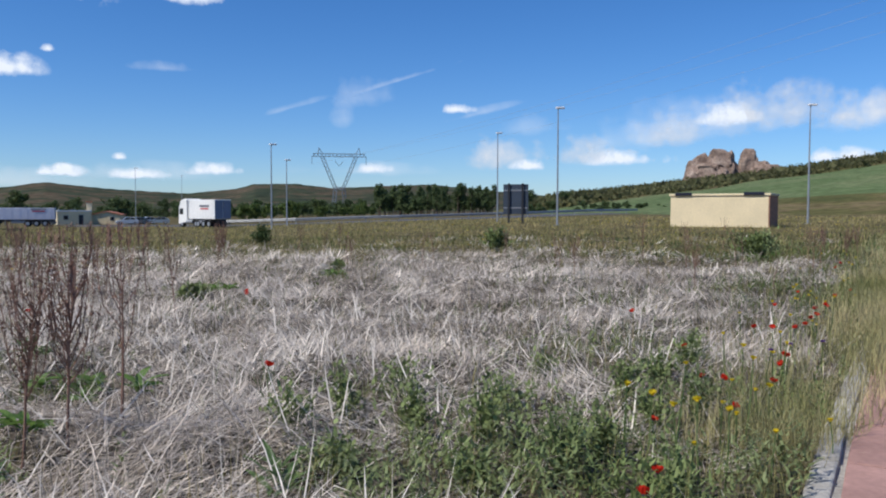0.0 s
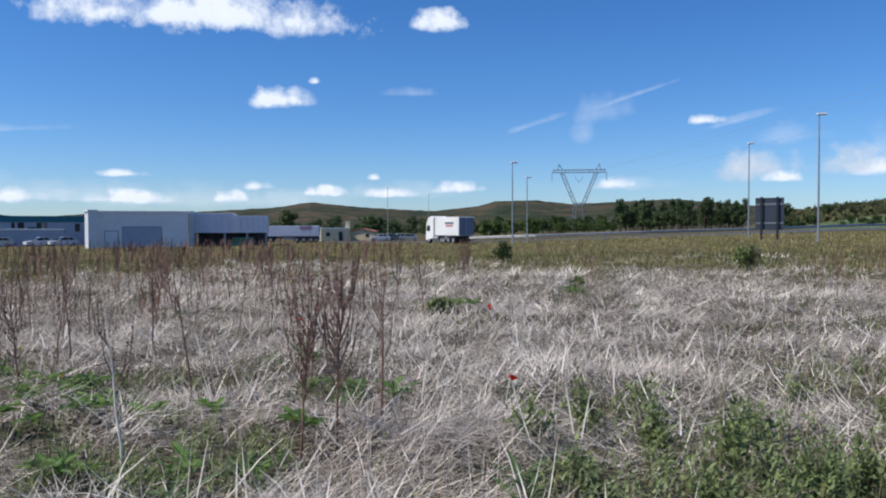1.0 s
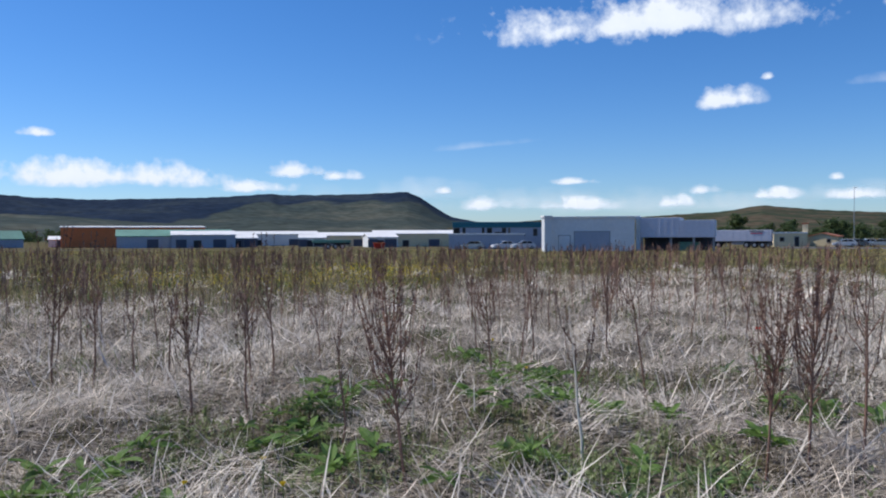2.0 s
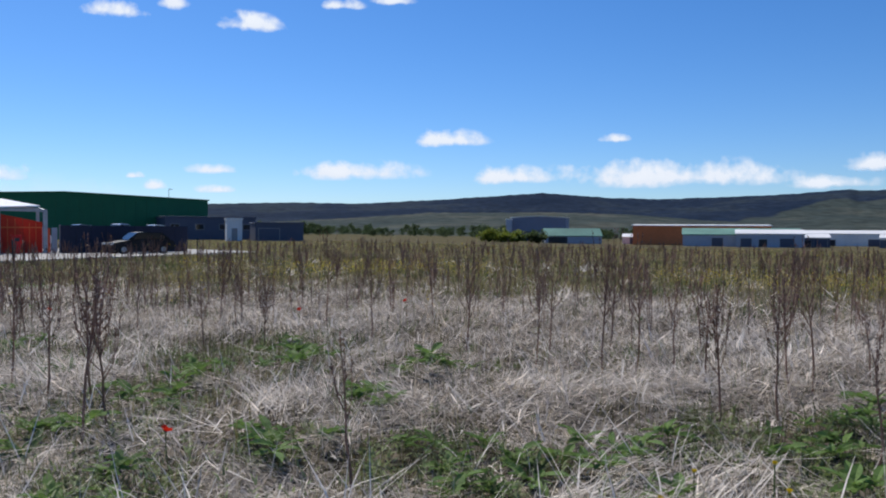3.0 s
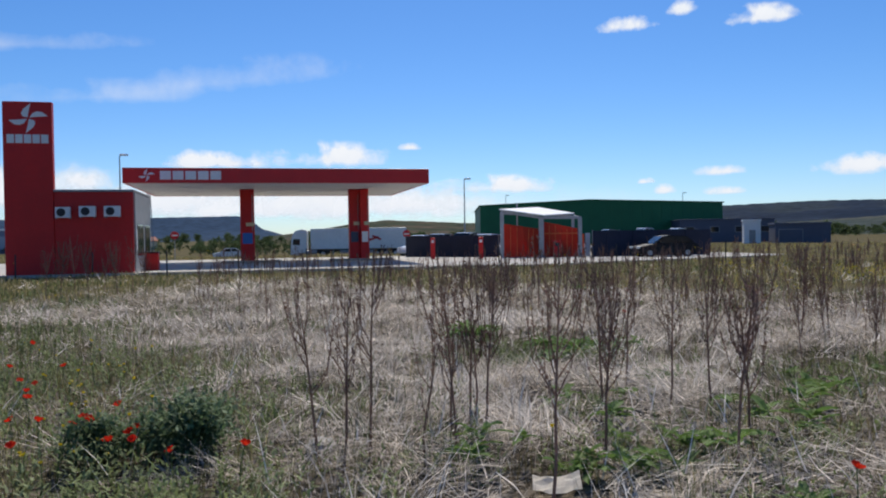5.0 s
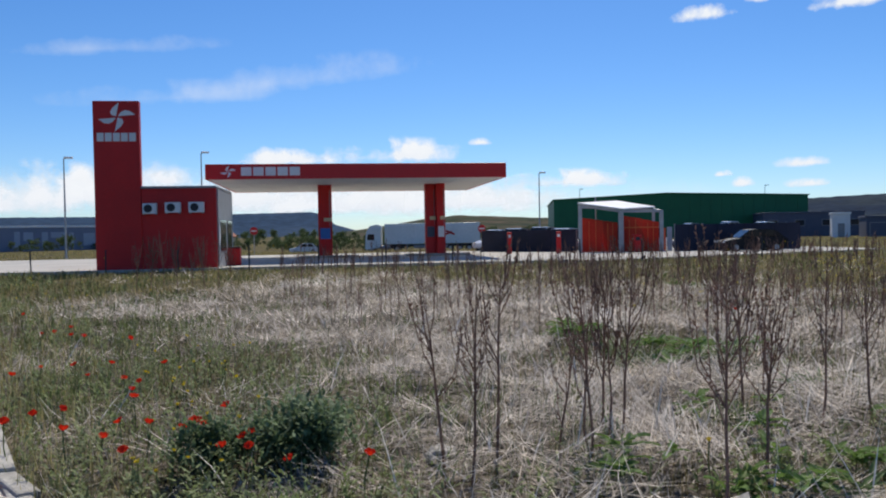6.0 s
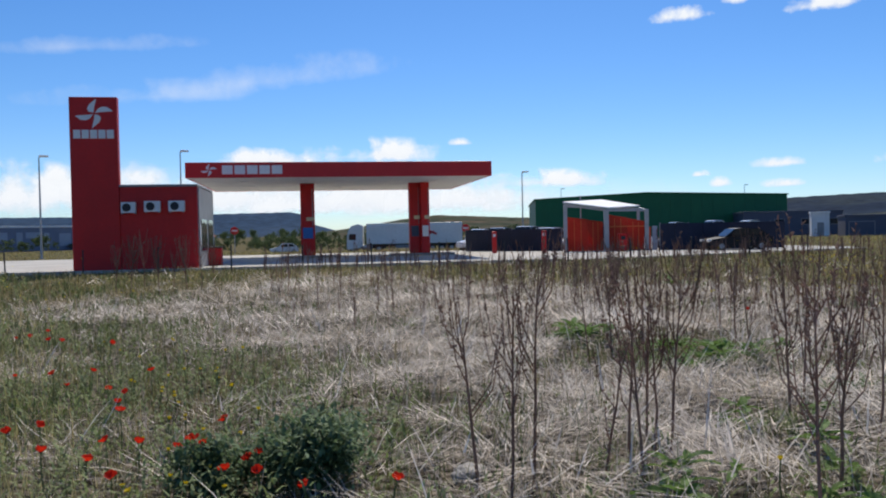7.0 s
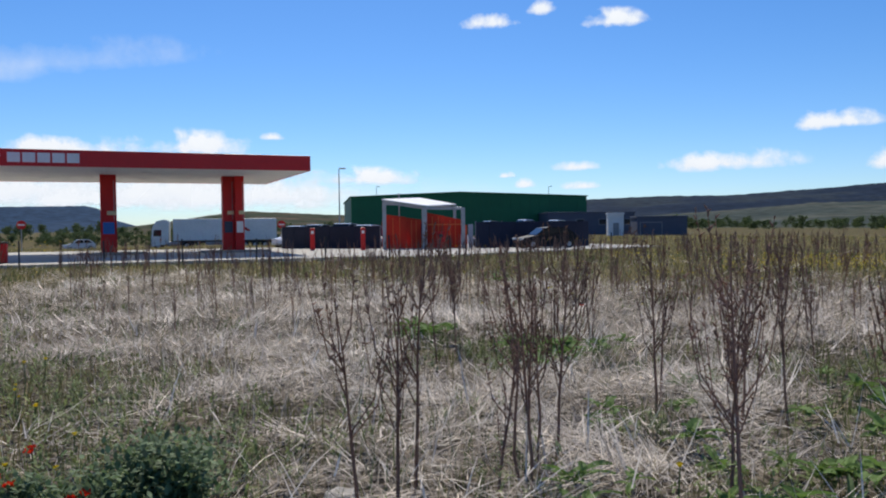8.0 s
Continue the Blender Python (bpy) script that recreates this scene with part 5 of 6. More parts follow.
ROSETTES = [(-5.7, 6.2), (-5.0, 5.0), (-4.3, 5.5), (-7.0, 6.7), (-2.7, 4.3), (-3.9, 4.0), (-6.4, 3.7), (-6.7, 4.5), (-5.6, 2.9), (-5.8, -2.7), (-5.75, -2.95), (-10.1, -1.6), (-8.7, -2.3), (-8.5, 0.4), (-5.6, 0.6), (-8.1, -1.4), (-5.7, -0.9), (-5.2, 1.0), (-10.1, -6.0), (-7.1, -0.4), (-5.4, 0.1), (-4.5, -1.7), (-5.1, -3.3), (-7.8, -2.4), (-5.5, -0.9)]
ROSETTES += [(-6.8, -0.3), (-10.8, -7.3), (-10.4, -5.5), (-8.9, -1.1), (-6.8, -2.1), (-10.9, -7.6), (-9.6, -5.3), (-10.2, -5.0), (-4.8, -3.9), (-6.9, -3.8), (-21.1, -9.5), (-2.5, 18.0), (-4.4, 14.0), (2.2, 32.3), (10.6, 28.4), (10.3, 25.1), (-3.1, 6.5), (-5.5, 1.9), (-4.4, 1.4), (-4.5, 0.5), (-8.4, 0.2), (-6.3, 4.1), (-4.3, 2.9), (-5.9, 3.0), (-5.4, 6.0), (-5.2, 5.6), (-5.9, 5.7)]


def band(x, y):
    """0 on the near straw, 1 where the olive growth of the farther field takes over."""
    b = np.degrees(np.arctan2(-x, y))
    start = np.interp(b, [-10, 10, 30, 40, 50, 65, 80, 96, 114, 122, 135, 150], [24, 26, 32, 24, 17, 13.5, 14, 16, 18, 20, 26, 21])
    return ramp01(np.hypot(x, y) + 2.2 * waves(x, y, 6, 71), start, start + 8)


def greenness(x, y):
    """How green the growth is, 0 to 1: lush along the pavement, in patches elsewhere."""
    s = into_field(x, y)
    g = 0.85 * np.exp(-np.clip(s, 0, 99) / np.interp(y, [-16, -8], [4.0, 1.5]))
    g = np.maximum(g, bump_at(x, y, [(0.9, 5.0, 2.3, 0.62), (2.8, 7.0, 2.2, 0.62), (-3.4, -6.8, 2.0, 1.1), (-3.3, -4.5, 1.0, 0.85), (-2.9, -5.7, 1.1, 1.0), (-4.6, -9.6, 3.0, 1.1), (-7.0, -13.8, 2.9, 0.9), (-11, -20, 3.0, 0.5), (-5.5, 5.8, 1.2, 0.75), (-5.6, 3.2, 1.6, 0.6), (-9.5, -1.5, 2.2, 0.65), (-10.2, -5.6, 1.8, 0.75), (-6.3, -2.2, 1.4, 0.6), (-3.0, 4.2, 0.9, 0.7), (10.5, 27, 5, 0.8), (7, 14, 3, 0.9)]))
    g = np.maximum(g, bump_at(x, y, [(px, py, 0.42, 1.0) for px, py in ROSETTES]))
    return np.clip(g + 0.34 * waves(x, y, 2.6, 17) + 0.26 * waves(x, y, 0.8, 18) - 0.02, 0, 1)


def blades(name, x, y, z, length, width, az, lean, curl, material, label, category):
    """Very many thin blades as one object."""
    n = len(x)
    h = np.stack([np.cos(az), np.sin(az), 0 * az], 1)
    up = np.array([0, 0, 1.0])
    base = np.stack([x, y, z], 1)
    mid = base + 0.5 * length[:, None] * (h * np.sin(lean)[:, None] + up * np.cos(lean)[:, None])
    l2 = lean + curl
    tip = mid + 0.5 * length[:, None] * (h * np.sin(l2)[:, None] + up * np.cos(l2)[:, None])
    w = np.stack([-np.sin(az), np.cos(az), 0 * az], 1) * width[:, None] * 0.5
    verts = np.stack([base - w, base + w, mid - w * 0.8, mid + w * 0.8, tip], 1).reshape(-1, 3)
    k = np.arange(n)[:, None] * 5
    faces = np.stack([k + [0, 1, 3], k + [0, 3, 2], k + [2, 3, 4]], 1).reshape(-1, 3)
    ob = new(name, raw_mesh(name, verts, faces, material))
    return tagged(ob, label, category, kind="stuff")


def thick(r, least, per):
    return np.maximum(least, r * per)


def heap(x, y):
    """How high the matted straw lies, in low uneven swells."""
    h = 0.11 + 0.10 * waves(x, y, 1.5, 29) + 0.06 * waves(x, y, 0.6, 30)
    return np.clip(h, 0.0, 0.32) * ramp01(into_field(x, y), 0.1, 1.2)


def grow_field():
    pi = math.pi
    # matted dead straw, lying in swathes
    for mt, n, seed in (("straw", 250000, 101), ("straw_grey", 210000, 102)):
        x, y, r, rng = scatter(n, 0.8, 42, -36, 172, seed)
        g = greenness(x, y)
        keep = rng.rand(len(x)) > g * 1.3 + 0.85 * band(x, y) + 0.36 * np.clip(waves(x, y, 0.75, 65) + 0.25 * waves(x, y, 2.2, 66), 0, 1) * (1 - 0.7 * ramp01(r, 8, 18))
        x, y, r = x[keep], y[keep], r[keep]
        m = len(x)
        flow = 2.6 * waves(x, y, 2.4, 23) + rng.normal(0, 0.7, m)
        lean = np.radians(rng.uniform(62, 100, m))
        # strands lie together in tufts
        tuft = (np.arange(m) // 16) * 16
        clump = rng.rand(m) < 0.72
        x = np.where(clump, x[tuft] + rng.normal(0, 0.045, m) * (1 + r[tuft] * 0.07), x)
        y = np.where(clump, y[tuft] + rng.normal(0, 0.045, m) * (1 + r[tuft] * 0.07), y)
        flow = np.where(clump, flow[tuft] + rng.normal(0, 0.28, m), flow)
        lean = np.where(clump, lean[tuft] + rng.normal(0, 0.10, m), lean)
        inside = open_field(x, y)
        x, y, flow, lean = x[inside], y[inside], flow[inside], lean[inside]
        m, r = len(x), np.hypot(x, y + 1)
        z = land(x, y) + heap(x, y) * rng.uniform(0.25, 1.15, m) + 0.01
        blades("straw_mat", x, y, z, rng.uniform(0.16, 0.55, m) * (1 + r * 0.008), thick(r, 0.0046, 0.00048) * rng.gamma(3.0, 0.36, m), flow, lean, rng.uniform(-0.35, 0.35, m), M[mt], "matted dead grey straw lying over the field", "dead grass")
    # fine litter of short broken straw
    for mt, n, seed in (("straw", 120000, 104), ("straw_grey", 170000, 105)):
        x, y, r, rng = scatter(n, 0.8, 24, -36, 172, seed, 0.9)
        keep = rng.rand(len(x)) > greenness(x, y) * 1.1 + 0.4 * waves(x, y, 0.75, 65) + 0.05 + 0.9 * band(x, y)
        x, y, r = x[keep], y[keep], r[keep]
        m = len(x)
        az, lean = rng.uniform(0, 2 * pi, m), np.radians(rng.uniform(45, 100, m))
        L = rng.uniform(0.06, 0.26, m)
        p = np.stack([x, y, land(x, y) + heap(x, y) * rng.uniform(0.0, 1.0, m)], 1)
        w = np.stack([-np.sin(az), np.cos(az), 0 * az], 1) * (thick(r, 0.0055, 0.0009) * 0.5)[:, None]
        tip = p + np.stack([np.cos(az) * np.sin(lean), np.sin(az) * np.sin(lean), np.cos(lean)], 1) * L[:, None]
        verts = np.stack([p - w, p + w, tip], 1).reshape(-1, 3)
        tagged(new("straw_litter", raw_mesh("straw_litter", verts, np.arange(3 * m).reshape(-1, 3), M[mt])), "fine grey litter of broken straw on the soil", "dead grass", kind="stuff")
    # standing dead straw
    x, y, r, rng = scatter(30000, 2.2, 45, -36, 172, 111)
    g = greenness(x, y)
    keep = rng.rand(len(x)) > g * 1.1 + 0.92 * band(x, y) + 0.3 * waves(x, y, 3.5, 31)
    x, y, r = x[keep], y[keep], r[keep]
    m = len(x)
    blades("standing_straw", x, y, land(x, y), rng.uniform(0.15, 0.55, m) * (1 - 0.5 * ramp01(r, 6, 18)), thick(r, 0.004, 0.0005), rng.uniform(0, 2 * pi, m), np.radians(rng.gamma(3.0, 13, m)), rng.uniform(0, 0.7, m), M["straw"], "pale dead grass stems standing in the field", "dead grass")
    # broken thick pale stems
    x, y, r, rng = scatter(15000, 2.6, 13, -36, 172, 113)
    keep = rng.rand(len(x)) > greenness(x, y) * 1.5 + 0.9 * band(x, y)
    x, y, r = x[keep], y[keep], r[keep]
    m = len(x)
    blades("broken_stems", x, y, land(x, y) + heap(x, y) * rng.uniform(0.4, 1.2, m) + 0.02, rng.uniform(0.15, 0.6, m), thick(r, 0.0075, 0.0009) * rng.uniform(0.5, 1.6, m), rng.uniform(0, 2 * pi, m), np.radians(rng.uniform(35, 98, m)), rng.uniform(-0.2, 0.3, m), M["stalk_pale"], "broken pale hollow plant stems lying about", "dead stems")
    # green grass
    x, y, r, rng = scatter(240000, 0.8, 50, -36, 172, 121)
    g = greenness(x, y)
    keep = rng.rand(len(x)) < g * 0.95 + 0.03 + 0.16 * band(x, y)
    x, y, r = x[keep], y[keep], r[keep]
    m = len(x)
    blades("green_grass", x, y, land(x, y), rng.uniform(0.10, 0.36, m), thick(r, 0.005, 0.0009), rng.uniform(0, 2 * pi, m), np.radians(rng.gamma(2.2, 9, m)), rng.uniform(0, 0.9, m), M["grass"], "green grass growing through the dead straw", "grass")
    # ripe wild oats, olive and tan
    x, y, r, rng = scatter(270000, 2.5, 125, -36, 172, 131, 0.85)
    s = into_field(x, y)
    want = 0.9 * band(x, y) + 0.4 * np.exp(-np.clip(s, 0, 99) / 1.5) + 0.04
    keep = rng.rand(len(x)) < want * (0.85 + 0.3 * waves(x, y, 9, 37))
    x, y, r = x[keep], y[keep], r[keep]
    m = len(x)
    blades("wild_oats", x, y, land(x, y), rng.uniform(0.15, 0.55, m) * (1 - 0.35 * ramp01(r, 10, 40)) * (0.8 + 0.4 * waves(x, y, 3.5, 63)), thick(r, 0.004, 0.0006), rng.uniform(0, 2 * pi, m), np.radians(rng.gamma(2.0, 8, m)), rng.uniform(0, 0.8, m), M["oats"], "olive and tan wild oats in the farther field", "grass")
    # tall grass leaning over the kerb
    rng = np.random.RandomState(137)
    close = np.nonzero((EDGE_LINE[:-1, 1] > 5.0) & (EDGE_LINE[:-1, 1] < 17))[0]
    k = np.concatenate([rng.randint(0, len(EDGE_LINE) - 1, 30000), rng.choice(close, 20000)])
    p = EDGE_LINE[k] + (EDGE_LINE[k + 1] - EDGE_LINE[k]) * rng.rand(len(k), 1)
    t = EDGE_LINE[k + 1] - EDGE_LINE[k]
    t /= np.linalg.norm(t, axis=1)[:, None]
    off = np.abs(rng.normal(0, 1, len(k))) * np.where(p[:, 1] < 0, 0.9, 0.45) - 0.30 * ramp01(p[:, 1], 4.7, 5.8)
    x, y = p[:, 0] + t[:, 1] * off, p[:, 1] - t[:, 0] * off
    r = np.hypot(x, y + 1)
    keep = (((y > 4.2) & (y < 40)) | ((y < -6) & (y > -24))) & (into_field(x, y) > -0.32) & (rng.rand(len(x)) < 0.6 + 0.5 * waves(x, y, 1.4, 39))
    x, y, r = x[keep], y[keep], r[keep]
    m = len(x)
    blades("verge_grass", x, y, land(x, y) + 0.02, rng.uniform(0.12, 0.52, m) * np.where(y < 0, 0.6, 1.0), thick(r, 0.005, 0.0007), rng.uniform(0, 2 * pi, m), np.radians(rng.gamma(2.2, 9, m)), rng.uniform(0, 0.9, m), M["verge"], "tall olive and tan grass overhanging the kerb", "grass")
    # leafy weeds: many small leaves up short stems
    x, y, r, rng = scatter(36000, 2.2, 42, -36, 172, 141)
    g = greenness(x, y)
    keep = rng.rand(len(x)) < ramp01(g, 0.28, 0.85) + 0.015
    x, y, r = x[keep], y[keep], r[keep]
    tall = rng.uniform(0.06, 0.42, len(x)) * (0.4 + 0.6 * ramp01(into_field(x, y), 5.5, 3.0))
    k = 13
    X, Y, R, T = (np.repeat(v, k) for v in (x, y, r, tall))
    f = np.tile(np.linspace(0.12, 1.0, k), len(x))
    m = len(X)
    az = rng.uniform(0, 2 * pi, m)
    X, Y = X + np.cos(az) * 0.012 + rng.normal(0, 0.02, m) * f, Y + np.sin(az) * 0.012 + rng.normal(0, 0.02, m) * f
    blades("leafy_weeds", X, Y, land(X, Y) + T * f, rng.uniform(0.04, 0.11, m) * (1.25 - 0.6 * f), thick(R, 0.018, 0.0016) * (1.2 - 0.5 * f), az, np.radians(rng.uniform(25, 80, m)), rng.uniform(0.1, 0.8, m), M["weed"], "clumps of low leafy green weeds", "weeds")
    # mustard in flower
    x, y, r, rng = scatter(16000, 13, 75, -36, 165, 151, 0.9)
    keep = rng.rand(len(x)) < np.clip(0.5 * waves(x, y, 9, 53) + 0.12, 0, 1)
    x, y, r = x[keep], y[keep], r[keep]
    m = len(x)
    blades("mustard_bloom", x, y, land(x, y) + rng.uniform(0.35, 0.8, m), thick(r, 0.03, 0.0012), thick(r, 0.03, 0.0011), rng.uniform(0, 2 * pi, m), np.radians(rng.uniform(20, 90, m)), rng.uniform(0, 0.6, m), M["yellow"], "scattered yellow mustard blossoms", "wildflowers")
    x, y, r, rng = scatter(30000, 14, 36, 34, 104, 153, 1.2)
    keep = rng.rand(len(x)) < np.clip(0.75 * waves(x, y, 7, 59) + 0.25, 0, 1) * band(x, y)
    x, y, r = x[keep], y[keep], r[keep]
    m = len(x)
    blades("mustard_bloom", x, y, land(x, y) + rng.uniform(0.15, 0.55, m), thick(r, 0.02, 0.0012), thick(r, 0.02, 0.0011), rng.uniform(0, 2 * pi, m), np.radians(rng.uniform(20, 90, m)), rng.uniform(0, 0.6, m), M["yellow"], "drifts of yellow mustard in the middle of the field", "wildflowers")
    # far dead stalks
    x, y, r, rng = scatter(3800, 13, 70, 20, 140, 161, 0.8)
    keep = rng.rand(len(x)) < 0.55 + 0.5 * waves(x, y, 8, 57)
    x, y, r = x[keep], y[keep], r[keep]
    k = 9
    X, Y, R = (np.repeat(v, k) for v in (x, y, r))
    H = np.repeat(rng.uniform(0.6, 1.25, len(x)), k)
    m = len(X)
    f = np.tile(np.concatenate([[0.0], np.linspace(0.3, 0.8, k - 1)]), len(x))
    blades("distant_stalks", X, Y, land(X, Y) + H * f, np.where(f == 0, H, H * 0.36), np.where(f == 0, thick(R, 0.012, 0.0008), thick(R, 0.006, 0.0007)), rng.uniform(0, 2 * pi, m), np.where(f == 0, 0.06, 0.5), np.where(f == 0, 0.02, -0.25), M["stalk"], "brown dead weed stalks standing far across the field", "dead stalks")


grow_field()


# ---- dead stalks, one by one ----
def stalk_kind(seed, tall, bushy, pale=False):
    rng = random.Random(seed)
    lean = Vector((rng.uniform(-0.10, 0.10), rng.uniform(-0.10, 0.10), 0))
    line = [Vector((0, 0, 0)) + Vector((0, 0, tall * t)) + lean * (t * t) * tall + Vector((rng.uniform(-1, 1), rng.uniform(-1, 1), 0)) * 0.012 for t in (0, 0.2, 0.4, 0.6, 0.8, 1.0)]
    stem = rod(bmesh.new(), line, [0.011, 0.010, 0.0085, 0.0065, 0.0045, 0.002], 5)
    twigs = bmesh.new()

    def where(t):
        k = min(int(t * 5), 4)
        return line[k].lerp(line[k + 1], t * 5 - k)

    for k in range(bushy):
        t = rng.uniform(0.36, 0.86)
        p, a = where(t), rng.uniform(0, 6.283)
        ll = min(tall * rng.uniform(0.24, 0.46), tall * (1.05 - t) + 0.1)
        out = Vector((math.cos(a), math.sin(a), 0)) * rng.uniform(0.6, 1.2)
        q, e = p + out * ll * 0.24 + Vector((0, 0, ll * 0.34)), p + out * ll * 0.36 + Vector((0, 0, ll))
        rod(twigs, [p, q, e], [0.0042, 0.0034, 0.0016], 3, False)
        for j in range(13):
            f = rng.uniform(0.25, 1.0)
            c = q.lerp(e, f) if j % 4 else p.lerp(q, f)
            d = Vector((rng.uniform(-1, 1), rng.uniform(-1, 1), rng.uniform(0.2, 1.4))).normalized() * rng.uniform(0.010, 0.030)
            rod(twigs, [c, c + d], [0.0058, 0.0026], 3, False)
    return stem, twigs


STALKS = []
for k in range(9):
    tall = (1.3, 1.15, 1.42, 1.05, 1.25, 0.95, 1.35, 1.1, 1.2)[k]
    a, b = stalk_kind(300 + k, tall, (14, 8, 16, 6, 40, 5, 11, 18, 8)[k])
    mt = M["stalk_pale"] if k == 8 else M["stalk"]
    STALKS.append((mesh_of("stem", a, mt), mesh_of("seed_head", b, M["stalk"]), tall))


def dead_stalk(x, y, k, size=1.0):
    lab = ("tall brown dead weed stalk with upswept branches", "thin bare dead stalk with few twigs", "bushy reddish-brown dead weed stalk")[0 if k in (0, 2, 6) else 1 if k in (1, 3, 5, 8) else 2]
    ob = thing("dead_stalk", pose(x, y, float(land(x, y)) - 0.02, random.uniform(-5, 5), random.uniform(-5, 5), random.uniform(0, 360)) @ Matrix.Scale(size, 4), lab, "dead weed", "dead weed stalks")
    part("stem", STALKS[k][0], None, ob)
    part("seed_head", STALKS[k][1], None, ob)


NEAR_STALKS = [(-4.4, -4.7), (-4.3, -4.85), (-4.8, -4.8), (-4.8, -4.3), (-5.1, -4.2), (-5.5, -4.2), (-5.55, -4.3), (-5.5, -3.2), (-7.1, -3.2), (-11.0, -5.2), (-12.2, -12.1), (-5.3, -4.35), (-5.6, -4.4), (-4.4, -3.1), (-7.9, -3.9), (-6.1, -2.3), (-7.3, -2.9), (-12.8, -2.6), (-13.2, -1.3), (-13.5, -0.2), (-7.0, -3.8), (-5.6, -2.3), (-4.75, -0.3), (-13.1, 0.5), (-9.8, 0.8), (-15.0, 1.9), (-9.5, 1.8), (-15.2, 3.4), (-10.4, 2.8), (-8.5, 2.6), (-8.3, 3.3), (-11.1, -5.4)]
NEAR_STALKS += [(-2.35, 4.95), (-2.15, 5.3), (-4.1, 3.1), (-5.3, 3.45), (-6.6, 3.3), (-7.7, 4.2), (-8.0, 5.0), (-6.1, 5.9), (-3.55, 4.2), (-4.6, 6.5), (-2.5, 4.7), (-6.7, 7.2), (-3.8, 11.3), (-7.1, 9.3), (-7.9, 8.9), (-4.3, 33.0), (5.8, 23.1), (6.4, 20.9), (10.3, 29.3), (-0.6, 22.9), (-9.2, 1.6), (-8.4, 2.2), (-9.0, 3.2), (-6.6, 2.8), (-7.6, 3.9), (-12.1, 7.1), (-9.6, 6.9), (-16.6, -0.9)]
for k, (x, y) in enumerate(NEAR_STALKS):
    dead_stalk(x, y, 4 if (x, y) in ((-4.1, 3.1), (-2.5, 4.7), (-2.35, 4.95)) else 8 if (x, y) == (-3.55, 4.2) else (0, 1, 6, 3, 0, 2, 5, 7)[k % 8], random.uniform(0.88, 1.08))
sx, sy, sr, srng = scatter(85, 10, 28, 22, 122, 171, 1.1)
for k in range(len(sx)):
    dead_stalk(float(sx[k]), float(sy[k]), int(srng.randint(0, 8)), float(srng.uniform(0.7, 1.0)))
sx, sy, sr, srng = scatter(30, 16, 30, -30, 20, 173, 1.0)
for k in range(len(sx)):
    dead_stalk(float(sx[k]), float(sy[k]), int(srng.randint(0, 8)), float(srng.uniform(0.7, 0.95)))

for k in range(8):
    q = radians(142.5 + 0.9 * k)
    d = random.uniform(22, 27)
    dead_stalk(-0.38 - math.sin(q) * d, -2.0 + math.cos(q) * d, (4, 2, 4, 7)[k % 4], random.uniform(1.0, 1.25))


# ---- flowers and broad-leaved plants ----
def petal_mesh():
    bm = bmesh.new()
    rows = []
    for j, (u, w, z) in enumerate(((0.0, 0.006, 0.0), (0.4, 0.026, 0.012), (0.8, 0.034, 0.024), (1.0, 0.020, 0.036))):
        rows.append([bm.verts.new((s * w, u * 0.042, z + abs(s) * 0.006)) for s in (-1, 0, 1)])
    for a, b in zip(rows, rows[1:]):
        for i in range(2):
            bm.faces.new((a[i], a[i + 1], b[i + 1], b[i]))
    return bm


PETAL = {c: mesh_of("petal", petal_mesh(), M[c]) for c in ("poppy", "yellow", "mauve")}
FLOWER_STEM = mesh_of("stem", rod(bmesh.new(), [(0, 0, 0), (0.015, 0.0, 0.5), (0, 0, 1.0)], [0.006, 0.005, 0.004], 4), M["stem"])
HEART = mesh_of("heart", rod(bmesh.new(), [(0, 0, 0), (0, 0, 0.012)], [0.009, 0.007], 6), M["dark"])
HEART_Y = mesh_of("heart", rod(bmesh.new(), [(0, 0, 0), (0, 0, 0.01)], [0.01, 0.008], 6), M["yellow"])


def flower(x, y, h, color, petals, size, label, name, tilt=30):
    ob = thing(name, pose(x, y, float(land(x, y)), random.uniform(-6, 6), random.uniform(-6, 6), random.uniform(0, 360)), label, "flower", label)
    part("stem", FLOWER_STEM, None, ob, "", Matrix.Diagonal((1, 1, h, 1)))
    top = pose(0, 0, h, random.uniform(-tilt, tilt), random.uniform(-tilt, tilt), 0)
    for k in range(petals):
        part("petal", PETAL[color], None, ob, "", top @ pose(0, 0, 0, random.uniform(-5, 25), 0, 360 * k / petals + random.uniform(-8, 8)) @ Matrix.Scale(size, 4))
    part("heart", HEART if color == "poppy" else HEART_Y, None, ob, "", top)


POPPIES = [(-2.7, -7.4), (-3.0, -6.7), (-3.3, -7.0), (-3.3, -6.7), (-3.5, -6.6), (-3.5, -6.4), (-3.52, -6.3), (-3.4, -6.0), (-3.6, -6.0), (-3.6, -5.9), (-3.4, -5.7), (-3.5, -5.4), (-3.7, -5.0), (-3.8, -9.8), (-6.3, -13.5), (-6.1, -12.8), (-5.8, -13.1), (-6.6, -15.8), (-6.2, -11.8), (-5.1, -9.2), (-4.2, -7.0), (-1.35, 6.1)]
POPPIES += [(2.3, 7.6), (3.5, 8.9), (2.5, 10.3), (2.0, 6.1), (2.8, 6.5), (2.9, 6.7), (2.1, 6.0), (2.0, 5.4), (1.1, 3.9), (0.9, 3.6), (9.1, 18.4), (9.6, 19.2), (6.3, 12.7), (-3.1, 12.7), (-5.4, 10.3), (-3.2, 13.1), (-5.0, -1.5), (-13.8, 0.0), (-13.1, -5.8), (-12.7, -1.7), (-3.1, -7.9), (-2.95, -7.1)]
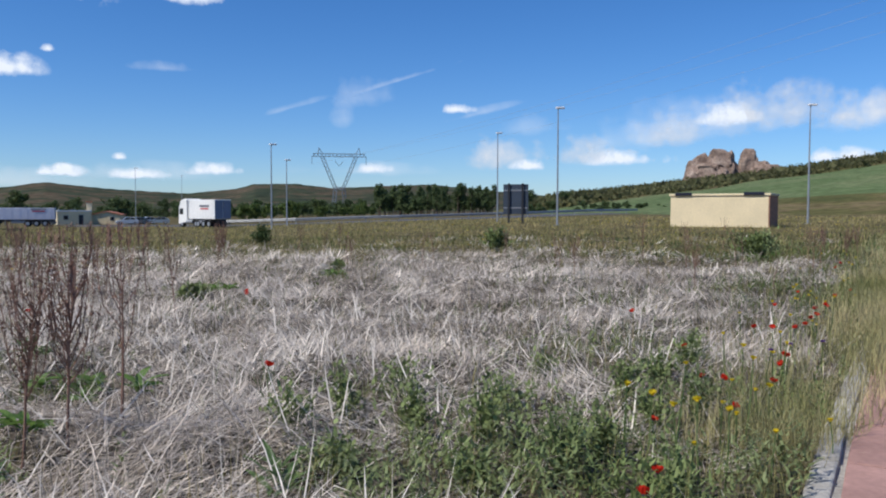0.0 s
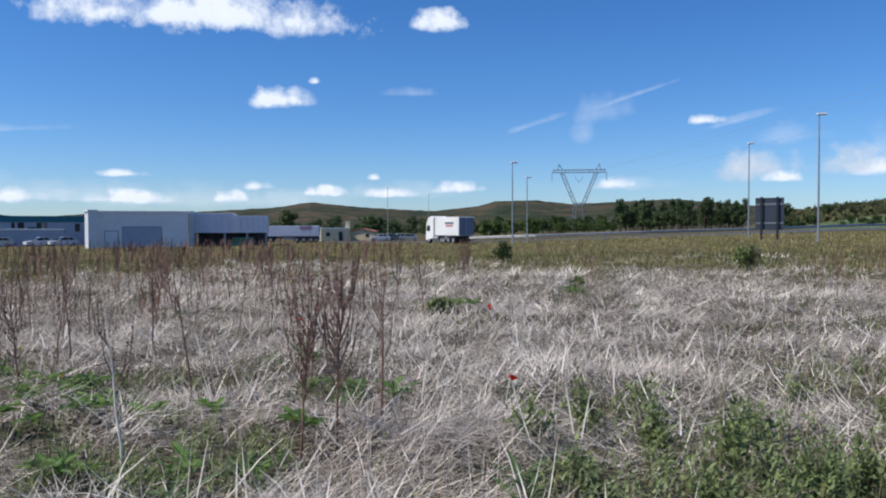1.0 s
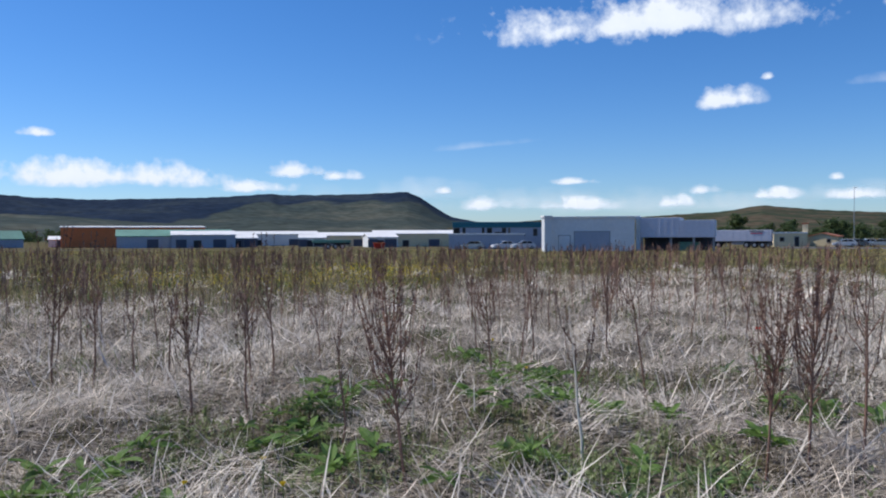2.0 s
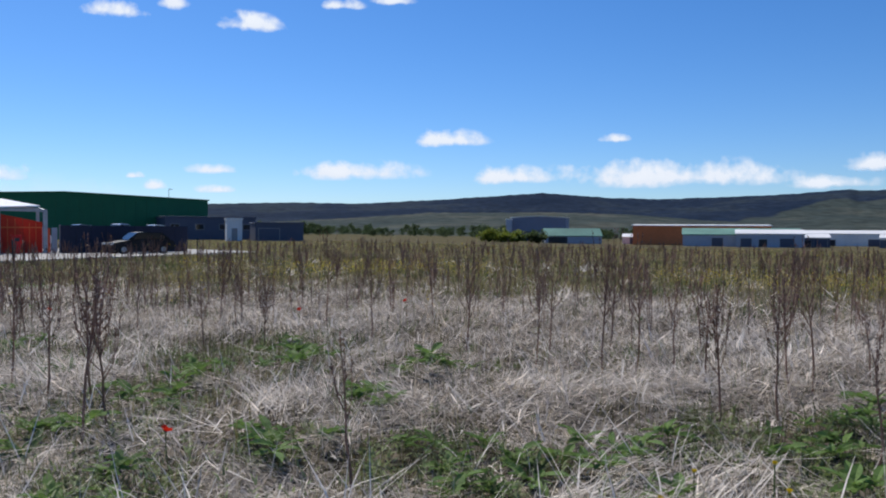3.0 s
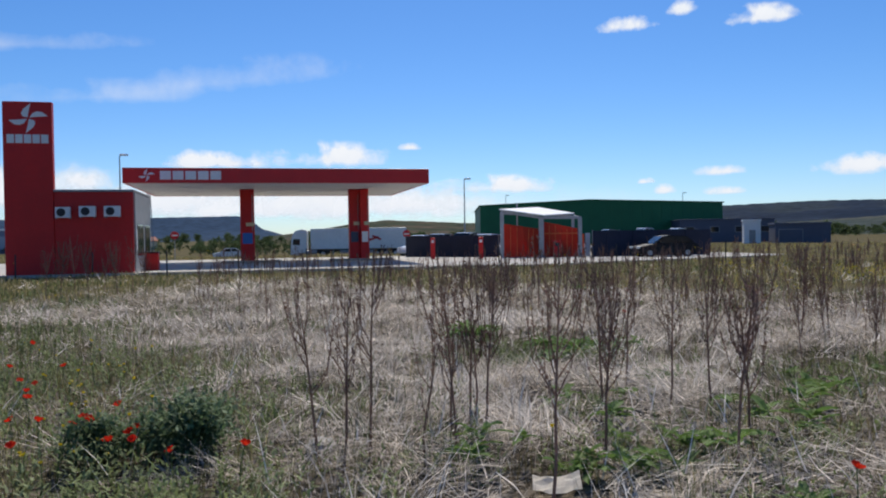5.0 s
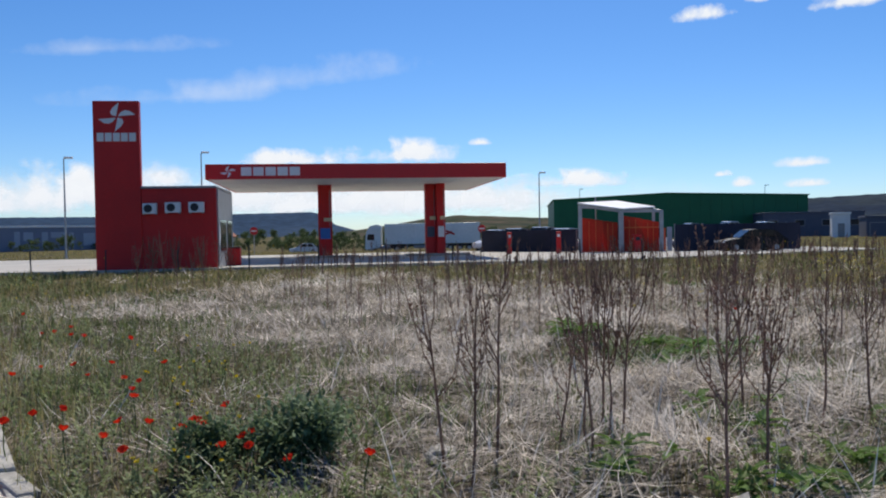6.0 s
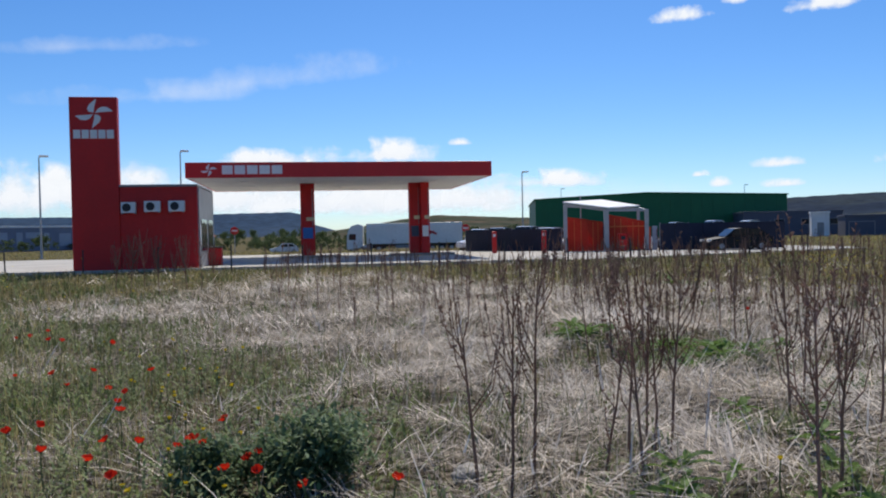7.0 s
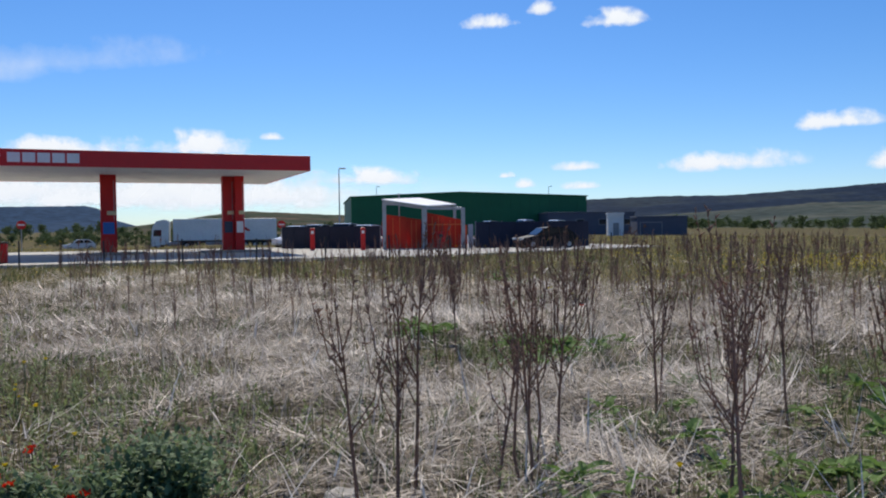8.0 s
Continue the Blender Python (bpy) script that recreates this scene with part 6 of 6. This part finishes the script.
for x, y in POPPIES:
    flower(x, y, random.uniform(0.22, 0.33), "poppy", 4, random.uniform(0.7, 0.95), "red field poppy on a thin green stem", "poppy")
for k in range(26):
    q = random.uniform(0, 1)
    x, y = (-3.0 - 2.6 * q + random.uniform(-0.5, 0.4), -6.3 - 6.5 * q + random.uniform(-0.5, 0.5)) if k % 2 else (1.6 + 5 * q + random.uniform(-0.7, 0.2), 4.6 + 8.6 * q)
    flower(x, y, random.uniform(0.22, 0.36), "poppy", 4, random.uniform(0.55, 0.85), "red field poppy on a thin green stem", "poppy")
YELLOWS = [(-4.3, 1.7), (-3.9, 1.4), (-4.3, 2.2), (-3.9, 2.1), (-3.5, 1.2), (-3.4, 1.6), (-3.8, -0.1), (-5.1, -3.4), (-6.2, -9.5), (-6.4, -9.5), (-5.0, -8.5), (-5.1, -8.2), (-4.4, -7.9), (1.8, 4.8), (1.8, 5.1), (2.1, 5.3), (1.8, 4.3), (2.35, 4.75), (1.4, 4.4), (7.3, 14.3), (9.0, 17.0), (3.9, 8.3), (6.4, 12.3), (-6.8, 6.6), (-5.5, 5.8)]
for x, y in YELLOWS:
    flower(x, y, random.uniform(0.26, 0.36), "yellow", 7, 0.38, "yellow daisy-like wildflower in the straw", "yellow_wildflower", 15)
for k in range(70):
    q = random.random() ** 1.6
    x, y = (1.5 + 8.5 * q + random.uniform(-0.9, 0.1), 4.3 + 14.5 * q) if k % 2 else (-3.2 - 3.2 * q + random.uniform(-0.8, 0.5), -5.8 - 6 * q)
    flower(x, y, random.uniform(0.3, 0.65) if y > 0 else random.uniform(0.15, 0.3), "yellow", 4, random.uniform(0.35, 0.6) if y > 0 else random.uniform(0.25, 0.45), "small yellow rocket flower by the pavement", "yellow_rocket", 25)
for x, y in ((3.0, 6.9), (3.35, 6.95), (2.7, 6.6)):
    flower(x, y, 0.4, "mauve", 6, 0.5, "small mauve thistle flower by the pavement", "mauve_flower", 20)


def leaf_mesh(length, width):
    bm = bmesh.new()
    rows = []
    for u, w in ((0, 0.10), (0.25, 0.7), (0.5, 1.0), (0.75, 0.8), (1.0, 0.12)):
        z = length * (0.55 * u - 0.42 * u * u)
        rows.append([bm.verts.new((s * w * width / 2, u * length, z + abs(s) * width * 0.16)) for s in (-1, 0, 1)])
    for a, b in zip(rows, rows[1:]):
        for i in range(2):
            bm.faces.new((a[i], a[i + 1], b[i + 1], b[i]))
    return bm


LEAVES = [mesh_of("leaf", leaf_mesh(a, b), M["broad"]) for a, b in ((0.17, 0.062), (0.21, 0.072), (0.13, 0.055))]
STRAPS = [mesh_of("leaf", leaf_mesh(a, b), M["strap"]) for a, b in ((0.24, 0.04), (0.29, 0.045), (0.20, 0.035))]


def broadleaf(x, y, size=1.0):
    ob = thing("broadleaf_plant", pose(x, y, float(land(x, y) + heap(np.array([x]), np.array([y]))[0] * 0.6) + 0.03, 0, 0, random.uniform(0, 360)), "low rosette of broad bright green leaves in straw", "plant", "broad-leaved plants")
    for k in range(random.randint(9, 13)):
        part("leaf", LEAVES[k % 3], None, ob, "", pose(random.uniform(-0.05, 0.05) * size, random.uniform(-0.05, 0.05) * size, random.uniform(0, 0.05), random.uniform(-18, 26), random.uniform(-25, 25), 137.5 * k) @ Matrix.Scale(size * random.uniform(0.75, 1.15), 4))


def strap_plant(x, y, size=1.0):
    ob = thing("strap_leaved_plant", pose(x, y, float(land(x, y) + heap(np.array([x]), np.array([y]))[0] * 0.4) + 0.02, 0, 0, random.uniform(0, 360)), "tuft of long grey-green strap leaves in dead straw", "plant", "strap-leaved plants")
    for k in range(random.randint(12, 16)):
        part("leaf", STRAPS[k % 3], None, ob, "", pose(random.uniform(-0.06, 0.06) * size, random.uniform(-0.06, 0.06) * size, 0, random.uniform(-8, 44), random.uniform(-20, 20), 137.5 * k) @ Matrix.Scale(size * random.uniform(0.7, 1.15), 4))


for x, y, n in ((-2.75, 4.15, 7), (-4.0, 7.6, 3), (-6.3, 3.9, 3), (-3.95, 4.1, 3), (-5.7, -2.8, 2), (-4.9, 0.6, 2), (-8.2, -3.4, 3), (-9.8, -5.1, 3), (-0.9, 4.4, 3), (-3.0, 6.3, 2)):
    for j in range(n):
        strap_plant(x + random.gauss(0, 0.22), y + random.gauss(0, 0.22), random.uniform(0.55, 1.0))


for x, y in ROSETTES:
    for j in range(4):
        broadleaf(x + random.gauss(0, 0.26), y + random.gauss(0, 0.2), random.uniform(0.6, 1.15) * (1.0 if abs(x) + abs(y) < 16 else 1.3))


def leafy_bush(name, x, y, wide, tall, count, leaf, material, label, category="bush", z=None, seed=1):
    """Many stems and small leaves round them, with an uneven outline."""
    rng = np.random.RandomState(seed)
    ob = thing(name, pose(x, y, float(land(x, y)) if z is None else z), label, category)
    bm = bmesh.new()
    tips = []
    for k in range(16):
        a, q = rng.uniform(0, 6.28), rng.uniform(0.15, 1.0)
        t = Vector((math.cos(a) * wide / 2 * q, math.sin(a) * wide / 2 * q, tall * rng.uniform(0.45, 1.15) * (1.1 - 0.5 * q)))
        tips.append(t)
        rod(bm, [(0, 0, 0), t * 0.5 + Vector((0, 0, tall * 0.1)), t], [tall * 0.014, tall * 0.010, tall * 0.004], 4, False)
    part("stem", bm, M["bark"] if tall > 1 else M["stem"], ob)["kind"] = "stuff"
    tips = np.array(tips)
    k = rng.randint(0, 16, count)
    f = rng.uniform(0.3, 1.0, count)
    p = tips[k] * f[:, None] + rng.normal(0, 1, (count, 3)) * np.array([wide, wide, tall]) * (0.05 + 0.07 * rng.rand(count, 1))
    p[:, 2] = np.maximum(p[:, 2], 0.02)
    az, lean = rng.uniform(0, 6.28, count), rng.uniform(0.3, 1.6, count)
    h = np.stack([np.cos(az) * np.sin(lean), np.sin(az) * np.sin(lean), np.cos(lean)], 1)
    w = np.stack([-np.sin(az), np.cos(az), 0 * az], 1) * (leaf * 0.28 * rng.uniform(0.7, 1.3, count))[:, None]
    L = leaf * rng.uniform(0.6, 1.3, count)[:, None]
    verts = np.stack([p - w * 0.4, p + w * 0.4, p + h * L * 0.5 + w, p + h * L, p + h * L * 0.5 - w], 1).reshape(-1, 3)
    i = np.arange(count)[:, None] * 5
    faces = np.stack([i + [0, 1, 2], i + [0, 2, 4], i + [4, 2, 3]], 1).reshape(-1, 3)
    fo = part("foliage", raw_mesh("foliage", verts, faces, material), None, ob)
    fo["kind"] = "stuff"
    return ob


leafy_bush("thistle_clump", -3.98, -5.88, 1.0, 0.5, 6500, 0.045, M["thistle"], "dense dark green thistle clump with dusty leaves", "thistle", seed=3)
leafy_bush("thistle_clump", -3.55, -6.25, 0.6, 0.4, 3200, 0.042, M["thistle"], "low dark green thistle clump among poppies", "thistle", seed=4)
for k, (x, y) in enumerate(((0.3, 5.3), (1.0, 5.0), (1.5, 6.5), (-0.6, 4.6), (1.9, 6.9), (0.2, 4.3), (-0.3, 6.4), (2.6, 8.2), (1.2, 4.2), (-1.0, 5.2), (0.7, 4.6), (1.5, 5.6), (0.5, 6.1), (1.9, 5.9), (-0.2, 5.4), (2.3, 7.5), (0.9, 7.2), (-0.7, 5.7))):
    leafy_bush("leafy_weed", x, y, random.uniform(0.3, 0.7), random.uniform(0.2, 0.5), 330, 0.05, M["weed"], "upright leafy green weed clump", "weed", seed=20 + k)
leafy_bush("field_bush", -9.1, 40.0, 1.1, 0.95, 1600, 0.12, M["leaf_dark"], "small dark green bush alone in the field", seed=5)
leafy_bush("field_bush", 2.1, 31.2, 1.1, 0.9, 1500, 0.12, M["weed"], "small leafy green bush beside a dead branch", seed=6)
leafy_bush("field_bush", 10.5, 26.8, 2.2, 0.9, 2400, 0.12, M["weed"], "spreading green weed bush near the pavement", seed=7)
for k, (b, d) in enumerate(((84.0, 190), (82.2, 193), (80.6, 192), (83.1, 188))):
    x, y = spot(b, d)
    leafy_bush("garden_bush", x, y, 6.0, 2.8, 1600, 0.7, M["leaf_bright"] if k != 2 else M["leaf_dark"], "bright yellow-green bush beside the farm shed" if k != 2 else "dark green bush beside the farm shed", seed=30 + k)


# ---- litter and stones ----
def crumpled_sheet(x, y, w, d):
    ob = thing("cardboard_sheet", pose(x, y, float(land(x, y)) + 0.08, 9, -3, 117), "crumpled pale cardboard sheet lying on the straw", "litter")
    bm = bmesh.new()
    g = [[bm.verts.new((w * (i / 6 - 0.5), d * (j / 5 - 0.5), 0.028 * noise.noise(Vector((i * 0.7, j * 0.7, 3))) + 0.03 * (abs(i - 3) / 3) ** 2)) for i in range(7)] for j in range(6)]
    for j in range(5):
        for i in range(6):
            bm.faces.new((g[j][i], g[j][i + 1], g[j + 1][i + 1], g[j + 1][i]))
    bmesh.ops.solidify(bm, geom=bm.faces[:], thickness=0.006)
    part("sheet", bm, mat("cardboard", (0.84, 0.78, 0.68), 0.9, 0.15, 6.0), ob)


crumpled_sheet(-4.62, -3.17, 0.30, 0.24)


def stone(x, y, r, label, seed):
    bm = bmesh.new()
    bmesh.ops.create_icosphere(bm, subdivisions=3, radius=r)
    for v in bm.verts:
        q = noise.noise(v.co * (1.8 / r) + Vector((seed, 0, 0)))
        v.co = Vector((v.co.x * 1.3, v.co.y, v.co.z * 0.7)) * (1 + 0.35 * q)
    ob = new("stone", mesh_of("stone", bm, M["kerb"]))
    ob.matrix_basis = pose(x, y, float(land(x, y)) + r * 0.3, 0, 0, seed * 40)
    tagged(ob, label, "stone", "stones in the field")


stone(-2.95, 19.6, 0.22, "pale rounded stone beside a green tuft", 1)
stone(-10.8, -1.5, 0.10, "small pale stone lying in the straw", 2)
stone(-1.6, 7.5, 0.05, "small white pebble lying on straw", 3)
stone(-4.7, -5.2, 0.09, "small tan stone lying in the straw", 4)
leafy_bush("grass_tuft", -2.6, 19.6, 0.5, 0.3, 500, 0.1, M["weed"], "dark green tuft beside the pale stone", "plant", seed=9)
leafy_bush("grass_tuft", -4.4, 14.0, 0.6, 0.25, 500, 0.1, M["weed"], "dark green tuft alone in the dead straw", "plant", seed=10)


# ---- trees ----
def tree_kind(seed, tall, wide, count, material, tip=1.0, leaf=0.5):
    rng = np.random.RandomState(seed)
    bm = bmesh.new()
    rod(bm, [(0, 0, -0.3), (0.05, 0, tall * 0.35), (0, 0.06, tall * 0.75), (0, 0, tall * 0.95)], [tall * 0.022, tall * 0.016, tall * 0.009, tall * 0.003], 6)
    ends = []
    for k in range(18):
        t, a = rng.uniform(0.22, 0.92), rng.uniform(0, 6.28)
        reach = wide / 2 * rng.uniform(0.6, 1.1) * (1 - abs(t - 0.45) * tip)
        p = Vector((0, 0, tall * t))
        e = p + Vector((math.cos(a) * reach, math.sin(a) * reach, reach * rng.uniform(0.3, 1.2)))
        rod(bm, [p, p.lerp(e, 0.5) + Vector((0, 0, 0.1 * reach)), e], [tall * 0.007, tall * 0.005, tall * 0.002], 4, False)
        ends.append((p, e))
    trunk = mesh_of("trunk", bm, M["bark"])
    k = rng.randint(0, len(ends), count)
    f = rng.uniform(0.35, 1.08, count)[:, None]
    p = np.array([e[0] for e in ends])[k] * (1 - f) + np.array([e[1] for e in ends])[k] * f + rng.normal(0, 1, (count, 3)) * np.array([wide * 0.07, wide * 0.07, tall * 0.035])
    q = rng.normal(0, 1, (count, 3, 3)) * leaf * 0.55
    crown = raw_mesh("crown", (p[:, None] + q).reshape(-1, 3), np.arange(count * 3).reshape(-1, 3), material)
    return trunk, crown, (p[:, None] + q).reshape(-1, 3)


POPLARS = [tree_kind(400 + k, h, w, 1000, M["leaf_dark"], 0.9, 0.45) for k, (h, w) in enumerate(((9.5, 3.4), (8.2, 3.8), (10.5, 3.2)))]
BUSHY = [tree_kind(420 + k, h, w, 900, M["leaf_dark"], 1.0, 0.5) for k, (h, w) in enumerate(((5.2, 5.5), (4.2, 5.0), (6.2, 5.2)))]
YOUNG = [tree_kind(440 + k, h, w, 700, M["leaf_mid"], 1.0, 0.4) for k, (h, w) in enumerate(((4.5, 3.6), (3.6, 3.8)))]


def plant_tree(kind, b, d, label, category="tree", size=1.0, sink=0.0):
    x, y = spot(b, d)
    ob = thing("tree", pose(x, y, float(land(x, y)) - sink, 0, 0, random.uniform(0, 360)) @ Matrix.Scale(size, 4), label, category, label)
    part("trunk", kind[0], None, ob)
    part("crown", kind[1], None, ob)


rt = random.Random(77)
for k in range(70):
    plant_tree(POPLARS[k % 3], rt.uniform(-3.6, 4.6), rt.uniform(235, 300), "slender dark green poplar in a roadside row", size=rt.uniform(0.7, 1.05))
for k in range(110):
    plant_tree(BUSHY[k % 3], rt.uniform(-9.5, 30), rt.uniform(230, 400), "dark green bushy tree below the hills", size=rt.uniform(0.7, 1.2))
for k in range(22):
    plant_tree(YOUNG[k % 2], rt.uniform(5, 16), rt.uniform(150, 240), "young green tree beside the road", size=rt.uniform(0.6, 1.0))


def far_woods(count, b0, b1, d0, d1, s0, s1, seed, label):
    """A wood too far off to count its trees."""
    rng = np.random.RandomState(seed)
    out = []
    for k in range(count):
        b, d, s, a = rng.uniform(b0, b1), rng.uniform(d0, d1), rng.uniform(s0, s1), rng.uniform(0, 6.28)
        x, y = spot(b, d)
        c = BUSHY[k % 3][2][: 900 + 450 * (k % 2)] * s
        out.append(np.stack([c[:, 0] * math.cos(a) - c[:, 1] * math.sin(a) + x, c[:, 0] * math.sin(a) + c[:, 1] * math.cos(a) + y, c[:, 2] + float(land(x, y)) - 0.8 * s], 1))
    p = np.concatenate(out)
    tagged(new("far_woods", raw_mesh("far_woods", p, np.arange(len(p)).reshape(-1, 3), M["leaf_dark"])), label, "woods", kind="stuff")


far_woods(330, 66, 106, 290, 400, 0.5, 0.9, 91, "dark green belt of trees below the ridge")
far_woods(190, 5, 34, 300, 430, 0.5, 0.95, 92, "dark green woods at the foot of the low hills")
far_woods(200, 118, 168, 235, 340, 0.4, 0.75, 93, "dark green bushes beyond the forecourt")
far_woods(300, 124, 160, 122, 225, 0.2, 0.42, 94, "low dark scrub on the ground beyond the forecourt")
long_hall("long low tan shed with a pinkish tile roof beyond the forecourt", 146.5, 190, 4, 26, 9, 1.6, M["beige"], M["tile"], 0.9, ((0.2, 2.4, 1.3, M["dark"]), (0.6, 2.0, 1.3, M["slate"])))
for k in range(34):
    plant_tree(BUSHY[k % 3], rt.uniform(-16, -5.5), rt.uniform(190, 235), "dark green roadside bush at the foot of the hill", size=rt.uniform(0.3, 0.5), sink=0.2)


def shrubs_on_slope():
    """Scrub over the hillside, as countless low bushes."""
    rng = np.random.RandomState(88)
    n = 4000
    b, d = rng.uniform(-40, -6, n), rng.uniform(220, 520, n)
    s = (d - 130) / 390
    keep = s > np.interp(b, [-30, -23, -18, -12, -6], [0.67, 0.63, 0.42, 0.32, 0.2])
    b, d, s = b[keep], d[keep], s[keep]
    x, y = -np.sin(np.radians(b)) * d, np.cos(np.radians(b)) * d
    top = 1.6 + 520 * np.tan(np.radians(np.interp(b, [-45, -29, -23.5, -16.75, -12, -9, -6], [4.6, 3.5, 2.75, 1.95, 1.35, 1.1, 0.5])))
    z = top * s
    k = 14
    p = np.repeat(np.stack([x, y, z], 1), k, 0) + rng.normal(0, 1, (len(x) * k, 3)) * [1.6, 1.6, 0.8] + [0, 0, 0.8]
    q = rng.normal(0, 1, (len(p), 3, 3)) * 0.7
    ob = new("hillside_scrub", raw_mesh("hillside_scrub", (p[:, None] + q).reshape(-1, 3), np.arange(len(p) * 3).reshape(-1, 3), M["leaf_scrub"]))
    tagged(ob, "low olive scrub and bushes across the hillside", "scrub", kind="stuff")


shrubs_on_slope()


# ---- pavement: slabs and kerb stones ----
def pavement():
    line = EDGE_LINE
    t = np.gradient(line, axis=0)
    t /= np.linalg.norm(t, axis=1)[:, None]
    right = np.stack([-t[:, 1], t[:, 0]], 1)
    vs, fs = [], []
    for k, (p, q) in enumerate(zip(line, right)):
        a, b = p + q * 0.02, p + q * 2.6
        za = float(land(*p))
        vs += [(a[0], a[1], za + 0.045), (b[0], b[1], za + 0.045), (b[0] + q[0] * 0.05, b[1] + q[1] * 0.05, za - 0.2)]
        if k:
            fs += [(3 * k - 3, 3 * k - 2, 3 * k + 1, 3 * k), (3 * k - 2, 3 * k - 1, 3 * k + 2, 3 * k + 1)]
    bed = new("pavement", raw_mesh("pavement", vs, fs, M["kerb"]))
    tagged(bed, "pink slab pavement with a worn concrete kerb, weeds in the joints", "pavement", kind="structure")
    slab = mesh_of("slab", box(-0.49, 0.49, -0.395, 0.395, 0.0, 0.05, bevel=0.008), M["paver"])
    kerb = mesh_of("kerb_stone", box(-0.44, 0.44, -0.07, 0.07, -0.15, 0.09, bevel=0.018), M["kerb"])
    rng = random.Random(6)
    step = smooth_line(EDGE, 0.9)
    for p, q in zip(step[:-1], step[1:]):
        m = (p + q) / 2
        if np.hypot(*m) > 45 or m[1] < -25:
            continue
        a = math.degrees(math.atan2(*(q - p)[::-1]))
        part("kerb_stone", kerb, None, bed, "", pose(m[0], m[1], float(land(*m)) + rng.uniform(-0.02, 0.01), rng.uniform(-3, 3), rng.uniform(-2, 2), a + rng.uniform(-2, 2)))
    step = smooth_line(EDGE, 1.0)
    for p, q in zip(step[:-1], step[1:]):
        m, d = (p + q) / 2, (q - p) / np.linalg.norm(q - p)
        if np.hypot(*m) > 45 or m[1] < -25:
            continue
        side = np.array([-d[1], d[0]])
        for j in range(3):
            c = m + side * (0.51 + 0.81 * j)
            part("slab", slab, None, bed, "", pose(c[0], c[1], float(land(*m)) + 0.03 + rng.uniform(-0.004, 0.004), 0, 0, math.degrees(math.atan2(d[1], d[0]))))


pavement()
